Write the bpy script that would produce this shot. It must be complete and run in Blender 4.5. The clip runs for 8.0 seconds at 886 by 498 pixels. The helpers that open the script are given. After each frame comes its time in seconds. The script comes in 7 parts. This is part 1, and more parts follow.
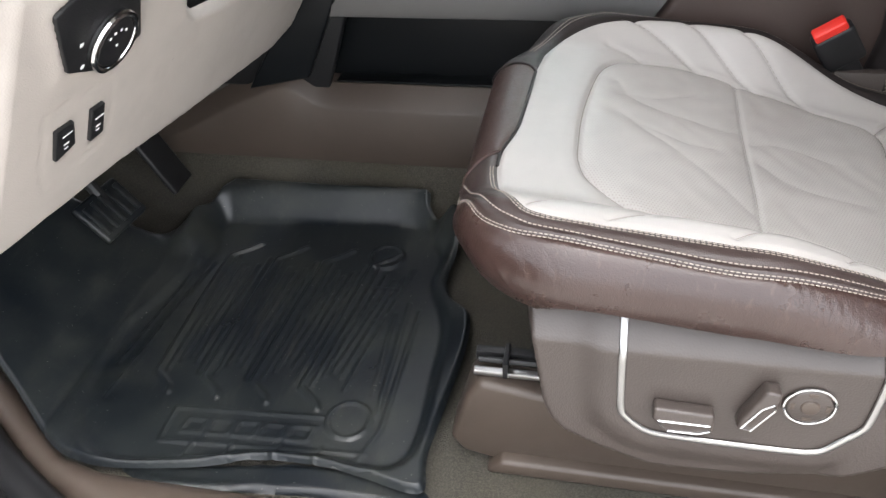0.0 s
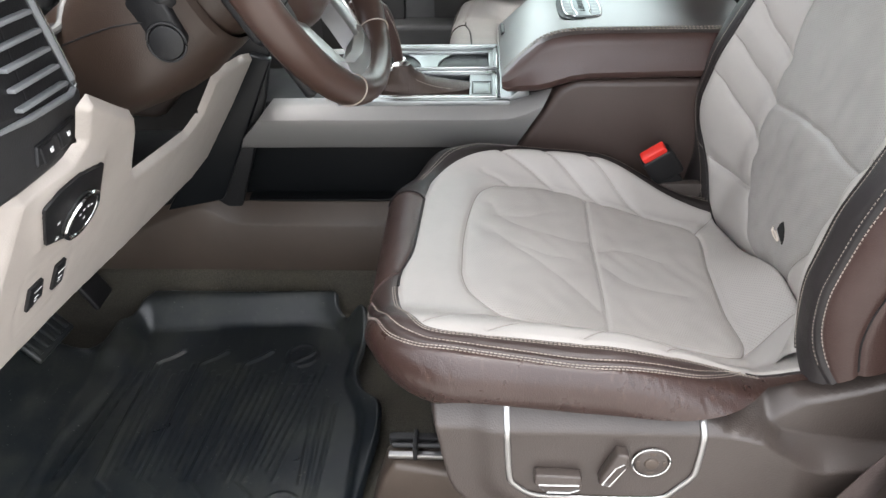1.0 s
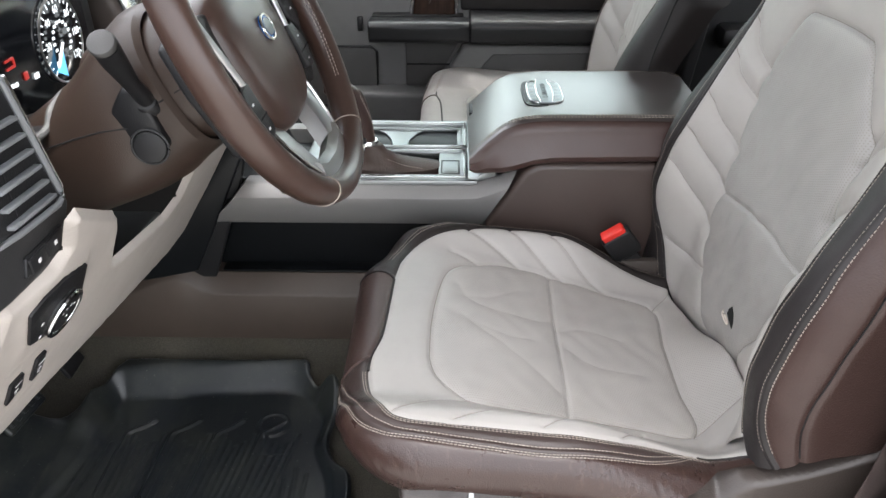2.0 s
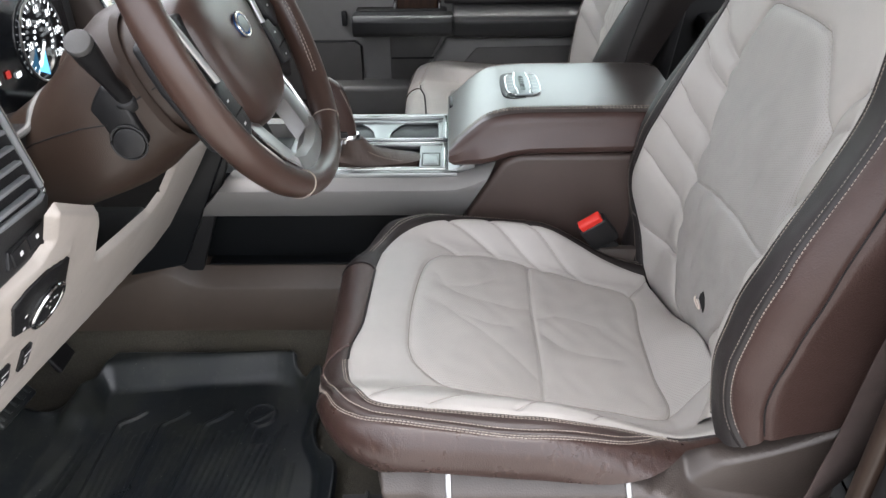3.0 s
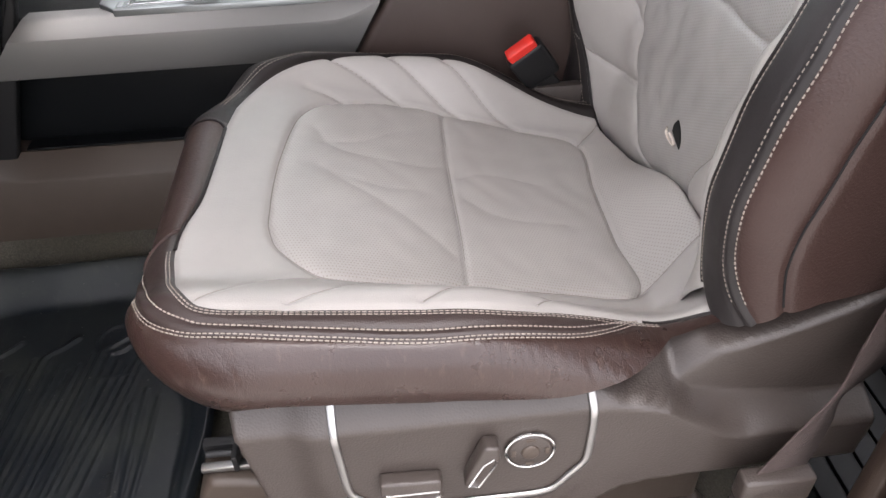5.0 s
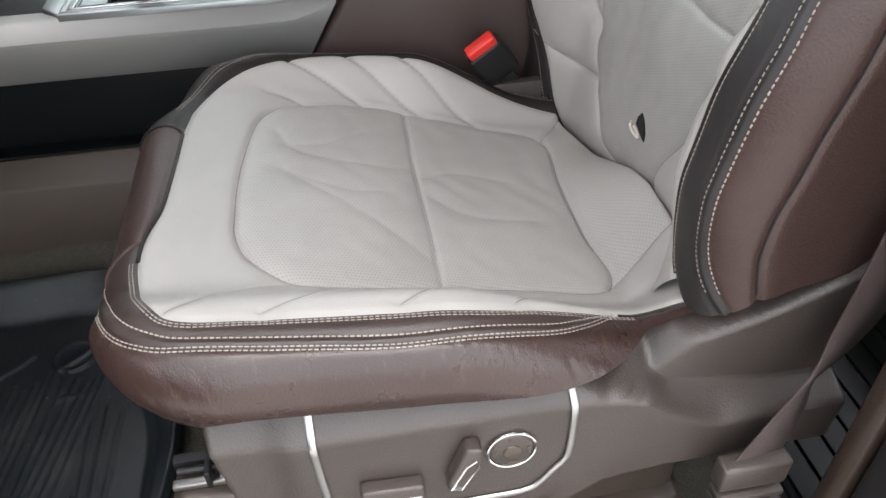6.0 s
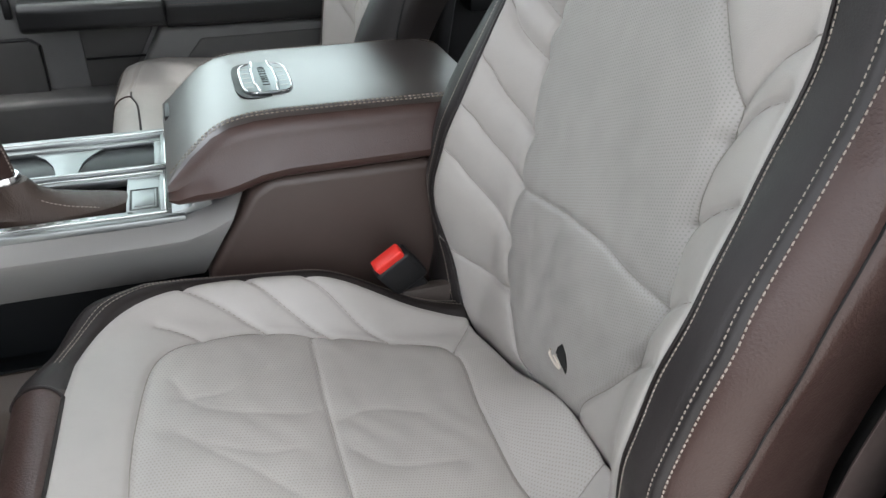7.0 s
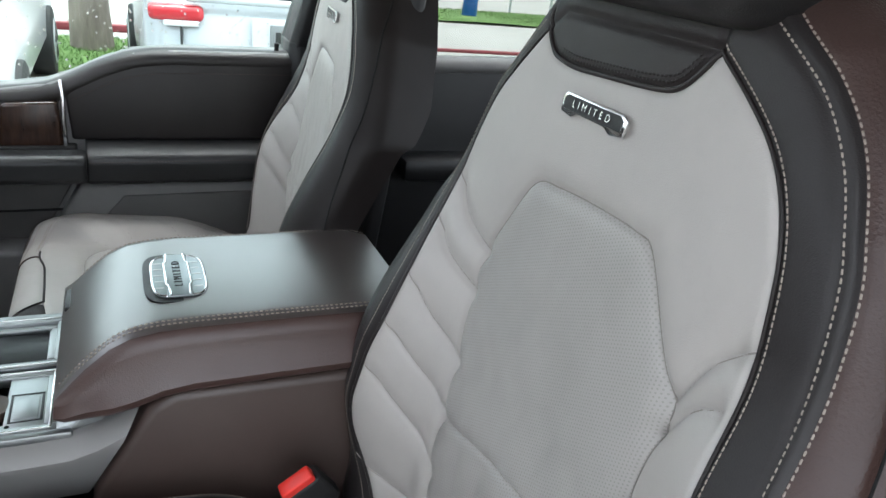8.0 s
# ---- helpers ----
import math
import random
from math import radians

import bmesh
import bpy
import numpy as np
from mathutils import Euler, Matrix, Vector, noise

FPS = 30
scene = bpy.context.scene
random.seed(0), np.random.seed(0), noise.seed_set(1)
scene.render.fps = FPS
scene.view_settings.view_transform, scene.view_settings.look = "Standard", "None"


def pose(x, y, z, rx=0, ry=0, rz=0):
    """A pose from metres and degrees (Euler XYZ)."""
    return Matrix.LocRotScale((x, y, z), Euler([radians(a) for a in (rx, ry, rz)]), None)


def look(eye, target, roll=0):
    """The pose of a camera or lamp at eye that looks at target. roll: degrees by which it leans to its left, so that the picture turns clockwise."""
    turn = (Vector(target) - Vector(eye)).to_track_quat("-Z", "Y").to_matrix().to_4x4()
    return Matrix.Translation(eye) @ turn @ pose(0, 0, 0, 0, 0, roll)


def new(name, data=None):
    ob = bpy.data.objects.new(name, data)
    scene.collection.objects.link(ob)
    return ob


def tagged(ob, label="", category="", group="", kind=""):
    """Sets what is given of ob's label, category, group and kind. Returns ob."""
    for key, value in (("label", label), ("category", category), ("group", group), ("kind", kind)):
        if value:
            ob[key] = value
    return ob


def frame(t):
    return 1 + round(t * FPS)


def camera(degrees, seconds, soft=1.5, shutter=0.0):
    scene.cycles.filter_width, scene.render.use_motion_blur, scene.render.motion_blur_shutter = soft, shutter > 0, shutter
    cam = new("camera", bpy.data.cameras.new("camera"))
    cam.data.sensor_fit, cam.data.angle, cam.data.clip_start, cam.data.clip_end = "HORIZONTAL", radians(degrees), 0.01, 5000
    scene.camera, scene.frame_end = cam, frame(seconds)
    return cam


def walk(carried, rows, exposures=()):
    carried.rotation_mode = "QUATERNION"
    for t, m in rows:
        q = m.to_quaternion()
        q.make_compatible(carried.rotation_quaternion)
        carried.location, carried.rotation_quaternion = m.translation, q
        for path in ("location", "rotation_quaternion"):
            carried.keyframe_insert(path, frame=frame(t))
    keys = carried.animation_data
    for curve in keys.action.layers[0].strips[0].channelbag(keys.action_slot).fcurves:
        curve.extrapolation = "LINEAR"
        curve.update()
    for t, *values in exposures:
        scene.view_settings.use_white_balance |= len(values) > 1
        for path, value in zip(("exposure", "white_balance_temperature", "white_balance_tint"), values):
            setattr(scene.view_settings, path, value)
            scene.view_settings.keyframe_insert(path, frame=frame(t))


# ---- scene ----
cam = camera(61.6, 8.0)
PATH = [
    (0, (0.2530, 0.0220, 0.8174), (-0.1094, 1.5260, -0.4504), -4.25),
    (0.5, (0.2606, -0.0670, 0.8901), (0.0427, 1.5190, -0.3097), -3.38),
    (1, (0.2665, -0.0850, 0.9709), (0.1669, 1.5580, -0.1656), -1.70),
    (1.5, (0.2691, -0.0850, 1.0238), (0.2271, 1.5950, -0.0604), -0.43),
    (2.8, (0.2924, -0.1080, 1.0708), (0.2797, 1.6010, 0.0321), -0.08),
    (3, (0.3011, -0.1140, 1.0633), (0.2859, 1.5770, -0.0042), -0.61),
    (3.5, (0.3293, -0.1230, 0.9658), (0.3244, 1.5450, -0.1382), -1.76),
    (4, (0.3657, 0.0070, 0.8699), (0.4143, 1.6090, -0.3259), -2.29),
    (4.5, (0.3710, 0.1070, 0.8356), (0.4601, 1.6510, -0.4332), -2.31),
    (6, (0.3543, 0.1280, 0.8214), (0.5907, 1.6410, -0.4656), -1.59),
    (6.5, (0.3428, 0.1880, 0.8731), (0.7297, 1.7400, -0.3263), -0.66),
    (7, (0.3501, 0.2600, 0.9198), (0.9214, 1.8490, -0.1524), 1.81),
    (7.5, (0.3673, 0.2980, 0.9640), (1.0756, 1.9190, 0.0313), 4.73),
    (8, (0.3894, 0.3520, 1.0060), (1.1653, 2.0230, 0.2281), 6.67),
]
EXPOSURES = [(0, 3.10, 6500, 10), (1, 2.95, 6500, 10), (2.8, 2.86, 6450, 11), (4.5, 2.82, 6680, 17), (6.5, 2.83, 6400, 8), (7.2, 2.76, 6350, 8), (8, 2.70, 6130, 7)]
K = 0.88                           # metres for each unit of the plan
walk(cam, [(t, look(Vector(eye) * K, Vector(target) * K, roll)) for t, eye, target, roll in PATH], EXPOSURES)

# ---- world and light ----
world = bpy.data.worlds.new("sky")
scene.world = world
world.use_nodes = True
wn, wl = world.node_tree.nodes, world.node_tree.links
sky = wn.new("ShaderNodeTexSky")
sky.sky_type, sky.sun_disc = "NISHITA", False
SUN_UP, SUN_TURN = 85.0, 107.0
sky.sun_elevation, sky.sun_rotation = radians(SUN_UP), radians(SUN_TURN)
sky.air_density, sky.dust_density = 1.0, 4.0
haze = wn.new("ShaderNodeHueSaturation")          # an overcast sky: nearly white
haze.inputs["Saturation"].default_value = 0.2
wl.new(sky.outputs[0], haze.inputs["Color"])
wl.new(haze.outputs[0], wn["Background"].inputs[0])
wn["Background"].inputs[1].default_value = 0.15
sun = new("sun", bpy.data.lights.new("sun", "SUN"))
sun.data.energy, sun.data.angle, sun.data.color = 0.5, radians(30), (1.0, 0.98, 0.96)
sun.matrix_world = look((0.8, 0.75, 7.0), (0.3, 0.9, 0.3))

# ---- materials ----
class Shader:
    """A node material under construction."""

    def __init__(self, name, base, rough=0.5, metal=0.0):
        self.m = bpy.data.materials.new(name)
        self.m.use_nodes = True
        self.n, self.l = self.m.node_tree.nodes, self.m.node_tree.links
        self.bsdf = self.n["Principled BSDF"]
        self.bsdf.inputs["Base Color"].default_value = (*base, 1)
        self.bsdf.inputs["Roughness"].default_value = rough
        self.bsdf.inputs["Metallic"].default_value = metal
        self.base = base
        self.coord = self.n.new("ShaderNodeTexCoord")
        self.where = self.coord.outputs["Object"]
        self.height = None

    def node(self, kind, **props):
        nd = self.n.new(kind)
        for k, v in props.items():
            nd.inputs[k].default_value = v
        return nd

    def noise(self, scale, detail=4.0, rough=0.6, stretch=None):
        nd = self.node("ShaderNodeTexNoise", Scale=scale, Detail=detail, Roughness=rough)
        src = self.where
        if stretch:
            mp = self.n.new("ShaderNodeMapping")
            mp.inputs["Scale"].default_value = stretch
            self.l.new(src, mp.inputs[0])
            src = mp.outputs[0]
        self.l.new(src, nd.inputs["Vector"])
        return nd.outputs["Fac"]

    def cells(self, scale, feature="F1", stretch=None):
        nd = self.node("ShaderNodeTexVoronoi", Scale=scale)
        nd.feature = feature
        src = self.where
        if stretch:
            mp = self.n.new("ShaderNodeMapping")
            mp.inputs["Scale"].default_value = stretch
            self.l.new(src, mp.inputs[0])
            src = mp.outputs[0]
        self.l.new(src, nd.inputs["Vector"])
        return nd.outputs["Distance"]

    def math(self, op, a, b=0.0, c=0.0):
        nd = self.n.new("ShaderNodeMath")
        nd.operation = op
        for i, v in enumerate((a, b, c)):
            if isinstance(v, (int, float)):
                nd.inputs[i].default_value = v
            else:
                self.l.new(v, nd.inputs[i])
        return nd.outputs[0]

    def ramp(self, fac, lo, hi):
        """0 below lo, 1 above hi."""
        nd = self.node("ShaderNodeMapRange")
        nd.inputs["From Min"].default_value, nd.inputs["From Max"].default_value = lo, hi
        self.l.new(fac, nd.inputs["Value"])
        return nd.outputs[0]

    def tint(self, fac, color):
        """Mix a second colour over the base colour so far."""
        nd = self.n.new("ShaderNodeMix")
        nd.data_type = "RGBA"
        sock = self.bsdf.inputs["Base Color"]
        if sock.links:
            self.l.new(sock.links[0].from_socket, nd.inputs[6])
        else:
            nd.inputs[6].default_value = sock.default_value
        nd.inputs[7].default_value = (*color, 1)
        self.l.new(fac, nd.inputs[0])
        self.l.new(nd.outputs[2], sock)
        return self

    def roughness(self, fac, lo, hi):
        nd = self.node("ShaderNodeMapRange")
        nd.inputs["To Min"].default_value, nd.inputs["To Max"].default_value = lo, hi
        self.l.new(fac, nd.inputs["Value"])
        self.l.new(nd.outputs[0], self.bsdf.inputs["Roughness"])
        return self

    def bump(self, fac, distance, strength=1.0):
        nd = self.n.new("ShaderNodeBump")
        nd.inputs["Strength"].default_value, nd.inputs["Distance"].default_value = strength, distance
        self.l.new(fac, nd.inputs["Height"])
        sock = self.bsdf.inputs["Normal"]
        if sock.links:
            self.l.new(sock.links[0].from_socket, nd.inputs["Normal"])
        self.l.new(nd.outputs[0], sock)
        return self


def leather(name, base, worn, rough=0.42, crease=0.0, dots=False, grainy=1.0, even=False, lump=0.5, pebble=0.0, cracks=0.0):
    s = Shader(name, base, rough)
    if dots:
        s.where = s.coord.outputs["UV"]
    big = s.noise(9, 5)
    s.tint(s.ramp(big, 0.45, 0.8), worn)
    s.tint(s.math("MULTIPLY", s.ramp(s.noise(70, 6, 0.7), 0.55, 0.8), 0.14), tuple(c * 0.75 for c in base))
    grain = s.cells(900)
    s.roughness(s.noise(35, 5), rough - (0.02 if even else 0.1), rough + (0.03 if even else 0.14))
    s.bump(grain, 0.0003, 0.4 * grainy)
    s.bump(s.noise(160, 4), 0.0003, 0.2 * grainy)
    s.bump(s.noise(16, 3), 0.0025, 0.25 * grainy * lump)
    if pebble:
        s.bump(s.cells(430), 0.0006, pebble)
    if cracks:
        seen = s.ramp(s.noise(12, 3), 0.42, 0.62)
        s.bump(s.math("MULTIPLY", s.ramp(s.cells(95, "DISTANCE_TO_EDGE", (1.9, 0.9, 0.8)), 0.07, 0.0), seen), -0.0006, cracks)
    if crease:
        lines = s.noise(55, 8, 0.7, (1.6, 0.5, 0.5))
        s.bump(s.ramp(lines, 0.35, 0.65), 0.0012, crease)
    if dots:
        sep = s.n.new("ShaderNodeSeparateXYZ")
        s.l.new(s.coord.outputs["UV"], sep.inputs[0])
        pitch = 1 / 0.0034
        row = s.math("FLOOR", s.math("MULTIPLY", sep.outputs[1], pitch))
        odd = s.math("MULTIPLY", s.math("MODULO", s.math("ABSOLUTE", row), 2.0), 0.5)
        a = s.math("SUBTRACT", s.math("FRACT", s.math("ADD", s.math("MULTIPLY", sep.outputs[0], pitch), odd)), 0.5)
        b = s.math("SUBTRACT", s.math("FRACT", s.math("MULTIPLY", sep.outputs[1], pitch)), 0.5)
        r = s.math("SQRT", s.math("ADD", s.math("MULTIPLY", a, a), s.math("MULTIPLY", b, b)))
        hole = s.ramp(r, 0.27, 0.17)
        s.tint(s.math("MULTIPLY", hole, 0.36), (base[0] * 0.35, base[1] * 0.33, base[2] * 0.32))
        s.bump(r, 0.0004, 0.25)
    return s.m


def plastic(name, base, rough=0.5, grain=0.35, dirt=0.12, size=750):
    s = Shader(name, base, rough)
    s.tint(s.math("MULTIPLY", s.ramp(s.noise(14, 6), 0.45, 0.8), dirt * 4), tuple(c * 0.7 for c in base))
    s.roughness(s.noise(40, 4), rough - 0.08, rough + 0.1)
    s.bump(s.cells(size), 0.00035 * 750 / size, grain)
    return s.m


def metal(name, base, rough=0.2, brushed=False):
    s = Shader(name, base, rough, 1.0)
    if brushed:
        s.roughness(s.noise(60, 4, 0.6, (0.05, 1, 1)), rough - 0.06, rough + 0.12)
        s.bump(s.noise(900, 2, 0.5, (0.02, 1, 1)), 0.0001, 0.2)
    else:
        s.roughness(s.noise(50, 3), rough - 0.05, rough + 0.1)
    return s.m


LIGHT = leather("light_leather", (0.390, 0.366, 0.341), (0.348, 0.327, 0.304), 0.40)
LIGHT_DOTS = leather("perforated_light_leather", (0.41, 0.386, 0.358), (0.355, 0.334, 0.311), 0.42, dots=True)
BACK_DOTS = leather("soiled_perforated_leather", (0.335, 0.318, 0.298), (0.285, 0.272, 0.255), 0.44, dots=True)
BROWN = leather("brown_leather", (0.047, 0.0275, 0.0235), (0.062, 0.039, 0.034), 0.34, pebble=0.35)
DARK_BROWN = leather("dark_brown_leather", (0.0155, 0.0118, 0.0112), (0.0215, 0.0165, 0.016), 0.46)
LID = leather("lid_leather", (0.04, 0.031, 0.028), (0.048, 0.038, 0.033), 0.32, grainy=0.25, even=True)
for key, val in (("IOR", 1.85), ("Coat Weight", 0.65), ("Coat Roughness", 0.33), ("Coat IOR", 1.6)):
    LID.node_tree.nodes["Principled BSDF"].inputs[key].default_value = val
TAUPE = plastic("taupe_plastic", (0.051, 0.0405, 0.0355), 0.38, 0.4, size=520)
BROWN_PLASTIC = plastic("brown_plastic", (0.062, 0.046, 0.036), 0.48)
COLUMN_BROWN = plastic("column_brown", (0.034, 0.0215, 0.0155), 0.42)
BEIGE = plastic("beige_plastic", (0.44, 0.40, 0.365), 0.5)
VENT_GREY = plastic("vent_grey", (0.027, 0.027, 0.028), 0.45)
PILLAR_DARK = plastic("pillar_trim_dark", (0.017, 0.016, 0.017), 0.5)
BLACK = plastic("black_plastic", (0.012, 0.012, 0.013), 0.42)
GREY_TRIM = plastic("grey_trim", (0.13, 0.128, 0.125), 0.5)
CHROME = metal("chrome", (0.70, 0.70, 0.70), 0.14)
SATIN = metal("satin_metal", (0.40, 0.395, 0.39), 0.32, brushed=True)
SILVER = metal("brushed_silver_trim", (0.235, 0.226, 0.22), 0.44, brushed=True)
SILVER.node_tree.nodes["Principled BSDF"].inputs["Metallic"].default_value = 0.4
SEAM = Shader("seam_thread", (0.25, 0.23, 0.21), 0.8).m
THREAD = Shader("thread", (0.30, 0.258, 0.222), 0.85).m
SLAT = metal("slat_silver", (0.24, 0.25, 0.26), 0.4)
SLAT.node_tree.nodes["Principled BSDF"].inputs["Metallic"].default_value = 0.3
for soft in (BLACK, BROWN, PILLAR_DARK, VENT_GREY):
    soft.node_tree.nodes["Principled BSDF"].inputs["IOR"].default_value = 1.4
RED = plastic("red_plastic", (0.75, 0.03, 0.02), 0.35, 0.1, 0.02)


def carpet_material():
    s = Shader("carpet", (0.032, 0.029, 0.022), 0.95)
    s.tint(s.ramp(s.noise(450, 2), 0.4, 0.75), (0.075, 0.068, 0.053))
    s.tint(s.math("MULTIPLY", s.ramp(s.noise(7, 5), 0.45, 0.75), 0.6), (0.055, 0.047, 0.03))
    s.bump(s.noise(600, 3), 0.003, 0.8)
    return s.m


def rubber_material():
    s = Shader("rubber", (0.0072, 0.0095, 0.0122), 0.4)
    s.bsdf.inputs["IOR"].default_value = 1.43
    s.tint(s.math("MULTIPLY", s.ramp(s.noise(7, 6), 0.42, 0.62), 0.55), (0.026, 0.030, 0.028))
    s.tint(s.math("MULTIPLY", s.ramp(s.noise(45, 6, 0.7, (1.0, 0.25, 1.0)), 0.55, 0.75), 0.35), (0.06, 0.058, 0.05))
    s.tint(s.math("MULTIPLY", s.ramp(s.noise(3.5, 7, 0.65), 0.50, 0.66), 0.5), (0.034, 0.034, 0.027))
    s.tint(s.ramp(s.noise(210, 3, 0.5), 0.715, 0.75), (0.16, 0.15, 0.135))
    s.roughness(s.noise(14, 6), 0.14, 0.6)
    s.bump(s.noise(500, 3), 0.0005, 0.35)
    return s.m


CARPET = carpet_material()
RUBBER = rubber_material()
TRAY = plastic("black_tray", (0.006, 0.007, 0.008), 0.32, 0.15)
TRAY.node_tree.nodes["Principled BSDF"].inputs["IOR"].default_value = 1.3
BIN = leather("bin_leather_grain", (0.062, 0.043, 0.037), (0.072, 0.051, 0.044), 0.40)
LID_SIDE = leather("lid_side_leather", (0.062, 0.036, 0.031), (0.074, 0.046, 0.040), 0.33, pebble=0.15)
PLATE = metal("satin_plate", (0.30, 0.315, 0.315), 0.36)
ETCHED = metal("etched_metal", (0.24, 0.262, 0.268), 0.34)
WHITE = Shader("white_mark", (0.75, 0.75, 0.75), 0.5).m
BOOT = leather("boot_leather", (0.055, 0.036, 0.028), (0.085, 0.058, 0.045), 0.5, crease=0.6)
WHEEL_LEATHER = leather("wheel_leather", (0.046, 0.026, 0.020), (0.054, 0.032, 0.025), 0.30, even=True, grainy=0.5, lump=0.2)
BLUE = Shader("blue_enamel", (0.02, 0.09, 0.28), 0.15).m
VOID_D = Shader("dark_hole", (0.005, 0.005, 0.005), 0.9).m
SCREEN = Shader("dark_screen", (0.006, 0.007, 0.009), 0.12).m


def glow(name, color, power):
    s = Shader(name, (0.02, 0.02, 0.02), 0.4)
    s.bsdf.inputs["Emission Color"].default_value = (*color, 1)
    s.bsdf.inputs["Emission Strength"].default_value = power
    return s.m


GLOW, BLUE_GLOW, RED_GLOW = glow("lit_white", (0.9, 0.97, 1.0), 0.26), glow("lit_blue", (0.15, 0.55, 1.0), 0.24), glow("lit_red", (1.0, 0.05, 0.03), 0.07)
DOOR_TOP = leather("door_leather", (0.0125, 0.010, 0.0095), (0.018, 0.0145, 0.0135), 0.42)
DOOR_ARM = plastic("black_soft_plastic", (0.007, 0.0072, 0.0082), 0.42)
POCKET = plastic("dark_grey_plastic", (0.062, 0.060, 0.058), 0.5)
DROP_S = Shader("rain_water", (1.0, 1.0, 1.0), 0.02)
DROP_S.bsdf.inputs["Transmission Weight"].default_value, DROP_S.bsdf.inputs["IOR"].default_value = 1.0, 1.33
DROP = DROP_S.m


def wood_material():
    s = Shader("dark_wood", (0.022, 0.011, 0.008), 0.25)
    s.tint(s.ramp(s.noise(14, 6, 0.7, (8, 1, 1.2)), 0.35, 0.7), (0.05, 0.026, 0.017))
    return s.m


WOOD = wood_material()

# ---- building tools ----
def thing(name, label, category, group="", at=(0, 0, 0), kind=""):
    """An Empty that carries the parts of one thing."""
    ob = new(name)
    ob.empty_display_size = 0.05
    ob.location = at
    return tagged(ob, label, category, group, kind)


def mesh_part(name, verts, faces, mat, parent=None, label="", smooth=True, uv=None):
    me = bpy.data.meshes.new(name)
    me.from_pydata([tuple(v) for v in verts], [], [tuple(int(i) for i in f) for f in faces])
    me.materials.append(mat)
    me.polygons.foreach_set("use_smooth", [smooth] * len(me.polygons))
    if uv is not None:
        layer = me.uv_layers.new(name="UVMap")
        idx = np.empty(len(me.loops), dtype=np.int32)
        me.loops.foreach_get("vertex_index", idx)
        layer.data.foreach_set("uv", np.asarray(uv)[idx].ravel())
    me.update()
    ob = new(name, me)
    ob.parent = parent
    if label:
        tagged(ob, label)
    return ob


def part(name, bm, mat, parent=None, label="", smooth=True, sharp=35):
    """Link a bmesh as one mesh object under a thing or a part."""
    bmesh.ops.recalc_face_normals(bm, faces=bm.faces)
    me = bpy.data.meshes.new(name)
    for e in bm.edges:
        if len(e.link_faces) == 2 and e.calc_face_angle(0) > radians(sharp):
            e.smooth = False
    for f in bm.faces:
        f.smooth = smooth
    bm.to_mesh(me)
    bm.free()
    me.materials.append(mat)
    ob = new(name, me)
    ob.parent = parent
    if label:
        tagged(ob, label)
    return ob


def soften(bm, r, seg=3, angle=30):
    edges = [e for e in bm.edges if len(e.link_faces) == 2 and e.calc_face_angle(0) > radians(angle)]
    if edges and r > 0:
        bmesh.ops.bevel(bm, geom=edges, offset=r, segments=seg, profile=0.5, affect="EDGES", clamp_overlap=True)
    return bm


def prism(points, axis, a, b, r=0.0, seg=3, bm=None):
    """Extrude a polygon, given in the two other axes, along an axis from a to b."""
    own = bmesh.new()
    def place(p, d):
        if axis == "x":
            return (d, p[0], p[1])
        if axis == "y":
            return (p[0], d, p[1])
        return (p[0], p[1], d)
    lo = [own.verts.new(place(p, a)) for p in points]
    hi = [own.verts.new(place(p, b)) for p in points]
    n = len(points)
    own.faces.new(lo)
    own.faces.new(hi[::-1])
    for i in range(n):
        own.faces.new((lo[i], hi[i], hi[(i + 1) % n], lo[(i + 1) % n]))
    bmesh.ops.recalc_face_normals(own, faces=own.faces)
    soften(own, r, seg)
    return merge(bm, own)


def merge(bm, own, m=None):
    if m is not None:
        bmesh.ops.transform(own, matrix=m, verts=own.verts)
    if bm is None:
        return own
    me = bpy.data.meshes.new("tmp")
    own.to_mesh(me)
    own.free()
    bm.from_mesh(me)
    bpy.data.meshes.remove(me)
    return bm


def rbox(center, size, r=0.003, seg=2, m=None, bm=None):
    own = bmesh.new()
    bmesh.ops.create_cube(own, size=1.0)
    bmesh.ops.scale(own, vec=size, verts=own.verts)
    soften(own, min(r, min(size) * 0.45), seg)
    bmesh.ops.translate(own, vec=center, verts=own.verts)
    return merge(bm, own, m)


def disc(center, normal, r0, r1, depth, seg=40, edge=0.0, bm=None):
    """A round plug: r0 at its foot, r1 at its face, standing along normal."""
    own = bmesh.new()
    bmesh.ops.create_cone(own, cap_ends=True, segments=seg, radius1=r0, radius2=r1, depth=depth)
    bmesh.ops.translate(own, vec=(0, 0, depth / 2), verts=own.verts)
    soften(own, edge, 2, 40)
    q = Vector(normal).normalized().to_track_quat("Z", "Y").to_matrix().to_4x4()
    return merge(bm, own, Matrix.Translation(center) @ q)


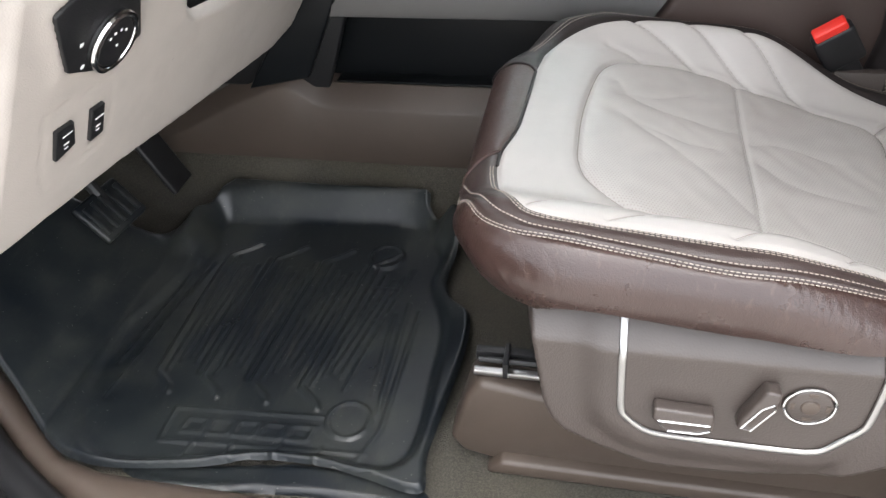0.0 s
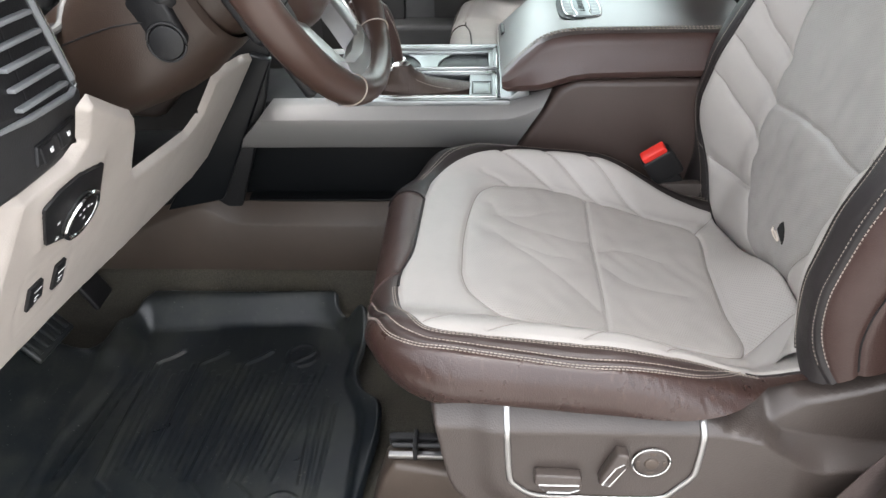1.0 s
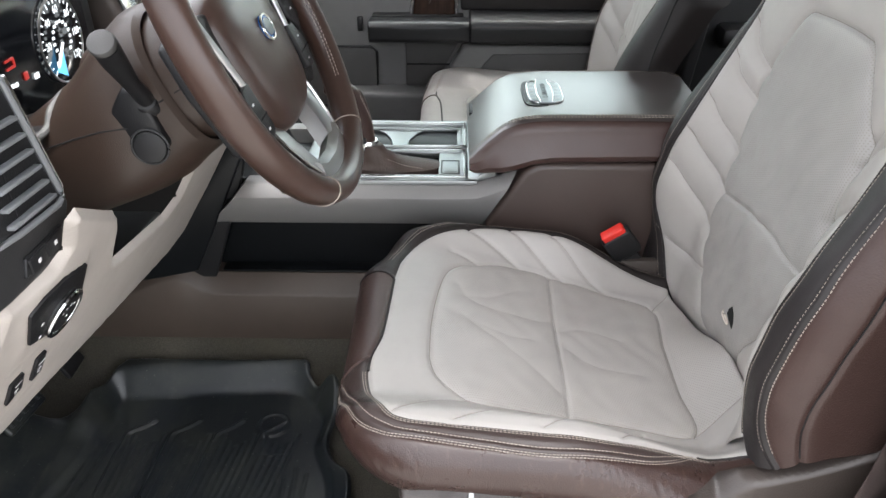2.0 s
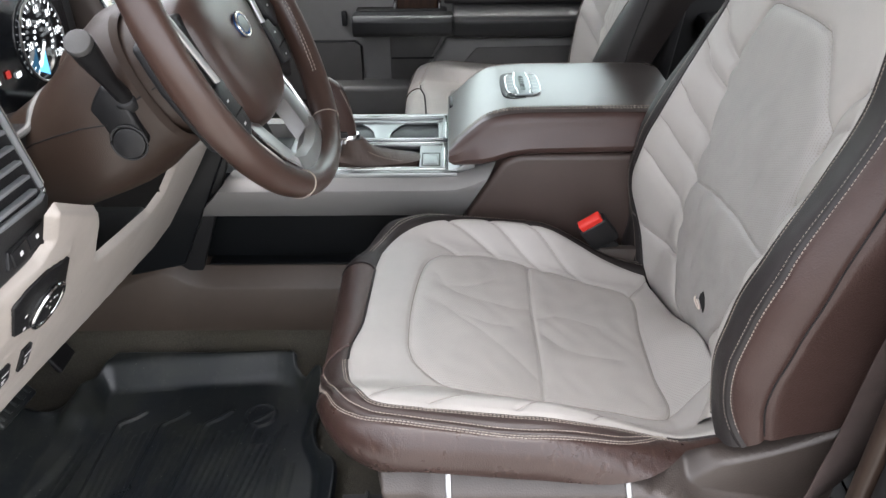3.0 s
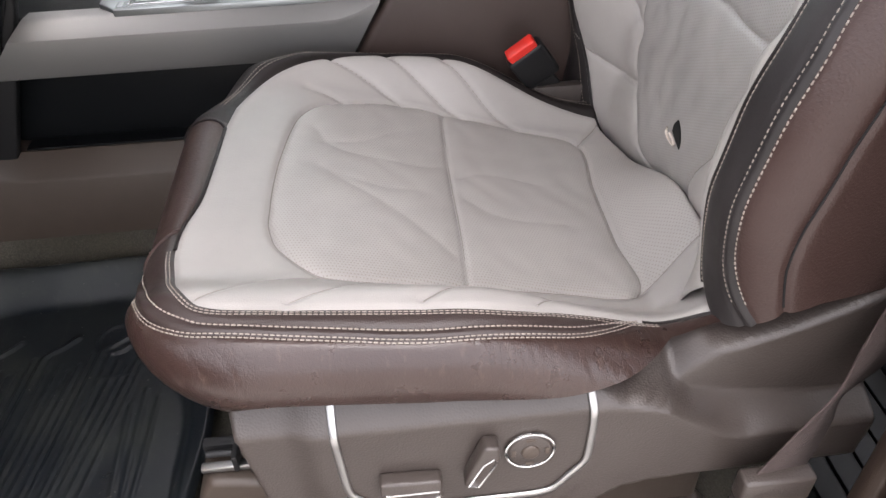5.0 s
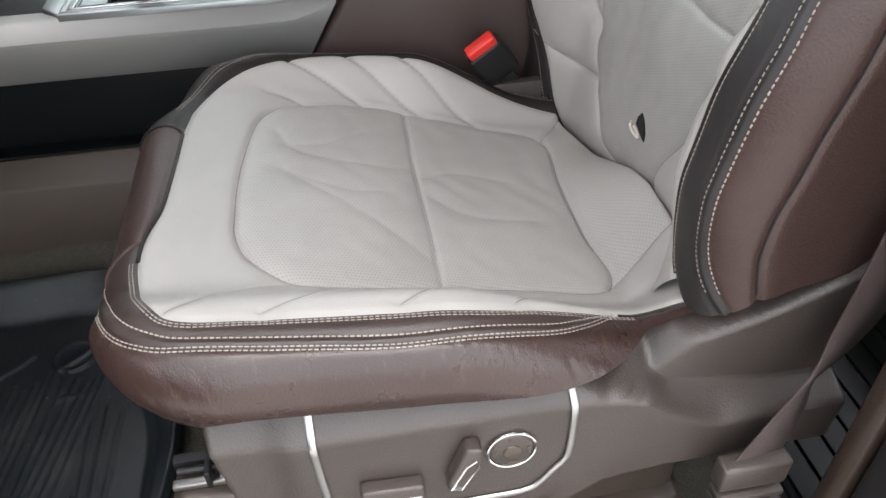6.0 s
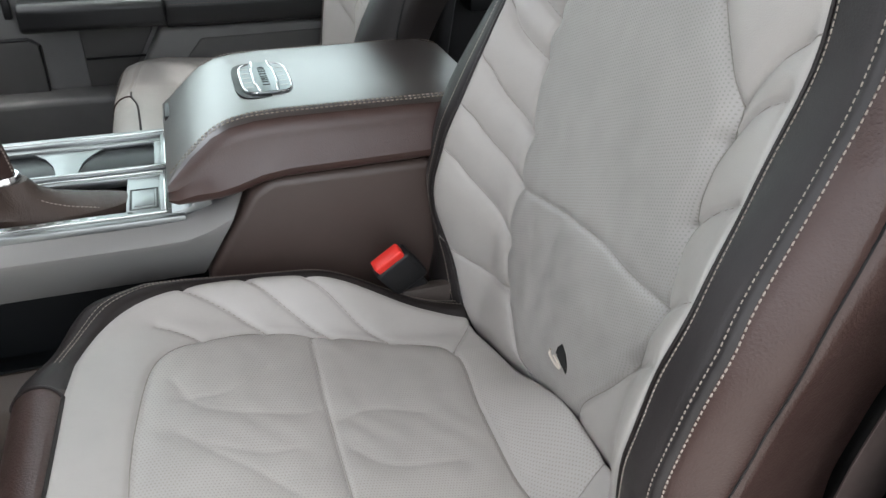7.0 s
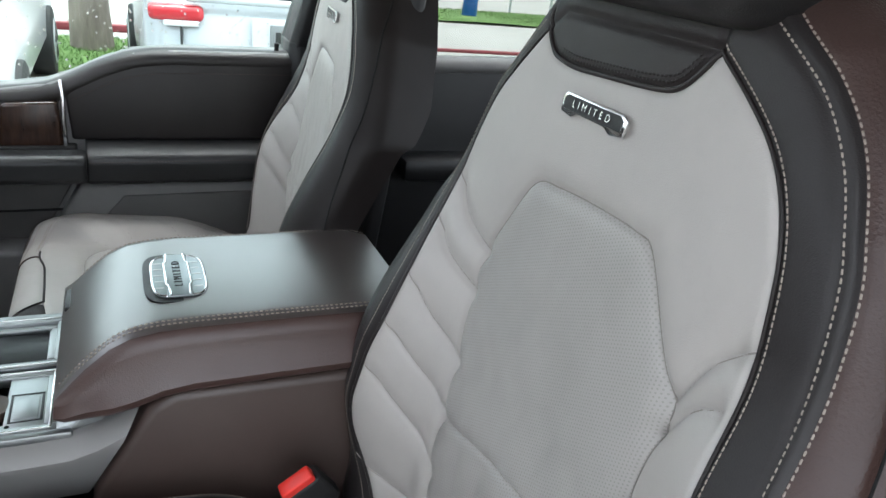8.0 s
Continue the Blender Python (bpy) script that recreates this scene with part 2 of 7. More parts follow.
def sweep(points, r, seg=10, closed=False, flat=1.0, up=(0, 0, 1), radii=None):
    """A tube along points; flat squeezes it along its up direction."""
    pts = [Vector(p) for p in points]
    n = len(pts)
    bm = bmesh.new()
    rings = []
    for i, p in enumerate(pts):
        a = pts[(i - 1) % n] if closed or i else p
        b = pts[(i + 1) % n] if closed or i < n - 1 else p
        t = (b - a).normalized()
        side = t.cross(Vector(up))
        side = side.normalized() if side.length > 1e-4 else t.orthogonal().normalized()
        nrm = side.cross(t).normalized()
        rr = radii[i] if radii else r
        rings.append([bm.verts.new(p + side * rr * math.cos(k) + nrm * rr * flat * math.sin(k))
                      for k in (2 * math.pi * j / seg for j in range(seg))])
    for i in range(n if closed else n - 1):
        r0, r1 = rings[i], rings[(i + 1) % n]
        for j in range(seg):
            bm.faces.new((r0[j], r0[(j + 1) % seg], r1[(j + 1) % seg], r1[j]))
    if not closed:
        bm.faces.new(rings[0][::-1])
        bm.faces.new(rings[-1])
    return bm


def curve(points, n=60, closed=False):
    """A Catmull-Rom line through points, as an array of n points."""
    P = np.asarray(points, float)
    k = len(P)
    out = []
    spans = k if closed else k - 1
    for i in np.linspace(0, spans, n, endpoint=not closed):
        j = min(int(i), spans - 1)
        f = i - j
        if closed:
            a, b, c, d = P[(j - 1) % k], P[j], P[(j + 1) % k], P[(j + 2) % k]
        else:
            a, b, c, d = P[max(j - 1, 0)], P[j], P[min(j + 1, k - 1)], P[min(j + 2, k - 1)]
        out.append(0.5 * (2 * b + (c - a) * f + (2 * a - 5 * b + 4 * c - d) * f * f + (3 * b - 3 * c + d - a) * f ** 3))
    return np.array(out)


def line_distance(pts, line, closed=False, reach=None):
    """Distance of points to a polyline in the plane; past reach only a large number."""
    L = np.asarray(line, float)
    if closed:
        L = np.vstack([L, L[:1]])
    best = np.full(len(pts), 1e9)
    if reach is None:
        near = np.arange(len(pts))
    else:
        near = np.flatnonzero(((pts > L.min(0) - reach) & (pts < L.max(0) + reach)).all(1))
    if not len(near):
        return best
    Q, part_best = pts[near], np.full(len(near), 1e18)
    for a, b in zip(L[:-1], L[1:]):
        d = b - a
        x, y = Q[:, 0] - a[0], Q[:, 1] - a[1]
        t = np.clip((x * d[0] + y * d[1]) / max(d @ d, 1e-12), 0, 1)
        x -= t * d[0]
        y -= t * d[1]
        np.minimum(part_best, x * x + y * y, out=part_best)
    best[near] = np.sqrt(part_best)
    return best


def inside(pts, poly):
    """Signed distance to a closed polygon, positive inside."""
    P = np.asarray(poly, float)
    odd = np.zeros(len(pts), bool)
    for a, b in zip(P, np.roll(P, -1, 0)):
        cross = (a[1] > pts[:, 1]) != (b[1] > pts[:, 1])
        x = a[0] + (pts[:, 1] - a[1]) * (b[0] - a[0]) / (b[1] - a[1] if b[1] != a[1] else 1e-12)
        odd ^= cross & (pts[:, 0] < x)
    d = line_distance(pts, P, True)
    return np.where(odd, d, -d)


def smooth(x, a, b):
    t = np.clip((x - a) / (b - a), 0, 1)
    return t * t * (3 - 2 * t)


def stitch_row(P, seg, mids, out, size, wide, bag=None):
    V, F = ([], []) if bag is None else bag
    A, B = (np.stack([np.interp(mids + o, seg, P[:, k]) for k in range(3)], -1) for o in (-size / 2, size / 2))
    out = out / np.maximum(np.linalg.norm(out, axis=1), 1e-9)[:, None]
    t = (B - A) / np.maximum(np.linalg.norm(B - A, axis=1), 1e-9)[:, None]
    side = np.cross(t, out) * wide
    for a, b, s, o in zip(A, B, side, out * wide):
        k, d = len(V), b - a
        V += [a - o * 0.6, a + d * 0.16 + s, a + d * 0.16 - s, a + d * 0.22 + o, a + d * 0.84 + s, a + d * 0.84 - s, a + d * 0.78 + o, b - o * 0.6]
        F += [(k, k + 1, k + 3), (k, k + 3, k + 2), (k + 1, k + 4, k + 6, k + 3), (k + 3, k + 6, k + 5, k + 2), (k + 4, k + 7, k + 6), (k + 6, k + 7, k + 5)]
    return V, F


def sewn(points, normal, bag, pitch=0.0062, size=0.0045, wide=0.0009):
    """Stitches along a line in space."""
    P = np.asarray(points, float)
    seg = np.r_[0, np.cumsum(np.linalg.norm(np.diff(P, axis=0), axis=1))]
    mids = np.arange(pitch / 2, seg[-1], pitch)
    return stitch_row(P, seg, mids, np.tile(np.asarray(normal, float), (len(mids), 1)), size, wide, bag)


def loft(sections, cap=True, closed=True):
    """A skin over sections of equal point counts."""
    bm = bmesh.new()
    rings = [[bm.verts.new(p) for p in sec] for sec in sections]
    n = len(rings[0])
    for r0, r1 in zip(rings[:-1], rings[1:]):
        for j in range(n if closed else n - 1):
            bm.faces.new((r0[j], r0[(j + 1) % n], r1[(j + 1) % n], r1[j]))
    if cap and closed:
        bm.faces.new(rings[0][::-1])
        bm.faces.new(rings[-1])
    bmesh.ops.recalc_face_normals(bm, faces=bm.faces)
    return bm


def bars(x0, x1, y0, y1, z0, z1, w, r=0.001):
    """A flat rectangular frame of four bars."""
    bm = rbox(((x0 + x1) / 2, y0 + w / 2, (z0 + z1) / 2), (x1 - x0, w, z1 - z0), r)
    rbox(((x0 + x1) / 2, y1 - w / 2, (z0 + z1) / 2), (x1 - x0, w, z1 - z0), r, bm=bm)
    rbox((x0 + w / 2, (y0 + y1) / 2, (z0 + z1) / 2), (w, y1 - y0 - 2 * w, z1 - z0), r, bm=bm)
    rbox((x1 - w / 2, (y0 + y1) / 2, (z0 + z1) / 2), (w, y1 - y0 - 2 * w, z1 - z0), r, bm=bm)
    return bm


class Pad:
    """Upholstery: a flat pattern (p, q) with a convex core, rolled over a padded edge beyond it."""

    def __init__(self, core, roll, turn, body, relief, place, flip=False):
        self.core, self.roll, self.turn = np.asarray(core, float), roll, turn
        self.body, self.relief, self.place, self.flip = body, relief, place, flip

    def at(self, pq, lift=0.0):
        pq = np.atleast_2d(np.asarray(pq, float))
        near, best = pq.copy(), np.full(len(pq), 1e9)
        for a, b in zip(self.core, np.roll(self.core, -1, 0)):
            d = b - a
            t = np.clip(((pq - a) @ d) / (d @ d), 0, 1)
            c = a + t[:, None] * d
            dist = np.hypot(*(pq - c).T)
            closer = dist < best
            best = np.where(closer, dist, best)
            near[closer] = c[closer]
        into = inside(pq, self.core) >= 0
        near[into], best = pq[into], np.where(into, 0.0, best)
        way = (pq - near) / np.maximum(best, 1e-9)[:, None]
        R = self.roll(pq) if callable(self.roll) else self.roll
        turn = np.radians(self.turn(pq) if callable(self.turn) else self.turn)
        ang = np.minimum(best / R, turn)
        rest = np.maximum(best - R * turn, 0)
        e = self.relief(pq) + lift
        f = (R + e) * np.sin(ang) + rest * np.cos(ang)
        g = R - (R + e) * np.cos(ang) + rest * np.sin(ang)
        flat = near + way * f[:, None]
        h = self.body(pq) - g
        x, y = flat[:, 0], flat[:, 1]
        if self.flip:
            y = -y
        return self.place(x, y, h)

    def panels(self, lo, hi, step, fields):
        """Cut the pattern along the zero lines of fields. Returns points, pattern points, faces and the fields' signs for each face."""
        ps, qs = np.arange(lo[0], hi[0] + step / 2, step), np.arange(lo[1], hi[1] + step / 2, step)
        n, m = len(ps), len(qs)
        pts = np.stack(np.meshgrid(ps, qs, indexing="ij"), -1).reshape(-1, 2)
        ids = np.arange(n * m).reshape(n, m)
        polys = list(map(tuple, np.stack([ids[:-1, :-1], ids[1:, :-1], ids[1:, 1:], ids[:-1, 1:]], -1).reshape(-1, 4).tolist()))
        pts = pts.tolist()
        for field in fields:
            val = field(np.array(pts)).tolist()
            out, made = [], {}
            for poly in polys:
                sg = [val[i] >= 0 for i in poly]
                if all(sg) or not any(sg):
                    out.append(poly)
                    continue
                sides = ([], [])
                for i, j in zip(poly, poly[1:] + poly[:1]):
                    sides[val[i] >= 0].append(i)
                    if (val[i] >= 0) != (val[j] >= 0):
                        key = (min(i, j), max(i, j))
                        if key not in made:
                            t = val[key[0]] / (val[key[0]] - val[key[1]])
                            t = min(max(t, 0.02), 0.98)
                            a, b = pts[key[0]], pts[key[1]]
                            pts.append([a[0] + t * (b[0] - a[0]), a[1] + t * (b[1] - a[1])])
                            val.append(0.0)
                            made[key] = len(pts) - 1
                        sides[0].append(made[key])
                        sides[1].append(made[key])
                out += [tuple(s) for s in sides if len(s) > 2]
            polys = out
        pts = np.array(pts)
        mids = np.array([pts[list(f)].mean(0) for f in polys])
        signs = np.stack([field(mids) >= 0 for field in fields], -1) if fields else np.zeros((len(polys), 0), bool)
        return self.at(pts), pts, polys, signs

    def piece(self, name, data, keep, mat, parent, label=""):
        P, pq, polys, _ = data
        chosen = [polys[i] for i in np.flatnonzero(keep)]
        used = sorted({i for f in chosen for i in f})
        back = {v: i for i, v in enumerate(used)}
        faces = [[back[i] for i in (f[::-1] if self.flip else f)] for f in chosen]
        return mesh_part(name, P[used], faces, mat, parent, label, uv=pq[used])

    def stitches(self, line, parent, pitch=0.0048, size=0.0041, wide=0.0007, mat=None, lift=0.0006, bag=None):
        """Separate stitches along a line of the pattern; returns vertices and faces."""
        L = np.asarray(line, float)
        P = self.at(L, lift)
        seg = np.r_[0, np.cumsum(np.linalg.norm(np.diff(P, axis=0), axis=1))]
        mids = np.arange(pitch / 2, seg[-1], pitch)
        on = np.stack([np.interp(mids, seg, L[:, k]) for k in range(2)], -1)
        out = self.at(on, lift + 0.002) - self.at(on, lift)
        return stitch_row(P, seg, mids, out, size, wide, bag)

    def welt(self, name, line, r, mat, parent, label="", lift=0.0, closed=False):
        return part(name, sweep(self.at(line, lift), r, 8, closed), mat, parent, label)


def sheet(name, outline, height, place, step, mat, parent, label="", extra=()):
    """A moulded skin over an outline of a plane, with its own height; extra fields cut it further. Returns the pad and its data."""
    O = np.asarray(outline, float)
    lo, hi = O.min(0) - step, O.max(0) + step
    box = [(lo[0] - 1, lo[1] - 1), (hi[0] + 1, lo[1] - 1), (hi[0] + 1, hi[1] + 1), (lo[0] - 1, hi[1] + 1)]
    pad = Pad(box, 0.05, 90, height, lambda a: np.zeros(len(a)), place)
    data = pad.panels(lo, hi, step, [lambda a: inside(a, O), *extra])
    if mat is not None:
        pad.piece(name, data, data[3][:, 0], mat, parent, label)
    return pad, data

# ---- the cab: floor, sills, roof, pillars ----
CAB_L, CAB_R = 0.30, 2.10          # inner faces of the two sides
FLOOR = thing("floor", "dark brown cut-pile carpet over the cab floor", "floor", kind="structure")


def floor_sheet():
    """Carpet: flat under the feet, rising to the toe board and to the tunnel."""
    xs = np.linspace(-1.0, 2.2, 97)
    ys = np.linspace(0.47, CAB_R + 0.02, 73)
    X, Y = np.meshgrid(xs, ys, indexing="ij")
    Z = -0.012 + 0.105 * (smooth(Y, 1.065, 1.13) - smooth(Y, 1.40, 1.55))
    Z = np.maximum(Z, -0.03 + 0.55 * np.clip(-0.50 - X, 0, 1))
    n, m = X.shape
    ids = np.arange(n * m).reshape(n, m)
    faces = np.stack([ids[:-1, :-1], ids[1:, :-1], ids[1:, 1:], ids[:-1, 1:]], -1).reshape(-1, 4)
    return mesh_part("carpet", np.stack([X, Y, Z], -1).reshape(-1, 3), faces, CARPET, FLOOR)


floor_sheet()
sill = thing("door_sill", "brown plastic sill trim with a black rubber seal", "sill", kind="structure")
SILL_IN = curve([(-0.95, 0.90), (-0.80, 0.76), (-0.62, 0.645), (-0.53, 0.592), (-0.45, 0.535), (-0.38, 0.500), (-0.2, 0.490), (0.3, 0.492), (1.0, 0.495), (1.9, 0.495)], 60)
SILL_OUT = curve([(1.9, 0.36), (0.3, 0.36), (0.0, 0.362), (-0.18, 0.385), (-0.32, 0.425), (-0.42, 0.468), (-0.52, 0.525), (-0.64, 0.61), (-0.80, 0.72), (-0.95, 0.86)], 60)
SILL_FIELD = np.vstack([SILL_IN, SILL_OUT])


def sill_height(a):
    e = inside(a, SILL_FIELD)
    return 0.004 + 0.010 * smooth(e, 0.0, 0.03) - 0.03 * (1 - smooth(e, 0.0, 0.012)) ** 2 + 0.5 * np.clip(-0.50 - a[:, 0], 0, 1) ** 1.2


sheet("sill_trim", SILL_FIELD, sill_height, lambda x, y, h: np.stack([x, y, h], -1), 0.012, BROWN_PLASTIC, sill, "brown plastic sill trim")
part("door_seal", sweep([(x, y - 0.022, -0.004 + 0.5 * max(-0.50 - x, 0) ** 1.2) for x, y in SILL_OUT], 0.022, 12), BLACK, sill, "black rubber door seal")
part("sill_body", prism([(0.18, -0.3), (0.18, -0.09), (0.36, -0.06), (0.50, -0.06), (0.50, -0.3)], "x", -0.9, 1.9, 0.02), BLACK, sill)

roof = thing("ceiling", "light grey fabric headliner under the steel roof", "ceiling", kind="structure")
HEADLINER = plastic("headliner", (0.42, 0.40, 0.38), 0.9, 0.2)
part("headliner", rbox((0.875, 1.2, 1.31), (2.05, 1.75, 0.05), 0.02), HEADLINER, roof)
WHITE_PAINT = Shader("white_paint", (0.75, 0.75, 0.74), 0.25).m
cowl = thing("firewall", "dark firewall and cowl ahead of the dashboard", "firewall", kind="structure")
part("panel", rbox((-1.03, 1.2, 0.2), (0.06, 1.8, 1.0), 0.01), BLACK, cowl)
rear = thing("rear_wall", "dark trim of the cab's rear wall", "wall", kind="structure")
part("panel", rbox((2.2, 1.2, 0.3), (0.06, 1.8, 0.9), 0.01), TAUPE, rear)
rear_bench = thing("rear_bench", "dark brown leather rear bench with an upright backrest", "seat")
part("seat", prism([(1.25, 0.10), (1.22, 0.28), (1.30, 0.34), (1.85, 0.28), (1.9, 0.1)], "y", 0.45, 1.95, 0.04), DARK_BROWN, rear_bench)
part("backrest", prism([(1.78, 0.26), (1.95, 0.9), (2.1, 0.9), (2.1, 0.26)], "y", 0.45, 1.95, 0.04), DARK_BROWN, rear_bench)
near_pillar = thing("pillar_near", "brown trimmed door pillar with black seal and white paint", "pillar", kind="structure")
part("pillar_trim", prism([(0.752, 0.452), (0.745, 0.446), (0.743, 0.433), (0.748, 0.425), (0.95, 0.425), (0.95, 0.452)], "z", -0.05, 1.30, 0.003), COLUMN_BROWN, near_pillar, "brown plastic pillar trim")
part("seal_carrier", prism([(0.752, 0.422), (0.748, 0.405), (0.754, 0.36), (0.95, 0.36), (0.95, 0.422)], "z", -0.05, 1.30, 0.006), PILLAR_DARK, near_pillar, "dark grey inner pillar face")
part("door_seal", sweep([(0.755, 0.362, -0.02), (0.756, 0.362, 0.7), (0.760, 0.364, 1.3)], 0.014, 12), BLACK, near_pillar, "black rubber door seal")
part("body_side", prism([(0.772, 0.335), (0.782, 0.305), (0.81, 0.285), (0.98, 0.28), (0.98, 0.35)], "z", -0.30, 1.30, 0.010), WHITE_PAINT, near_pillar, "white painted pillar")
far_pillar = thing("pillar_far", "black trimmed door pillar on the far side", "pillar", kind="structure")
PILLAR = [(0.745, 2.06), (0.76, 2.04), (0.95, 2.04), (0.96, 2.06), (0.96, 2.16), (0.745, 2.16)]
part("pillar_trim", prism(PILLAR, "z", -0.05, 0.75, 0.008), BLACK, far_pillar)
raked = prism(PILLAR, "z", 0.735, 1.30, 0.004)
for v in raked.verts:
    v.co.x += 0.28 * max(v.co.z - 0.75, 0)      # the upper pillar leans back
part("pillar_upper", raked, BLACK, far_pillar)
for nm, yy in (("windscreen_pillar_near", 0.42), ("windscreen_pillar_far", 2.0)):
    pl = thing(nm, "grey trimmed windscreen pillar", "pillar", kind="structure")
    part("trim", sweep([(-0.95, yy, 0.72), (-0.52, yy + 0.01, 1.02), (-0.13, yy + 0.03, 1.28)], 0.045, 12), GREY_TRIM, pl)

# ---- moulded rubber floor mat ----
floor_mat = thing("floor_mat", "black moulded rubber floor mat with raised channels and dust", "floor mat")
MAT_OUT = curve([(-0.40, 1.07), (-0.37, 1.085), (-0.2, 1.082), (-0.035, 1.085), (-0.012, 1.055), (0.01, 1.03), (0.05, 1.01), (0.052, 0.96), (0.046, 0.90), (0.060, 0.855), (0.095, 0.815), (0.101, 0.75), (0.090, 0.66), (0.080, 0.57), (0.082, 0.515),
                 (0.0, 0.527), (-0.07, 0.535), (-0.14, 0.53), (-0.215, 0.508), (-0.31, 0.492), (-0.37, 0.492), (-0.43, 0.512), (-0.53, 0.585), (-0.62, 0.64), (-0.78, 0.70), (-0.80, 0.80), (-0.74, 0.90), (-0.60, 0.94), (-0.47, 0.945), (-0.43, 1.0)], 240, True)
MAT_FLAT = curve([(-0.385, 1.0), (-0.355, 1.012), (-0.2, 1.025), (-0.04, 1.03), (0.0, 0.985), (0.02, 0.95), (0.018, 0.88), (0.05, 0.80), (0.055, 0.70), (0.045, 0.56), (-0.06, 0.555), (-0.14, 0.55), (-0.22, 0.528), (-0.32, 0.512), (-0.38, 0.53), (-0.42, 0.60), (-0.43, 0.72), (-0.405, 0.80), (-0.375, 0.93)], 160, True)


def channel(x_far, x_near, y_far=0.93, y_near=0.66, hook=0.03):
    return [(x_far + hook + 0.012, y_far + 0.035), (x_far + hook, y_far + 0.022), (x_far, y_far), ((x_far + x_near) / 2, (y_far + y_near) / 2), (x_near, y_near), (x_near + hook, y_near - 0.024), (x_near + hook + 0.004, y_near - 0.034)]


MAT_RIDGES = [channel(-0.345 + 0.0855 * k, -0.375 + 0.0745 * k + 0.03, 0.925, 0.655) for k in range(4)]
MAT_FINE = [[(-0.345 + 0.0855 * k + o, 0.925 - w), (-0.375 + 0.03 + 0.0745 * k + o * 0.87, 0.66 + w)] for k in range(4) for o, w in ((0.016, 0.0), (0.030, 0.02), (0.044, 0.03), (0.058, 0.02), (0.072, 0.0))]
MAT_FINE += [[(-0.365, 0.90), (-0.400, 0.60)], [(-0.385, 0.90), (-0.414, 0.66)], [(0.014, 0.83), (0.010, 0.60), (-0.008, 0.55)], [(-0.024, 0.82), (-0.016, 0.656)], [(-0.006, 0.845), (-0.002, 0.62)]]
MAT_FINE += [[(-0.285, 0.595), (-0.06, 0.61)], [(-0.285, 0.595), (-0.283, 0.540), (0.0, 0.560)], [(-0.235, 0.545), (-0.24, 0.518)], [(-0.18, 0.552), (-0.185, 0.525)], [(-0.115, 0.557), (-0.12, 0.53)], [(-0.06, 0.56), (-0.064, 0.535)],
             [(-0.075, 0.872), (-0.033, 0.874)], [(-0.27, 0.517), (-0.10, 0.53), (0.02, 0.532)]]
# the raised model mark, drawn as plain slanted outlines
MARK_W = 0.030
for k in range(5):
    x0 = -0.262 + 0.037 * k
    z0 = 0.558 + 0.0022 * k
    MAT_FINE.append([(x0, z0), (x0 + MARK_W, z0 + 0.002), (x0 + MARK_W + 0.004, z0 + 0.024), (x0 + 0.004, z0 + 0.022), (x0, z0)])
RINGS = [(-0.070, 0.950, 0.028), (-0.037, 0.609, 0.029)]


def mat_height(a):
    x, y = a.T
    d = inside(a, MAT_FLAT)
    out = np.clip(-d, 0, 1)
    far = smooth(y, 0.93, 1.0)
    toe = smooth(-x, 0.40, 0.55) * (1 - far)
    wall = 0.055 * smooth(out, 0.0, 0.05) * far + 0.012 * smooth(out, 0.0, 0.02) * (1 - far)
    wall += 0.03 * smooth(out, 0.0, 0.07) * smooth(x, -0.05, 0.05) * smooth(y, 0.55, 0.9)
    ramp = 0.62 * np.clip(-0.45 - x, 0, 1) * smooth(0.98 - y, 0, 0.06)
    h = 0.006 + wall * (1 - toe) + ramp
    h += 0.03 * np.exp(-(np.hypot(x + 0.43, y - 0.93) / 0.035) ** 2)
    e = np.zeros(len(a))
    for r in MAT_RIDGES:
        e = np.maximum(e, np.exp(-(line_distance(a, r, False, 0.015) / 0.0042) ** 4))
    for cx, cy, r in RINGS:
        e = np.maximum(e, np.exp(-((np.hypot(x - cx, y - cy) - r) / 0.0028) ** 4))
        e = np.maximum(e, 0.4 * (np.hypot(x - cx, y - cy) < r))
    for r in MAT_FINE:
        e = np.maximum(e, 0.6 * np.exp(-(line_distance(a, r, False, 0.010) / 0.0026) ** 4))
    h += 0.0040 * e + 0.0012 * np.sin(x * 9 + 3 * np.sin(y * 7)) * smooth(-d, -0.3, 0.0)
    edge = inside(a, MAT_OUT)
    return h - 0.012 * (1 - smooth(edge, 0.0, 0.006))


sheet("mat_body", MAT_OUT, mat_height, lambda x, y, h: np.stack([x, y, h], -1), 0.003, RUBBER, floor_mat, "black rubber with moulded channels")
flap = [(-0.325, 0.505), (-0.27, 0.482), (-0.225, 0.478), (-0.14, 0.492), (-0.02, 0.50), (0.08, 0.498), (0.082, 0.53), (-0.06, 0.545), (-0.2, 0.525)]
sheet("mat_flap", curve(flap, 60, True), lambda a: -0.004 + 0.012 * smooth(a[:, 1], 0.50, 0.478) - 0.01 * (1 - smooth(inside(a, curve(flap, 60, True)), 0, 0.006)), lambda x, y, h: np.stack([x, y, h], -1), 0.006, RUBBER, floor_mat, "outer lip of the mat")

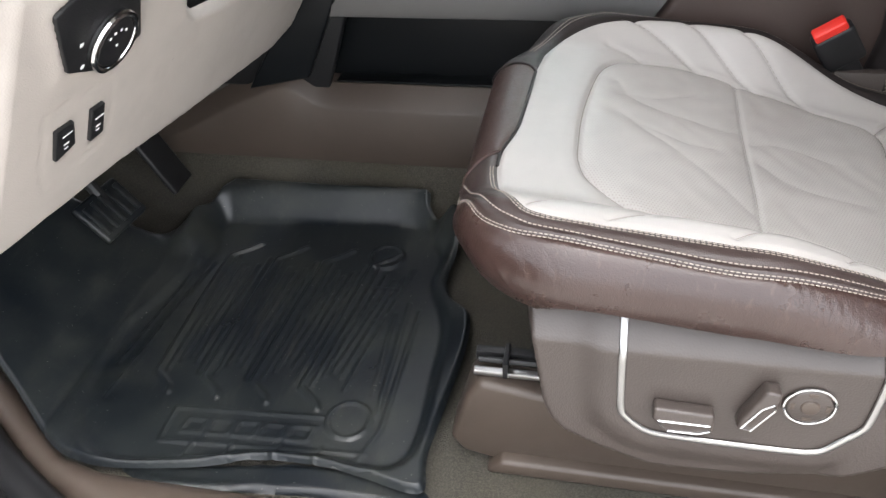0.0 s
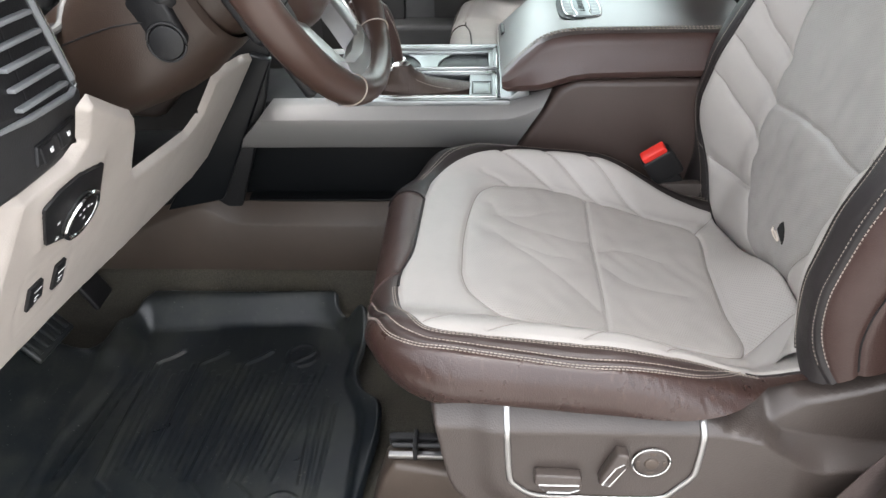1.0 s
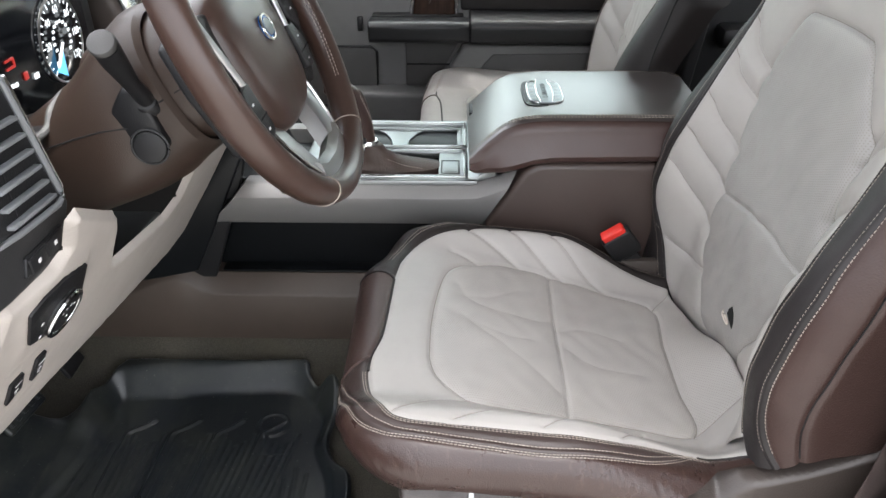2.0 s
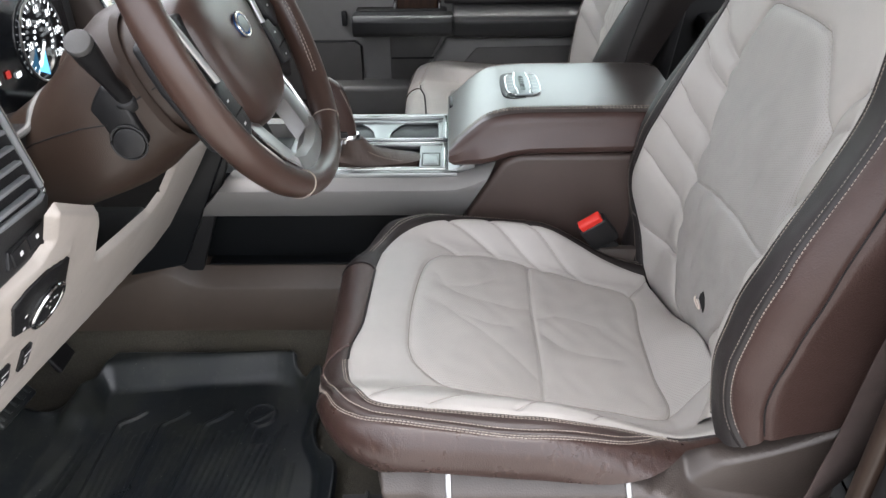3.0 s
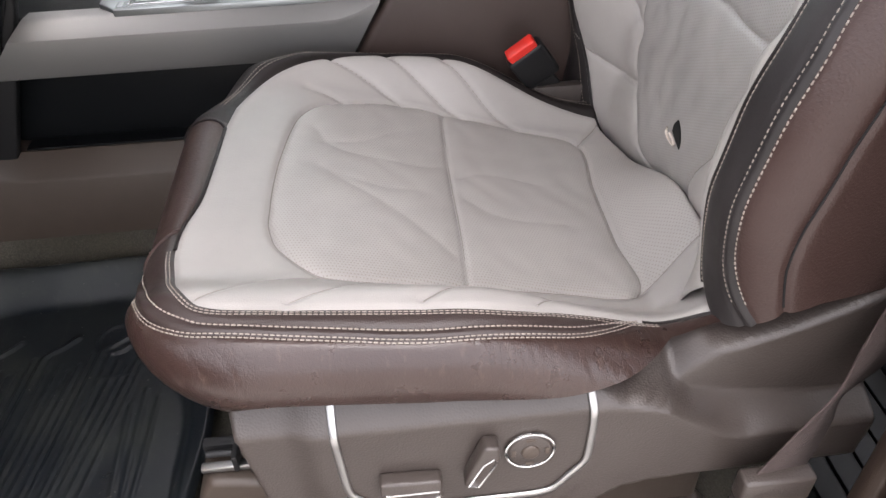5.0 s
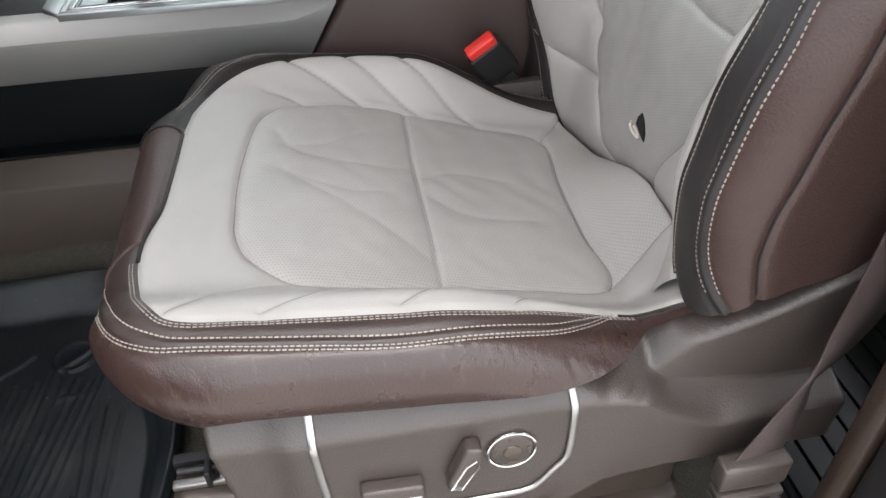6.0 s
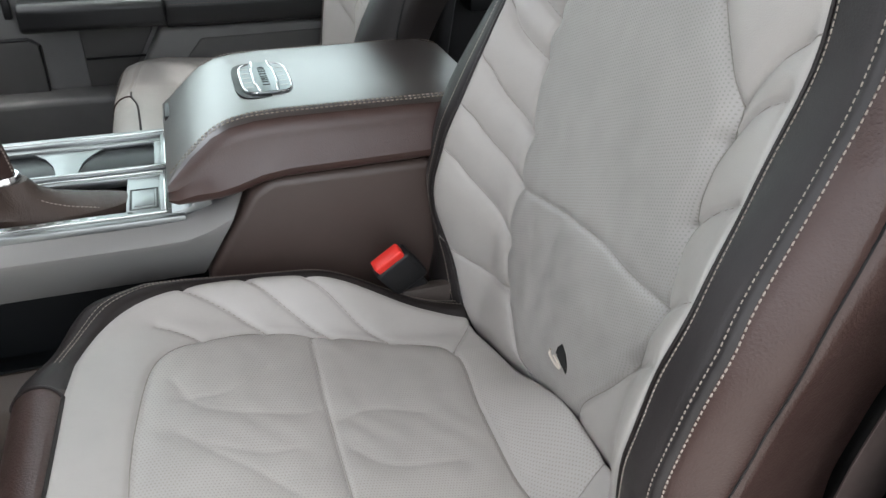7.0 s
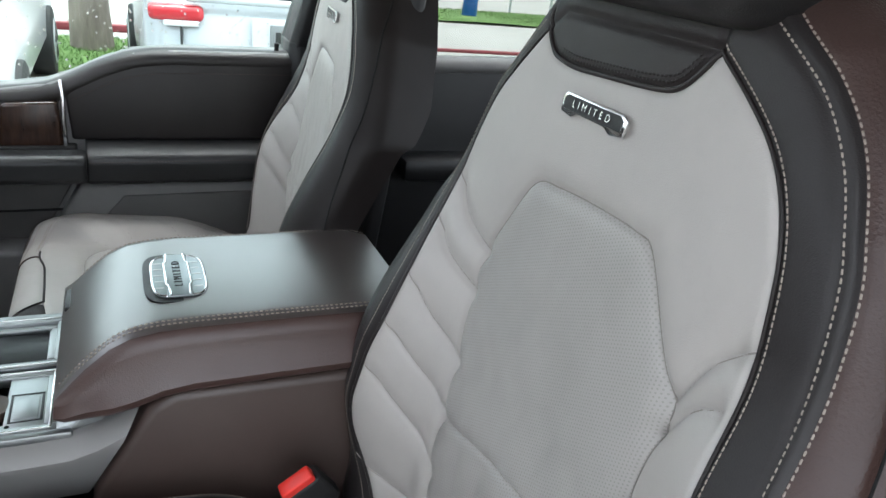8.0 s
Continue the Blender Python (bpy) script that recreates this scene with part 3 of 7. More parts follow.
pedals = thing("brake_pedal", "black rubber brake pedal on its arm", "pedal")
BRAKE = pose(-0.50, 0.868, 0.132, 0, -42, -8)
part("pad", rbox((0, 0, 0), (0.012, 0.098, 0.075), 0.006, 3, BRAKE), RUBBER, pedals)
for k in range(5):
    part("pad_rib", rbox((0.008, -0.036 + 0.018 * k, 0), (0.005, 0.009, 0.055), 0.002, 2, BRAKE), RUBBER, pedals)
part("arm", sweep([(-0.505, 0.875, 0.135), (-0.58, 0.89, 0.25), (-0.68, 0.90, 0.45)], 0.010, 10), BLACK, pedals)
gas = thing("accelerator_pedal", "black plastic accelerator pedal", "pedal")
part("pad", rbox((0, 0, 0), (0.012, 0.066, 0.15), 0.014, 4, pose(-0.515, 1.05, 0.125, 0, -25, 0)), BLACK, gas)
part("arm", sweep([(-0.53, 1.05, 0.16), (-0.64, 1.06, 0.35), (-0.70, 1.07, 0.5)], 0.010, 10), BLACK, gas)

# ---- centre console ----
console = thing("centre_console", "brown and satin silver centre console with a deep side tray", "console")
Y0, Y1 = 1.125, 1.425              # its two sides


def console_base():
    secs = []
    for x, z in ((-0.62, 0.12), (-0.48, 0.17), (-0.38, 0.222), (-0.30, 0.257), (-0.275, 0.262), (-0.25, 0.252), (-0.225, 0.233), (-0.20, 0.226), (-0.17, 0.225), (0.30, 0.224), (0.82, 0.224)):
        secs.append([(x, Y0 + 0.012, 0.0), (x, Y0 - 0.004, 0.09), (x, Y0 - 0.006, z - 0.036), (x, Y0 - 0.002, z - 0.029), (x, Y0 + 0.030, z), (x, Y1 - 0.030, z), (x, Y1 + 0.002, z - 0.029), (x, Y1, 0.0)])
    return loft(secs)


part("base", console_base(), BROWN_PLASTIC, console, "brown plastic lower console with a pale top edge")
part("tray_liner", prism([(-0.26, 0.20), (-0.215, 0.36), (-0.19, 0.42), (0.75, 0.42), (0.75, 0.20)], "y", Y0 + 0.065, Y1 - 0.065, 0.004), TRAY, console, "black rubber-lined side tray")
part("tray_floor", rbox((0.26, Y0 + 0.069, 0.2255), (0.90, 0.07, 0.006), 0.002), TRAY, console)
part("tray_roof", rbox((0.05, (Y0 + Y1) / 2, 0.385), (0.50, Y1 - Y0 - 0.03, 0.03), 0.004), BLACK, console)
part("tray_end", prism([(-0.30, 0.20), (-0.29, 0.42), (-0.205, 0.42), (-0.232, 0.22)], "y", Y0 + 0.045, Y1 - 0.045, 0.006), TRAY, console)


def side_rail(y_sign, mid):
    """Folded metal rail: an upper face that looks up and a lower upright face; its rear end rises and slants."""
    secs = []
    for lo, hi, z in ((-0.182, -0.108, 0.0), (-0.16, -0.09, 0.0), (0.0, 0.0, 0.0), (0.26, 0.275, 0.0), (0.296, 0.322, 0.002), (0.316, 0.352, 0.013), (0.328, 0.392, 0.034)):
        prof = [(0.030, 0.438, 1.0), (0.004, 0.440, 1.0), (-0.006, 0.436, 0.95), (-0.022, 0.418, 0.72), (-0.0225, 0.412, 0.66), (-0.010, 0.362, 0.05), (-0.004, 0.356, 0.0), (0.030, 0.356, 0.0)]
        secs.append([(lo + (hi - lo) * f, mid + y_sign * (o), zz + z * f) for o, zz, f in prof])
    return loft(secs)


part("side_rail", side_rail(1, Y0 + 0.008), SILVER, console, "brushed silver side rail")
part("side_rail", side_rail(-1, Y1 - 0.008), SILVER, console)
part("bin", prism([(0.33, 0.20), (0.333, 0.357), (0.400, 0.468), (0.428, 0.484), (0.82, 0.484), (0.82, 0.20)], "y", Y0 - 0.004, Y1 + 0.004, 0.012, 4), BIN, console, "brown leather-grained storage bin")

# the top plate: two framed fields side by side
PZ = 0.443
part("plate_nose", prism([(0.016, 1.131), (0.016, 1.419), (-0.012, 1.400), (-0.012, 1.160)], "z", PZ - 0.012, PZ + 0.002, 0.003), PLATE, console, "slanted front edge of the plate")
part("plate_core", rbox((0.165, (Y0 + Y1) / 2, 0.400), (0.30, 0.25, 0.02), 0.003), BLACK, console)
part("plate_border", bars(0.014, 0.318, Y0 + 0.004, Y1 - 0.004, PZ - 0.012, PZ + 0.003, 0.012, 0.003), PLATE, console, "satin metal border")
part("plate_end", prism([(0.300, 0.436), (0.300, 0.447), (0.318, 0.450), (0.350, 0.475), (0.352, 0.45)], "y", Y0 + 0.012, Y1 - 0.012, 0.003), PLATE, console)
shift_field = part("shifter_field", bars(0.024, 0.302, 1.137, 1.268, PZ - 0.010, PZ + 0.004, 0.014, 0.002), PLATE, console, "satin frame round the gear lever")
part("field_edge", bars(0.032, 0.296, 1.141, 1.264, PZ + 0.0035, PZ + 0.0055, 0.0028, 0.0008), CHROME, shift_field, "chrome line")
part("field_plate", rbox((0.272, 1.203, PZ - 0.002), (0.052, 0.118, 0.008), 0.002), PLATE, shift_field)
part("field_plate", rbox((0.145, 1.150, PZ - 0.002), (0.22, 0.020, 0.008), 0.002), PLATE, shift_field)
part("field_plate", rbox((0.052, 1.203, PZ - 0.002), (0.04, 0.118, 0.008), 0.002), PLATE, shift_field)
sq = part("drive_button", rbox((0.268, 1.190, PZ + 0.0004), (0.026, 0.046, 0.006), 0.0015), PLATE, shift_field, "square console button")
part("button_gap", bars(0.250, 0.286, 1.161, 1.219, PZ + 0.0015, PZ + 0.0026, 0.003, 0.0005), BLACK, sq)
for k in range(6):
    part("gear_mark", rbox((0.112 + 0.019 * k, 1.149, PZ + 0.0028), (0.010, 0.009, 0.0012), 0.0004), WHITE, shift_field, "white gear mark")
boot = part("lever_boot", loft([[(0.165 + (a * math.cos(k)) * f + s, 1.203 + b * math.sin(k), z) for k in np.linspace(0, 2 * math.pi, 28, endpoint=False)]
                                for a, b, z, f, s in ((0.092, 0.036, 0.420, 1, 0.0), (0.090, 0.035, 0.444, 1, 0.0), (0.062, 0.030, 0.450, 1, -0.012), (0.040, 0.024, 0.458, 1, -0.03), (0.026, 0.019, 0.472, 1, -0.042), (0.022, 0.017, 0.486, 1, -0.048))]), BOOT, console, "creased brown leather boot")
cup_field = part("cup_field", bars(0.024, 0.305, 1.276, 1.408, PZ - 0.010, PZ + 0.004, 0.014, 0.002), PLATE, console, "satin frame round the cup holders")
part("field_edge", bars(0.032, 0.299, 1.280, 1.404, PZ + 0.0035, PZ + 0.0055, 0.0028, 0.0008), CHROME, cup_field, "chrome line")
SLOT = [(0.262 + 0.036 * math.cos(a), 1.342 + 0.046 * math.sin(a)) for a in np.linspace(-math.pi / 2, math.pi / 2, 14)] + [(0.088 + 0.036 * math.cos(a), 1.342 + 0.046 * math.sin(a)) for a in np.linspace(math.pi / 2, 1.5 * math.pi, 14)]
part("cup_surround", bars(0.034, 0.297, 1.284, 1.400, PZ - 0.012, PZ - 0.001, 0.016, 0.003), PLATE, cup_field)
part("cup_well", prism(SLOT, "z", 0.405, PZ - 0.0085, 0.002, 2), TRAY, cup_field, "dark rubber cup well")
part("cup_end", prism([(0.262 + 0.036 * math.cos(a), 1.342 + 0.046 * math.sin(a)) for a in np.linspace(math.pi / 2, -math.pi / 2, 14)] + [(0.285, 1.296), (0.302, 1.296), (0.302, 1.388), (0.285, 1.388)], "z", PZ - 0.014, PZ - 0.004, 0.0), PLATE, cup_field)
part("cup_bridge", prism([(0.112, 1.388), (0.214, 1.388), (0.196, 1.366), (0.184, 1.34), (0.180, 1.31), (0.180, 1.296), (0.150, 1.296), (0.150, 1.31), (0.144, 1.34), (0.132, 1.366)], "z", 0.415, PZ - 0.005, 0.002, 2), PLATE, cup_field, "satin bridge between the cup wells")

lever = thing("gear_lever", "brown leather gear lever with a chrome collar", "gear lever")
part("collar", loft([[Vector((0.110, 1.205, 0.478)) + Vector((0.022 * math.cos(k) * s, 0.017 * math.sin(k) * s, dz)) for k in np.linspace(0, 2 * math.pi, 20, endpoint=False)] for s, dz in ((1.0, 0.0), (1.05, 0.004), (1.05, 0.012), (0.95, 0.016))]), CHROME, lever, "chrome collar")
part("grip", loft([[Vector((cx + a * math.cos(k), 1.205 + b * math.sin(k), z + 0.3 * a * math.cos(k))) for k in np.linspace(0, 2 * math.pi, 24, endpoint=False)]
                   for cx, z, a, b in ((0.108, 0.490, 0.019, 0.015), (0.104, 0.51, 0.021, 0.017), (0.098, 0.535, 0.022, 0.020), (0.090, 0.560, 0.024, 0.023), (0.078, 0.580, 0.027, 0.025), (0.062, 0.594, 0.025, 0.022), (0.05, 0.600, 0.012, 0.012))]), BROWN, lever, "brown leather grip")
part("grip_inlay", rbox((0.101, 1.187, 0.498), (0.022, 0.006, 0.012), 0.002), BLACK, lever, "black release button")
bag = ([], [])
sewn(curve([(0.127, 1.195, 0.50), (0.124, 1.192, 0.53), (0.117, 1.19, 0.555), (0.105, 1.19, 0.585)], 40), (0.6, -0.8, 0), bag, 0.005, 0.0038, 0.0008)
sewn(curve([(0.132, 1.195, 0.477), (0.150, 1.185, 0.463), (0.180, 1.180, 0.453), (0.215, 1.176, 0.448)], 40), (0, -0.4, 0.9), bag, 0.005, 0.0038, 0.0008)
tagged(mesh_part("stitching", *bag, THREAD, lever, "pale stitching"), kind="stuff")

# ---- armrest lid ----
lid = thing("armrest_lid", "dark brown leather armrest lid with pale stitching and a metal medallion", "armrest")


def lid_shell():
    secs = []
    prof = [(0.302, 0.474, 0.486), (0.312, 0.466, 0.497), (0.335, 0.464, 0.522), (0.362, 0.465, 0.545), (0.385, 0.470, 0.556), (0.415, 0.480, 0.5615), (0.45, 0.485, 0.5635), (0.60, 0.488, 0.564), (0.70, 0.489, 0.5625), (0.735, 0.490, 0.553), (0.745, 0.492, 0.54)]
    lo_y, hi_y, mid = Y0 - 0.012, Y1 + 0.012, (Y0 + Y1) / 2
    for x, zb, zt in prof:
        ring = []
        half = (hi_y - lo_y) / 2
        r = min(0.030, (zt - zb) * 0.55)
        rb = min(0.016, (zt - zb) * 0.3)
        for a in np.linspace(0, math.pi / 2, 8):
            ring.append((x, mid - half + 0.018 + r - r * math.cos(a), zt - r + r * math.sin(a)))
        for a in np.linspace(math.pi / 2, math.pi, 8):
            ring.append((x, mid + half - 0.018 - r - r * math.cos(a), zt - r + r * math.sin(a)))
        for a in np.linspace(0, math.pi / 2, 5):
            ring.append((x, mid + half - rb + rb * math.cos(a), zb + rb - rb * math.sin(a)))
        for a in np.linspace(math.pi / 2, math.pi, 5):
            ring.append((x, mid - half + rb + rb * math.cos(a), zb + rb - rb * math.sin(a)))
        secs.append(ring)
    return secs


part("lid_body", loft(lid_shell()), LID_SIDE, lid, "brown leather lid sides")
part("lid_cover", loft([[(x, y, z + 0.0012) for x, y, z in ring[4:12]] for ring in lid_shell()], closed=False), LID, lid, "glossy dark leather top")
bag = ([], [])
LID_TOP = [(0.306, 0.491), (0.335, 0.522), (0.362, 0.545), (0.385, 0.556), (0.42, 0.562), (0.50, 0.5635), (0.60, 0.564), (0.70, 0.5625), (0.735, 0.554)]
for off, up in ((0.0, 0.0), (0.0055, 0.0016)):
    for side in (1, -1):
        mid = (Y0 + Y1) / 2
        sewn(curve([(x, mid - side * (mid - 1.1495 - off), z - 0.0008 + up) for x, z in LID_TOP], 200), (-0.2, -0.5 * side, 0.8), bag, 0.0062, 0.0046, 0.0011)
tagged(mesh_part("stitching", *bag, THREAD, lid, "pale twin-needle stitching"), kind="stuff")
part("latch", rbox((0.316, (Y0 + Y1) / 2 + 0.085, 0.4925), (0.022, 0.055, 0.012), 0.003, 2, pose(0, 0, 0)), BLACK, lid, "black lid latch")
MED = (0.445, 1.268, 0.5635)
oval = lambda a, b, z, n=4.0: [(MED[0] + a * math.copysign(abs(math.cos(t)) ** (2 / n), math.cos(t)), MED[1] + b * math.copysign(abs(math.sin(t)) ** (2 / n), math.sin(t)), MED[2] + z) for t in np.linspace(0, 2 * math.pi, 56, endpoint=False)]
well = part("medallion_well", loft([oval(0.0425, 0.071, -0.012), oval(0.0425, 0.071, 0.0006), oval(0.0405, 0.069, 0.0010)]), BLACK, lid, "dark well round the medallion")
med = part("medallion", loft([oval(0.034, 0.060, 0.0), oval(0.034, 0.060, 0.0022), oval(0.032, 0.058, 0.0030), oval(0.018, 0.04, 0.0034), oval(0.006, 0.012, 0.0035)]), ETCHED, lid, "etched satin metal medallion")
part("medallion_rim", sweep(oval(0.0325, 0.0585, 0.0026), 0.0016, 8, True), CHROME, med, "chrome rim")
band = part("medallion_band", rbox((MED[0] - 0.001, MED[1], MED[2] + 0.003), (0.030, 0.122, 0.004), 0.0018, 3), ETCHED, med, "raised lettered band")
for sx in (-1, 1):
    part("band_edge", sweep([(MED[0] - 0.001 + sx * w, MED[1] + v, MED[2] + 0.0050) for v, w in ((-0.060, 0.011), (-0.035, 0.0125), (-0.030, 0.0150), (0.03, 0.0150), (0.035, 0.0125), (0.060, 0.011))], 0.0017, 8), CHROME, med)
txt = bpy.data.curves.new("lettering", "FONT")
txt.body, txt.size, txt.align_x, txt.align_y, txt.extrude, txt.space_character = "LIMITED", 0.0140, "CENTER", "CENTER", 0.0006, 1.55
txt.materials.append(BLACK)
word = new("lettering", txt)
word.parent = med
word.matrix_world = pose(MED[0] - 0.001, MED[1], MED[2] + 0.0052, 0, 0, 90)
for k in range(5):
    for sx in (-0.024, 0.022):
        part("etched_line", rbox((MED[0] + sx, MED[1] - 0.036 + 0.018 * k, MED[2] + 0.0034), (0.010, 0.003, 0.0008), 0.0003), SATIN, med)

# ---- front seats ----
def dense(line, n=90, closed=False):
    return curve(line, n, closed)


def shift(line, d):
    """Move a line of the pattern sideways."""
    L = np.asarray(line, float)
    t = np.gradient(L, axis=0)
    t /= np.maximum(np.linalg.norm(t, axis=1), 1e-9)[:, None]
    return L + np.stack([-t[:, 1], t[:, 0]], -1) * d


CUSHION_INSERT = dense([(0.119, -0.09), (0.121, -0.124), (0.135, -0.158), (0.177, -0.191), (0.24, -0.190), (0.315, -0.180), (0.409, -0.170), (0.503, -0.160), (0.503, -0.07), (0.505, 0.034),
                        (0.509, 0.14), (0.429, 0.16), (0.351, 0.164), (0.26, 0.163), (0.195, 0.146), (0.158, 0.128), (0.138, 0.095), (0.126, 0.03), (0.120, -0.03)], 150, True)
CUSHION_EDGE = [(0.057, 0.066), (0.053, -0.024), (0.049, -0.08), (0.038, -0.125), (0.037, -0.158), (0.042, -0.188), (0.053, -0.226), (0.069, -0.256), (0.09, -0.270), (0.137, -0.274), (0.25, -0.278), (0.325, -0.277),
                (0.38, -0.267), (0.437, -0.258), (0.50, -0.255), (0.60, -0.262)]
CUSHION_EDGE_IN = [(0.60, 0.19), (0.549, 0.195), (0.497, 0.206), (0.445, 0.211), (0.36, 0.216), (0.247, 0.221), (0.171, 0.21), (0.119, 0.192), (0.085, 0.164), (0.064, 0.115)]
SEAM_A = [(-0.03, -0.135), (-0.01, -0.158), (0.018, -0.208), (0.038, -0.254), (0.068, -0.278), (0.1, -0.288), (0.183, -0.295), (0.275, -0.299), (0.375, -0.286), (0.42, -0.271), (0.458, -0.2545)]
SEAM_B = [(-0.05, -0.14), (-0.023, -0.166), (0.005, -0.218), (0.026, -0.264), (0.06, -0.288), (0.1, -0.297), (0.183, -0.304), (0.275, -0.308), (0.373, -0.295), (0.419, -0.280), (0.459, -0.257)]
FRONT_PANEL = [(0.057, 0.066), (0.053, -0.024), (0.049, -0.08), (0.038, -0.125), (0.015, -0.136), (-0.01, -0.142), (-0.12, -0.15), (-0.12, 0.11), (0.0, 0.095), (0.045, 0.082)]
BOLSTER_FOOT = [(-0.2, -0.50), (-0.03, -0.46), (0.05, -0.415), (0.085, -0.380), (0.13, -0.368), (0.19, -0.368), (0.285, -0.371), (0.35, -0.358), (0.40, -0.338), (0.446, -0.311), (0.484, -0.275), (0.53, -0.268), (0.62, -0.266), (0.62, 0.4), (-0.2, 0.4)]
CROSS_SEAM = [(0.3225, 0.163), (0.319, 0.078), (0.317, 0.0), (0.317, -0.09), (0.315, -0.180)]
CUSHION_REAR = [(0.507, -0.157), (0.509, 0.0), (0.511, 0.137), (0.535, 0.139), (0.56, 0.135), (0.62, 0.12), (0.62, -0.12), (0.58, -0.13), (0.54, -0.145)]
CUSHION_PLEATS = [[(0.147, 0.168), (0.17, 0.160), (0.193, 0.148)], [(0.177, 0.21), (0.231, 0.185), (0.271, 0.164)], [(0.249, 0.22), (0.295, 0.192), (0.351, 0.164)], [(0.325, 0.216), (0.373, 0.192), (0.429, 0.161)],
                  [(0.555, 0.195), (0.53, 0.165), (0.509, 0.14)], [(0.503, -0.160), (0.54, -0.145), (0.58, -0.13)], [(0.075, -0.258), (0.099, -0.236), (0.129, -0.207), (0.170, -0.194)],
                  [(0.15, -0.266), (0.19, -0.24), (0.215, -0.205)], [(0.26, -0.268), (0.30, -0.235), (0.33, -0.195)], [(0.36, -0.262), (0.395, -0.225), (0.42, -0.182)]]
CUSHION_FOLDS = [[(0.165, -0.005), (0.20, -0.035), (0.25, -0.075), (0.305, -0.135)], [(0.17, 0.045), (0.215, 0.055), (0.262, 0.095)], [(0.19, -0.02), (0.24, -0.035), (0.275, -0.03)], [(0.325, 0.01), (0.37, 0.03), (0.43, 0.025)], [(0.33, -0.03), (0.37, -0.055), (0.45, -0.05)], [(0.16, 0.075), (0.19, 0.03), (0.28, 0.02), (0.308, 0.03)]]

BACK_INSERT = dense([(0.500, 0.10), (0.508, 0.06), (0.512, 0.0), (0.512, -0.055), (0.505, -0.08), (0.454, -0.12), (0.414, -0.150), (0.378, -0.152), (0.33, -0.152), (0.296, -0.157), (0.24, -0.174), (0.15, -0.150), (0.07, -0.10), (0.0, -0.06),
                     (0.0, 0.04), (0.038, 0.068), (0.074, 0.104), (0.134, 0.127), (0.208, 0.131), (0.272, 0.138), (0.354, 0.154), (0.402, 0.152), (0.46, 0.126)], 170, True)
BACK_EDGE_IN = [(-0.06, 0.17), (-0.01, 0.19), (0.044, 0.214), (0.086, 0.232), (0.13, 0.244), (0.21, 0.238), (0.276, 0.232), (0.338, 0.236), (0.41, 0.246), (0.464, 0.247), (0.514, 0.242), (0.574, 0.214), (0.640, 0.155)]
BACK_EDGE_OUT = [(0.660, -0.078), (0.632, -0.123), (0.608, -0.154), (0.580, -0.176), (0.545, -0.192), (0.50, -0.203), (0.464, -0.209), (0.40, -0.216), (0.338, -0.234), (0.288, -0.247), (0.24, -0.249), (0.18, -0.250), (0.13, -0.248), (0.09, -0.243),
                 (0.066, -0.244), (0.051, -0.252), (0.036, -0.268)]
BACK_STITCH_A = [(0.72, -0.05), (0.704, -0.085), (0.680, -0.126), (0.653, -0.168), (0.62, -0.198), (0.584, -0.219), (0.54, -0.236), (0.442, -0.254), (0.33, -0.272), (0.282, -0.281), (0.232, -0.283), (0.19, -0.282), (0.14, -0.281), (0.092, -0.280), (0.065, -0.290), (0.045, -0.310)]
BACK_STITCH_B = [(0.745, -0.055), (0.716, -0.098), (0.688, -0.138), (0.664, -0.174), (0.632, -0.205), (0.59, -0.229), (0.54, -0.248), (0.442, -0.264), (0.33, -0.282), (0.284, -0.291), (0.236, -0.293), (0.19, -0.292), (0.148, -0.292), (0.103, -0.292), (0.072, -0.302), (0.05, -0.320)]
BACK_SIDE_SEAM = [(0.78, -0.17), (0.70, -0.225), (0.58, -0.275), (0.473, -0.299), (0.40, -0.315), (0.33, -0.331), (0.27, -0.345), (0.21, -0.346), (0.16, -0.342), (0.13, -0.338), (0.11, -0.336), (0.074, -0.338), (0.04, -0.345)]
YOKE = [(0.6175, 0.118), (0.6145, 0.090), (0.616, 0.05), (0.620, -0.018), (0.626, -0.050), (0.645, -0.070), (0.66, -0.079), (0.82, -0.07), (0.82, 0.165), (0.66, 0.160), (0.638, 0.149), (0.6235, 0.134)]
CHEVRON = [(0.208, 0.131), (0.228, 0.036), (0.238, -0.048), (0.237, -0.102), (0.240, -0.173)]
BACK_PLEATS = [[(0.402, 0.152), (0.425, 0.205), (0.464, 0.246)], [(0.354, 0.155), (0.375, 0.205), (0.410, 0.245)], [(0.272, 0.138), (0.298, 0.19), (0.338, 0.235)], [(0.208, 0.131), (0.235, 0.185), (0.276, 0.232)],
               [(0.134, 0.127), (0.168, 0.185), (0.212, 0.237)], [(0.073, 0.106), (0.062, 0.16), (0.062, 0.205), (0.078, 0.238)],
               [(0.490, -0.206), (0.464, -0.175), (0.418, -0.151)], [(0.440, -0.2), (0.422, -0.172), (0.386, -0.152)], [(0.366, -0.218), (0.338, -0.178), (0.312, -0.154)], [(0.298, -0.240), (0.275, -0.212), (0.236, -0.172)], [(0.238, -0.240), (0.21, -0.205), (0.16, -0.155)]]
BACK_FOLDS = [[(0.22, 0.03), (0.15, 0.01), (0.10, -0.02)], [(0.2, 0.07), (0.13, 0.05), (0.08, 0.0)], [(0.21, -0.06), (0.15, -0.06), (0.09, -0.06)], [(0.3, 0.03), (0.22, 0.02), (0.12, 0.03)], [(0.17, -0.10), (0.12, -0.08), (0.08, -0.07)], [(0.35, -0.06), (0.28, -0.05), (0.22, -0.07)]]


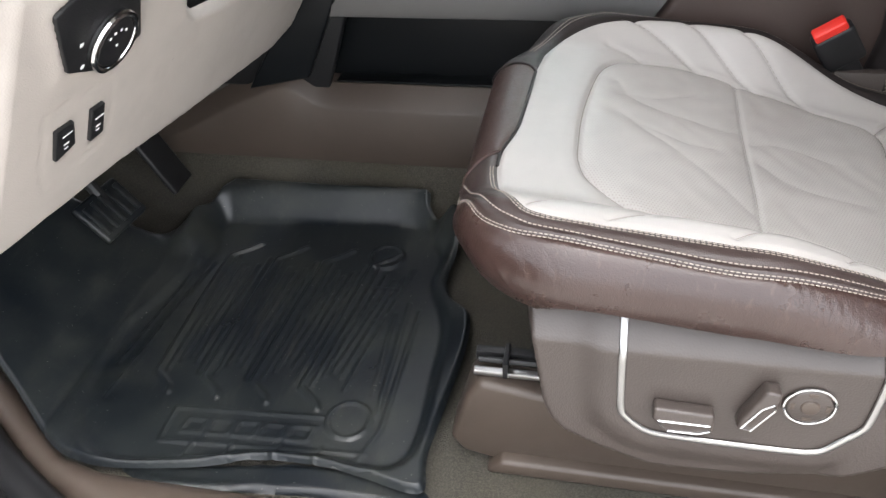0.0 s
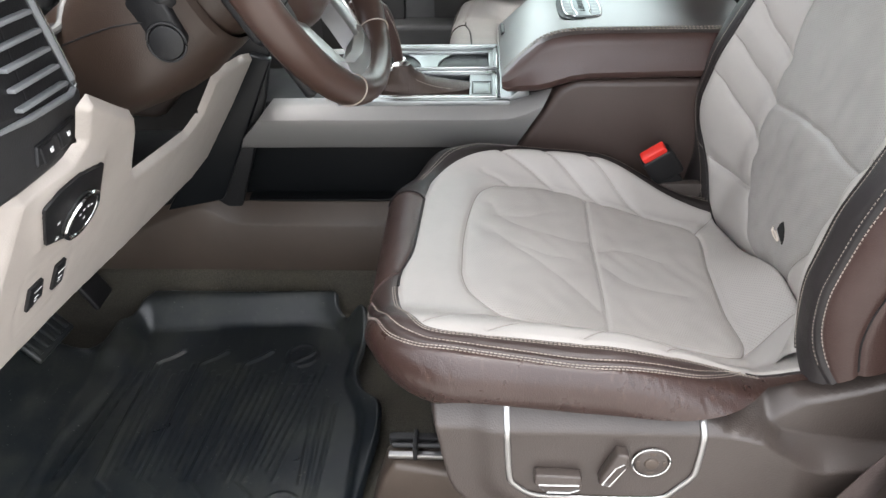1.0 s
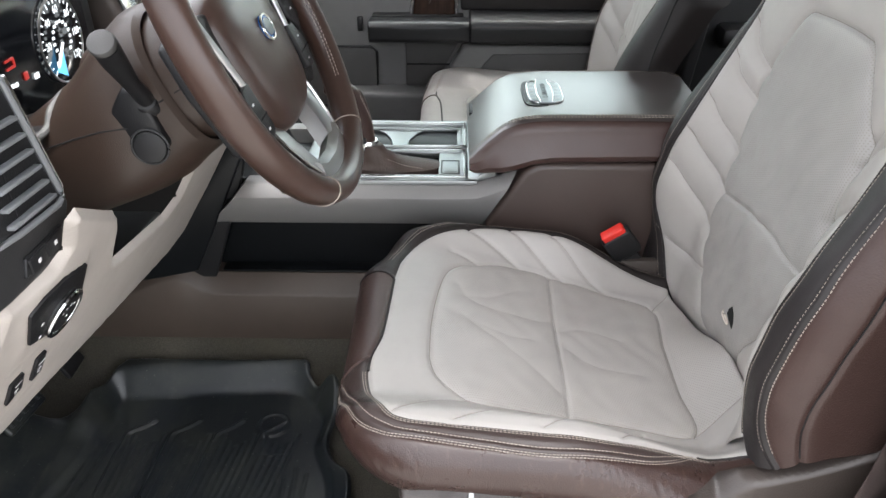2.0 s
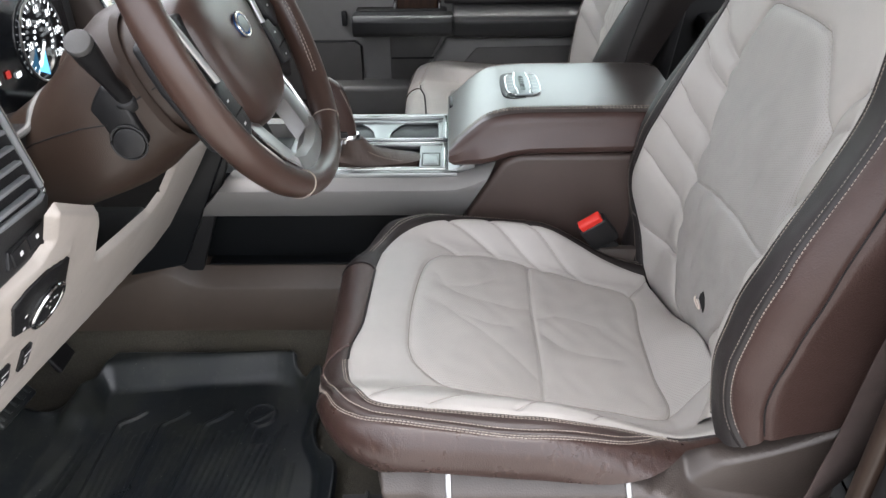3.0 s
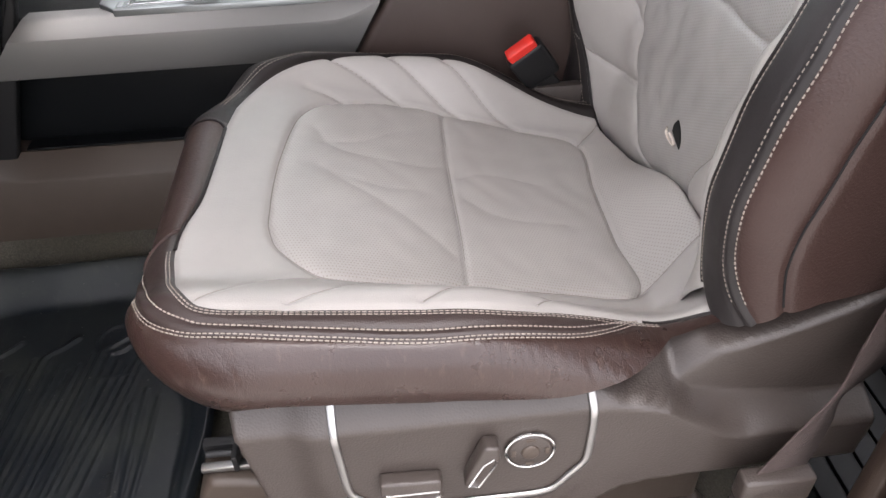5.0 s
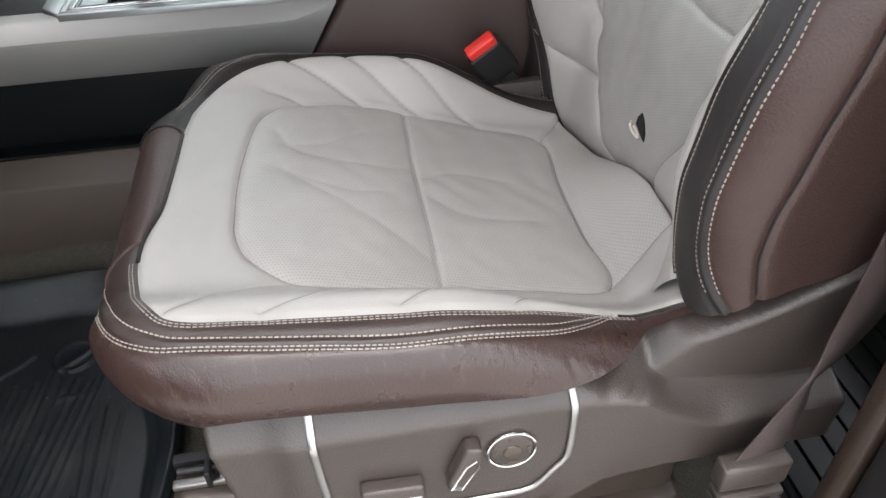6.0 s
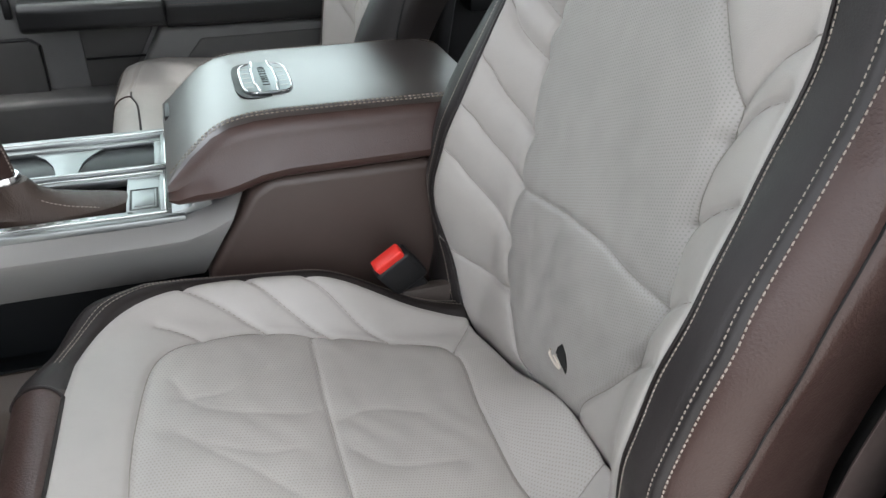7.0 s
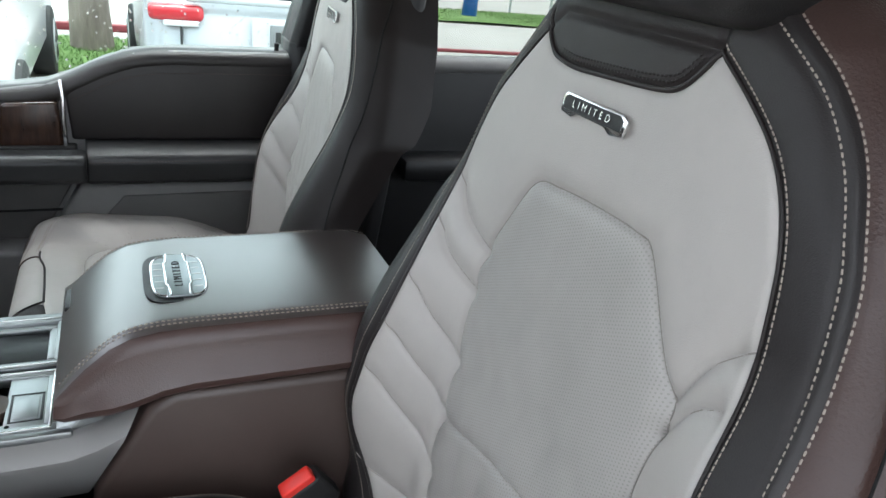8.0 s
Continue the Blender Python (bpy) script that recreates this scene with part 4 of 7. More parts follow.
def seat(name, label, base, flip, step, group="front seats", hole=False, slip=(0.0, 0.0), side=None, swing=0.0, recline=9.0, depth=0.50):
    """A front seat. The pattern's second axis runs from the door side (negative) to the console side."""
    top = thing(name, label, "seat", group, kind="")
    lean, tip = radians(recline), radians(5)
    rng = np.random.default_rng(5)

    def on_cushion(x, y, h):
        return np.stack([base[0] + slip[0] + x * math.cos(tip) + h * math.sin(tip), base[1] + y, base[2] + slip[1] - x * math.sin(tip) + h * math.cos(tip)], -1)

    def body(pq):
        p, q = pq.T
        across = smooth(0.225 - q, 0.0, 0.055) * smooth(q + 0.26, 0.0, 0.075)
        dip = -0.012 - 0.07 * smooth(p, 0.10, 0.55)
        edge = -0.06 * smooth(p, 0.33, 0.53) * smooth(q, 0.1, 0.2) * (1 - across)
        rise = 0.066 * smooth(p, 0.502, 0.575) * smooth(0.13 - q, 0.0, 0.20) * smooth(q + 0.27, 0.0, 0.06)
        tuck = 0.566 - 0.02 * smooth(q, 0.1, 0.2)        # behind this the cushion dives under the backrest
        fall = -0.05 * smooth(p, tuck, tuck + 0.024) * smooth(q, -0.235, -0.19)
        return fall + rise + dip * across + edge + 0.012 * smooth(q, 0.15, 0.21) * (1 - smooth(p, 0.3, 0.5)) + (0.02 - 0.055 * smooth(p, 0.28, 0.52) + 0.016 * smooth(p, 0.47, 0.53)) * smooth(-q, 0.19, 0.26)

    light = np.vstack([dense(CUSHION_EDGE, 130), dense(CUSHION_EDGE_IN, 90)])
    front = np.vstack([dense(CUSHION_EDGE, 130)[:26], FRONT_PANEL[4:]])
    seam_a, seam_b = dense(SEAM_A), dense(SEAM_B)
    strip = np.vstack([seam_b, [(0.62, -0.25), (0.62, 0.1), (-0.2, 0.1), (-0.2, -0.1)]])
    foot_line = dense(BOLSTER_FOOT[:11], 60)
    keep = np.vstack([foot_line, BOLSTER_FOOT[11:]])
    soft_seams = [(CUSHION_INSERT, True, 0.0036, 0.0028, 0.0030, 0.013), (dense(CROSS_SEAM, 40), False, 0.0034, 0.0027, 0.0026, 0.012)]
    soft_seams += [(dense(c, 16), False, 0.0034, 0.0024, 0.0020, 0.008) for c in CUSHION_PLEATS[:5]]
    soft_seams += [(dense(c, 16), False, 0.0022, 0.0026, 0.0017, 0.010) for c in CUSHION_PLEATS[5:]]
    soft_seams += [(dense(c, 16), False, 0.0007, 0.0030, 0.0014, 0.013) for c in CUSHION_FOLDS]

    creases = [[(c, -0.306 - 0.01 * rng.random()), (c + rng.uniform(0.004, 0.012), -0.325), (c + rng.uniform(0.008, 0.022), -0.338 - 0.012 * rng.random())] for c in np.r_[np.arange(0.285, 0.455, 0.0125), 0.03, 0.045, 0.07, 0.10]]

    def relief(pq):
        e = np.zeros(len(pq))
        for line, closed, d1, w1, d2, w2 in soft_seams:
            d = line_distance(pq, line, closed, 3 * w2)
            e -= d1 * np.exp(-(d / w1) ** 2) + d2 * np.exp(-(d / w2) ** 2)
        e -= 0.0025 * np.exp(-(line_distance(pq, light, True, 0.015) / 0.0035) ** 2)
        for s_line in (seam_a, seam_b):
            e -= 0.0016 * np.exp(-(line_distance(pq, s_line, False, 0.012) / 0.003) ** 2)
        e += 0.0016 * np.exp(-(line_distance(pq, (seam_a + seam_b) / 2, False, 0.012) / 0.003) ** 2)
        p, q = pq.T
        e += 0.00045 * (np.sin(p * 72 + 2.2 * np.sin(q * 41)) * np.sin(q * 77 + 1.7 * np.sin(p * 53)) + 0.3 * np.sin(p * 121 + q * 66 + 2 * np.sin(q * 40))) * smooth(inside(pq, CUSHION_INSERT), -0.04, 0.03)
        # gathered wrinkles along the outer bolster
        p, q = pq.T
        wr = 0.6 * np.sin(p * 420 + 9 * np.sin(p * 37) + q * 160) * np.exp(-((q + 0.322) / 0.018) ** 2) * (0.05 + smooth(p, 0.28, 0.42)) * (q < -0.28)
        e += 0.0005 * wr
        for line in creases:
            e -= 0.0006 * np.exp(-(line_distance(pq, line, False, 0.01) / 0.0014) ** 2)
        return e

    core = [(0.05, 0.10), (0.10, 0.185), (0.14, 0.205), (0.60, 0.205), (0.60, -0.275)] + [(0.13 - 0.08 * math.cos(k), -0.195 - 0.08 * math.sin(k)) for k in np.linspace(math.pi / 2, 0, 12)]
    pad = Pad(core, 0.05, lambda a: 116 + 34 * smooth(a[:, 0], 0.05, 0.32), body, relief, on_cushion, flip)
    data = pad.panels((-0.10, -0.455), (0.60, 0.33), step, [lambda a: inside(a, light), lambda a: inside(a, CUSHION_INSERT), lambda a: inside(a, front), lambda a: inside(a, strip), lambda a: a[:, 1] - 0.078, lambda a: np.minimum(inside(a, keep), 0.112 + inside(a, core)), lambda a: inside(a, CUSHION_REAR)])
    L, I, Fr, S, In, K, Rr = data[3].T
    pad.piece("cushion_cover", data, L & ~I & ~Rr, LIGHT, top, "light grey leather cushion cover with pleated sides")
    pad.piece("rear_insert", data, L & Rr & ~I, LIGHT_DOTS, top, "perforated light leather rear insert")
    pad.piece("cushion_insert", data, I, LIGHT_DOTS, top, "perforated light leather insert, creased")
    pad.piece("front_panel", data, ~L & Fr & K, BROWN if hole else LIGHT, top, "smooth leather front panel")
    pad.piece("inner_trim", data, ~L & ~Fr & In, DARK_BROWN, top, "dark brown leather edge")
    pad.piece("bolster_strip", data, ~L & ~Fr & ~In & S & K, STRIP_BROWN if hole else LIGHT, top, "leather strip between stitched seams")
    pad.piece("bolster", data, ~L & ~Fr & ~In & ~S & K, BROWN_WORN if hole else CHARCOAL, top, "worn brown leather outer bolster with wrinkles" if hole else "charcoal leather outer bolster")
    bag = ([], [])
    edge_out = dense(CUSHION_EDGE, 400)
    for off in (-0.0038, -0.0068):
        pad.stitches(shift(edge_out[105:365], off), top, bag=bag, wide=0.0006)
    pad.stitches(dense(SEAM_A, 300), top, bag=bag, lift=0.0014)
    for off in (-0.0014, 0.0014):
        pad.stitches(shift(dense(SEAM_B, 300), off), top, bag=bag, lift=0.0014, wide=0.0006)
    pad.stitches(shift(dense(CUSHION_EDGE_IN, 300), -0.016), top, bag=bag)
    pad.stitches(shift(dense(CUSHION_EDGE_IN, 300), -0.022), top, bag=bag)
    tagged(mesh_part("stitching", *bag, THREAD, top, "pale twin-needle stitching"), kind="stuff")
    pad.welt("seam", CUSHION_INSERT, 0.0008, SEAM, top, "fine sewn seam", closed=True)
    for line in [CROSS_SEAM, *CUSHION_PLEATS]:
        pad.welt("seam", dense(line, 40), 0.0007, SEAM, top)
    pad.welt("piping", edge_out[:105], 0.0022, DARK_BROWN, top, "thin dark piping", lift=0.0005)
    pad.welt("piping", edge_out[358:392], 0.0026, DARK_BROWN, top, lift=-0.0006)
    pad.welt("piping", dense([(0.057, 0.066), (0.045, 0.080), (0.02, 0.092), (-0.02, 0.10)], 30), 0.002, DARK_BROWN, top, lift=0.0005)
    pad.welt("piping", dense([(0.038, -0.125), (0.015, -0.136), (-0.01, -0.143), (-0.06, -0.148)], 30), 0.002, BROWN, top, lift=0.0005)

    foot = np.array([base[0] + 0.551, base[1] + (-0.02 if flip else 0.02), base[2] - 0.105])

    def on_back(x, y, h):
        return np.stack([foot[0] + x * math.sin(lean) - h * math.cos(lean) + swing * y, foot[1] + y, foot[2] + x * math.cos(lean) + h * math.sin(lean)], -1)

    def back_body(pq):
        u, v = pq.T
        side = smooth(np.abs(v), 0.15, 0.25)
        low = np.interp(v, [-0.16, -0.117, -0.069, -0.022, 0.039, 0.158, 0.19], [0.054, 0.052, 0.048, 0.039, 0.017, -0.021, -0.027])
        under = 6.0 * np.clip(low + 0.030 - u, 0, 0.07) ** 2 * smooth(v, -0.215, -0.18)      # the foot rolls in behind the cushion
        return 0.072 * side * (1 - smooth(u, 0.22, 0.50)) * (0.55 + 0.45 * smooth(u, 0.03, 0.17) if hole else 1.0) + 0.01 * np.exp(-((u - 0.2) / 0.12) ** 2) * (1 - side) - under

    b_in, b_out = dense(BACK_EDGE_IN, 110), dense(BACK_EDGE_OUT, 130)
    st_a, st_b, side_seam = dense(BACK_STITCH_A), dense(BACK_STITCH_B), dense(BACK_SIDE_SEAM)
    b_light = np.vstack([[(-0.15, 0.15)], b_in, [(0.66, 0.13)], b_out, [(-0.15, -0.27)]])
    b_strip = np.vstack([st_b, [(-0.1, -0.36), (-0.1, 0.03), (0.9, 0.03), (0.9, -0.03)]])
    b_side = np.vstack([side_seam, [(-0.1, -0.38), (-0.1, -0.02), (0.9, -0.02), (0.9, -0.1)]])
    yoke = dense(YOKE[:7], 50)
    yoke = np.vstack([yoke, YOKE[7:]])
    b_keep = [(-0.2, 0.6), (-0.2, -0.205), (0.0, -0.222), (0.028, -0.240), (0.047, -0.255), (0.039, -0.270), (0.034, -0.283), (0.035, -0.294), (0.041, -0.306), (0.052, -0.319), (0.072, -0.34), (0.082, -0.372), (0.089, -0.422), (0.115, -0.6), (0.95, -0.6), (0.95, 0.6)]
    b_seams = [(BACK_INSERT, True, 0.0036, 0.0028, 0.0028, 0.012), (dense(CHEVRON, 40), False, 0.0032, 0.0028, 0.0026, 0.011)]
    b_seams += [(dense(c, 16), False, 0.0048, 0.0024, 0.0060, 0.013) for c in BACK_PLEATS]
    b_seams += [(dense(c, 16), False, 0.0002, 0.004, 0.0010, 0.014) for c in BACK_FOLDS]

    def back_relief(pq):
        e = np.zeros(len(pq))
        fade = smooth(inside(pq, b_light), 0.0, 0.02)
        for line, closed, d1, w1, d2, w2 in b_seams:
            d = line_distance(pq, line, closed, 3 * w2)
            e -= fade * (d1 * np.exp(-(d / w1) ** 2) + d2 * np.exp(-(d / w2) ** 2))
        for line, deep in ((b_light, 0.0028), (yoke, 0.003), (side_seam, 0.003)):
            e -= deep * np.exp(-(line_distance(pq, line, line is not side_seam, 0.015) / 0.0038) ** 2)
        u, v = pq.T
        e += 0.0006 * (np.sin(u * 78 + 2.0 * np.sin(v * 43)) * np.sin(v * 81 + 1.6 * np.sin(u * 49)) + 0.6 * np.sin(v * 150 + u * 60 + 2 * np.sin(u * 33))) * smooth(inside(pq, BACK_INSERT), -0.05, 0.03) * (1 - 0.7 * smooth(u, 0.25, 0.42))
        for s_line in (st_a, st_b):
            e -= 0.0015 * np.exp(-(line_distance(pq, s_line, False, 0.012) / 0.003) ** 2)
        e += 0.0024 * np.exp(-(line_distance(pq, (st_a + st_b) / 2, False, 0.015) / 0.0035) ** 2)
        return e

    b_core = [(-0.11, -0.255), (0.42, -0.255), (0.56, -0.205), (0.65, -0.14), (0.69, -0.07), (0.69, 0.07), (0.65, 0.14), (0.56, 0.205), (0.42, 0.255), (-0.11, 0.255)]
    wrap = 0.22 if depth > 0.45 else 0.172
    back = Pad(b_core, 0.06, 100, back_body, back_relief, on_back, flip)
    data = back.panels((-0.11, -depth), (0.88, depth), step, [lambda a: inside(a, b_light), lambda a: inside(a, BACK_INSERT), lambda a: inside(a, yoke), lambda a: inside(a, b_strip), lambda a: inside(a, b_side), lambda a: a[:, 1] - 0.035, lambda a: np.minimum(inside(a, b_keep), wrap + inside(a, b_core))])
    L, I, Y, S, Sd, In, K = data[3].T
    back.piece("backrest_cover", data, L & ~I & ~Y & K, LIGHT, top, "light grey leather backrest cover with pleated sides")
    back.piece("backrest_insert", data, I, BACK_DOTS if hole else LIGHT_DOTS, top, "perforated light leather insert, creased")
    back.piece("yoke", data, Y & ~I & K, DARK_BROWN, top, "dark brown leather shoulder yoke")
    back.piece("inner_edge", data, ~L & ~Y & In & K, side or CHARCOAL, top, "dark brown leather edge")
    back.piece("side_strip", data, ~L & ~Y & ~In & S & K, CHARCOAL, top, "charcoal leather strip between stitched seams")
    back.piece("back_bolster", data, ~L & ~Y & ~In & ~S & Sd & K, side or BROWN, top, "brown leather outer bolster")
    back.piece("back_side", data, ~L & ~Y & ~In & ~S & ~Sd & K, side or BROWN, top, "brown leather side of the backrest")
    bag = ([], [])
    back.stitches(shift(dense(BACK_EDGE_OUT, 400)[:376], 0.006), top, bag=bag)
    back.stitches(shift(dense(BACK_STITCH_A, 400)[:378], 0.001), top, bag=bag, size=0.0041, pitch=0.0054, wide=0.00072, lift=0.0004)
    back.stitches(shift(dense(BACK_STITCH_B, 400)[:380], 0.001), top, bag=bag, size=0.0041, pitch=0.0054, wide=0.00072, lift=0.0004)
    back.stitches(shift(dense(BACK_EDGE_IN, 400), 0.012), top, bag=bag)
    tagged(mesh_part("stitching", *bag, THREAD, top, "pale twin-needle stitching"), kind="stuff")
    dark = ([], [])
    back.stitches(shift(yoke[:44], 0.006), top, bag=dark, wide=0.0008)
    back.stitches(shift(yoke[:44], 0.010), top, bag=dark, wide=0.0008)
    tagged(mesh_part("yoke_stitching", *dark, DARK_BROWN, top), kind="stuff")
    back.welt("seam", BACK_INSERT, 0.0008, SEAM, top, closed=True)
    for line in [CHEVRON, *BACK_PLEATS]:
        back.welt("seam", dense(line, 40), 0.0007, SEAM, top)
    inner_seam = dense([(u, -v) for u, v in BACK_SIDE_SEAM], 60)
    back.welt("side_seam", inner_seam, 0.0014, VOID, top, "dark side seam", lift=0.0004)
    back.welt("yoke_piping", dense([YOKE[9], YOKE[10], YOKE[11], *YOKE[:7]], 70), 0.0026, DARK_BROWN, top, lift=0.0008)
    back.welt("side_seam", side_seam[12:82], 0.0011, VOID, top, "dark side seam", lift=0.0002)
    back.welt("piping", b_in, 0.0022, CHARCOAL, top, lift=0.0008)
    back.welt("piping", b_out[:122], 0.0018, DARK_BROWN, top, lift=0.0006)

    sgn = -1 if flip else 1
    m = Matrix(((math.sin(lean), 0, -math.cos(lean), foot[0]), (0, sgn, 0, foot[1]), (math.cos(lean), 0, math.sin(lean), foot[2]), (0, 0, 0, 1)))
    # shell behind, headrest above; the axes are up, across, forward
    part("back_shell", rbox((0.36, 0, 0.285 - depth + 0.04), (0.66, 0.57 if depth > 0.45 else 0.44, 0.03), 0.014, 3, m), BLACK, top, "black plastic back shell")
    part("headrest", rbox((0.775, 0.02, 0.005), (0.20, 0.31, 0.13), 0.045, 5, m), BLACK_LEATHER, top, "black leather headrest")
    for off in (-0.05, 0.09):
        part("headrest_post", sweep([m @ Vector((0.64, off, -0.05)), m @ Vector((0.79, off, -0.04))], 0.006, 12), CHROME, top, "chrome headrest post")

    # the badge lies on the cover
    ctr = back.at([(0.5835, 0.034)], 0.002)[0]
    ex = back.at([(0.5835, 0.074)], 0.002)[0] - back.at([(0.5835, -0.006)], 0.002)[0]
    ey = back.at([(0.5985, 0.034)], 0.002)[0] - back.at([(0.5685, 0.034)], 0.002)[0]
    ex, ey = Vector(ex).normalized() * -sgn, Vector(ey).normalized()
    ez = ex.cross(ey).normalized()
    bmx = Matrix((ex, ey, ez)).transposed().to_4x4()
    bmx.translation = Vector(ctr)
    badge = part("badge", prism([(-0.048, -0.008), (-0.05, 0.006), (-0.044, 0.0105), (0.044, 0.0105), (0.05, 0.006), (0.048, -0.008), (0.030, -0.0105), (0.02, -0.006), (-0.02, -0.006), (-0.03, -0.0105)], "z", 0.0, 0.004, 0.0014, 2), CHROME, top, "chrome badge with raised capitals")
    badge.matrix_world = bmx
    plate = part("badge_plate", prism([(-0.044, -0.0045), (-0.045, 0.005), (-0.04, 0.0082), (0.04, 0.0082), (0.045, 0.005), (0.044, -0.0045)], "z", 0.003, 0.0046), BLACK, badge, "black inset plate")
    txt = bpy.data.curves.new("lettering", "FONT")
    txt.body, txt.size, txt.align_x, txt.align_y, txt.extrude, txt.space_character = "LIMITED", 0.0092, "CENTER", "CENTER", 0.0006, 1.9
    txt.materials.append(CHROME)
    word = new("lettering", txt)
    word.parent = badge
    word.matrix_basis = Matrix.Translation((0.0, 0.002, 0.0052))

    if hole:
        # a torn hole with a pale scrap of foam
        ring = [(0.104, -0.044), (0.098, -0.053), (0.086, -0.061), (0.078, -0.063), (0.082, -0.048), (0.087, -0.037), (0.096, -0.038)]
        P3 = back.at(ring, 0.0012)
        bm = bmesh.new()
        vs = [bm.verts.new(p) for p in P3]
        bm.faces.new(vs)
        ext = bmesh.ops.extrude_face_region(bm, geom=bm.faces[:])
        bmesh.ops.translate(bm, vec=(0.004, 0, 0), verts=[g for g in ext["geom"] if isinstance(g, bmesh.types.BMVert)])
        part("tear", bm, VOID, top, "dark torn hole in the leather", smooth=False)
        scrap = back.at([(0.086, -0.029), (0.080, -0.030), (0.0765, -0.041), (0.0768, -0.052), (0.0805, -0.048), (0.084, -0.037)], 0.003)
        part("torn_edge", sweep(curve(scrap, 24), 0.0017, 8, flat=0.6), FOAM, top, "pale torn foam edge")
    return top, pad, back


STRIP_BROWN = leather("strip_leather", (0.034, 0.0225, 0.020), (0.045, 0.030, 0.027), 0.36, grainy=1.4)
BROWN_WORN = leather("worn_brown_leather", (0.032, 0.0172, 0.0142), (0.046, 0.026, 0.0215), 0.28, crease=0.05, grainy=1.2, lump=0.2, pebble=0.2, cracks=0.28)
BROWN_WORN.node_tree.nodes["Principled BSDF"].inputs["Coat Weight"].default_value = 0.3
BROWN_WORN.node_tree.nodes["Principled BSDF"].inputs["IOR"].default_value = 1.42
BROWN_WORN.node_tree.nodes["Principled BSDF"].inputs["Coat Roughness"].default_value = 0.22
def scuffed(material):
    """Rub the colour off along fine streaks."""
    n, l = material.node_tree.nodes, material.node_tree.links
    sock = n["Principled BSDF"].inputs["Base Color"]
    coord, spread = n.new("ShaderNodeTexCoord"), n.new("ShaderNodeMapping")
    spread.inputs["Scale"].default_value = (1.0, 0.4, 0.4)
    streak, cut, mix = n.new("ShaderNodeTexNoise"), n.new("ShaderNodeMapRange"), n.new("ShaderNodeMix")
    streak.inputs["Scale"].default_value, streak.inputs["Detail"].default_value, streak.inputs["Roughness"].default_value = 150, 6, 0.65
    cut.inputs["From Min"].default_value, cut.inputs["From Max"].default_value, cut.inputs["To Max"].default_value = 0.58, 0.74, 0.28
    mix.data_type = "RGBA"
    mix.inputs[7].default_value = (0.12, 0.078, 0.06, 1)
    l.new(coord.outputs["Object"], spread.inputs[0])
    l.new(spread.outputs[0], streak.inputs["Vector"])
    l.new(streak.outputs["Fac"], cut.inputs["Value"])
    l.new(cut.outputs[0], mix.inputs[0])
    l.new(sock.links[0].from_socket, mix.inputs[6])
    l.new(mix.outputs[2], sock)


scuffed(BROWN_WORN)
CHARCOAL = leather("charcoal_leather", (0.020, 0.0172, 0.0172), (0.028, 0.024, 0.0235), 0.44)
CHARCOAL.node_tree.nodes["Principled BSDF"].inputs["IOR"].default_value = 1.38
# passenger seat's dark brown leather, darker still to put shade into its colour
SHADED_BROWN = leather("shaded_brown_leather", (0.0125, 0.0098, 0.0092), (0.018, 0.0145, 0.0135), 0.44)
DARK_BROWN.node_tree.nodes["Principled BSDF"].inputs["IOR"].default_value = 1.36
SHADED_BROWN.node_tree.nodes["Principled BSDF"].inputs["IOR"].default_value = 1.33
BLACK_LEATHER = leather("black_leather", (0.010, 0.0092, 0.0092), (0.015, 0.0138, 0.0138), 0.45)
VOID = Shader("void", (0.004, 0.004, 0.004), 0.9).m
FOAM = Shader("foam", (0.62, 0.55, 0.48), 0.9).m
driver, d_pad, d_back = seat("driver_seat", "light grey leather front seat with brown bolsters and a torn backrest", (0.125, 0.83, 0.405), False, 0.0028, hole=True)
passenger, p_pad, p_back = seat("passenger_seat", "light grey leather front seat with dark brown sides, darkened for shade", (0.125, 1.73, 0.38), True, 0.006, slip=(0.065, -0.020), side=SHADED_BROWN, depth=0.40, swing=0.11, recline=7.0)

# ---- driver's seat base, rail and belt ----
seat_base = driver                 # the base carries the cushion and moves with it
TRIM_LINE = [(0.298, 0.352), (0.299, 0.30), (0.3012, 0.255), (0.304, 0.222), (0.309, 0.211), (0.322, 0.199), (0.332, 0.1935), (0.35, 0.190), (0.41, 0.188), (0.47, 0.188), (0.487, 0.190), (0.497, 0.195), (0.511, 0.212), (0.522, 0.226), (0.526, 0.240), (0.5275, 0.285), (0.524, 0.345)]
TRIM_FIELD = np.vstack([curve(TRIM_LINE, 90), [(0.52, 0.42), (0.30, 0.42)]])
BASE_OUTLINE = [(0.198, 0.375), (0.202, 0.335), (0.209, 0.285), (0.217, 0.235), (0.223, 0.203), (0.231, 0.184), (0.246, 0.166), (0.285, 0.146), (0.333, 0.127), (0.36, 0.124), (0.436, 0.128), (0.515, 0.144), (0.565, 0.176), (0.60, 0.181), (0.70, 0.185), (0.80, 0.188), (0.81, 0.30), (0.82, 0.395), (0.80, 0.388), (0.755, 0.367), (0.71, 0.348),
                (0.66, 0.331), (0.625, 0.325), (0.595, 0.310), (0.56, 0.305), (0.5, 0.335), (0.35, 0.375)]
BASE_Y = 0.54


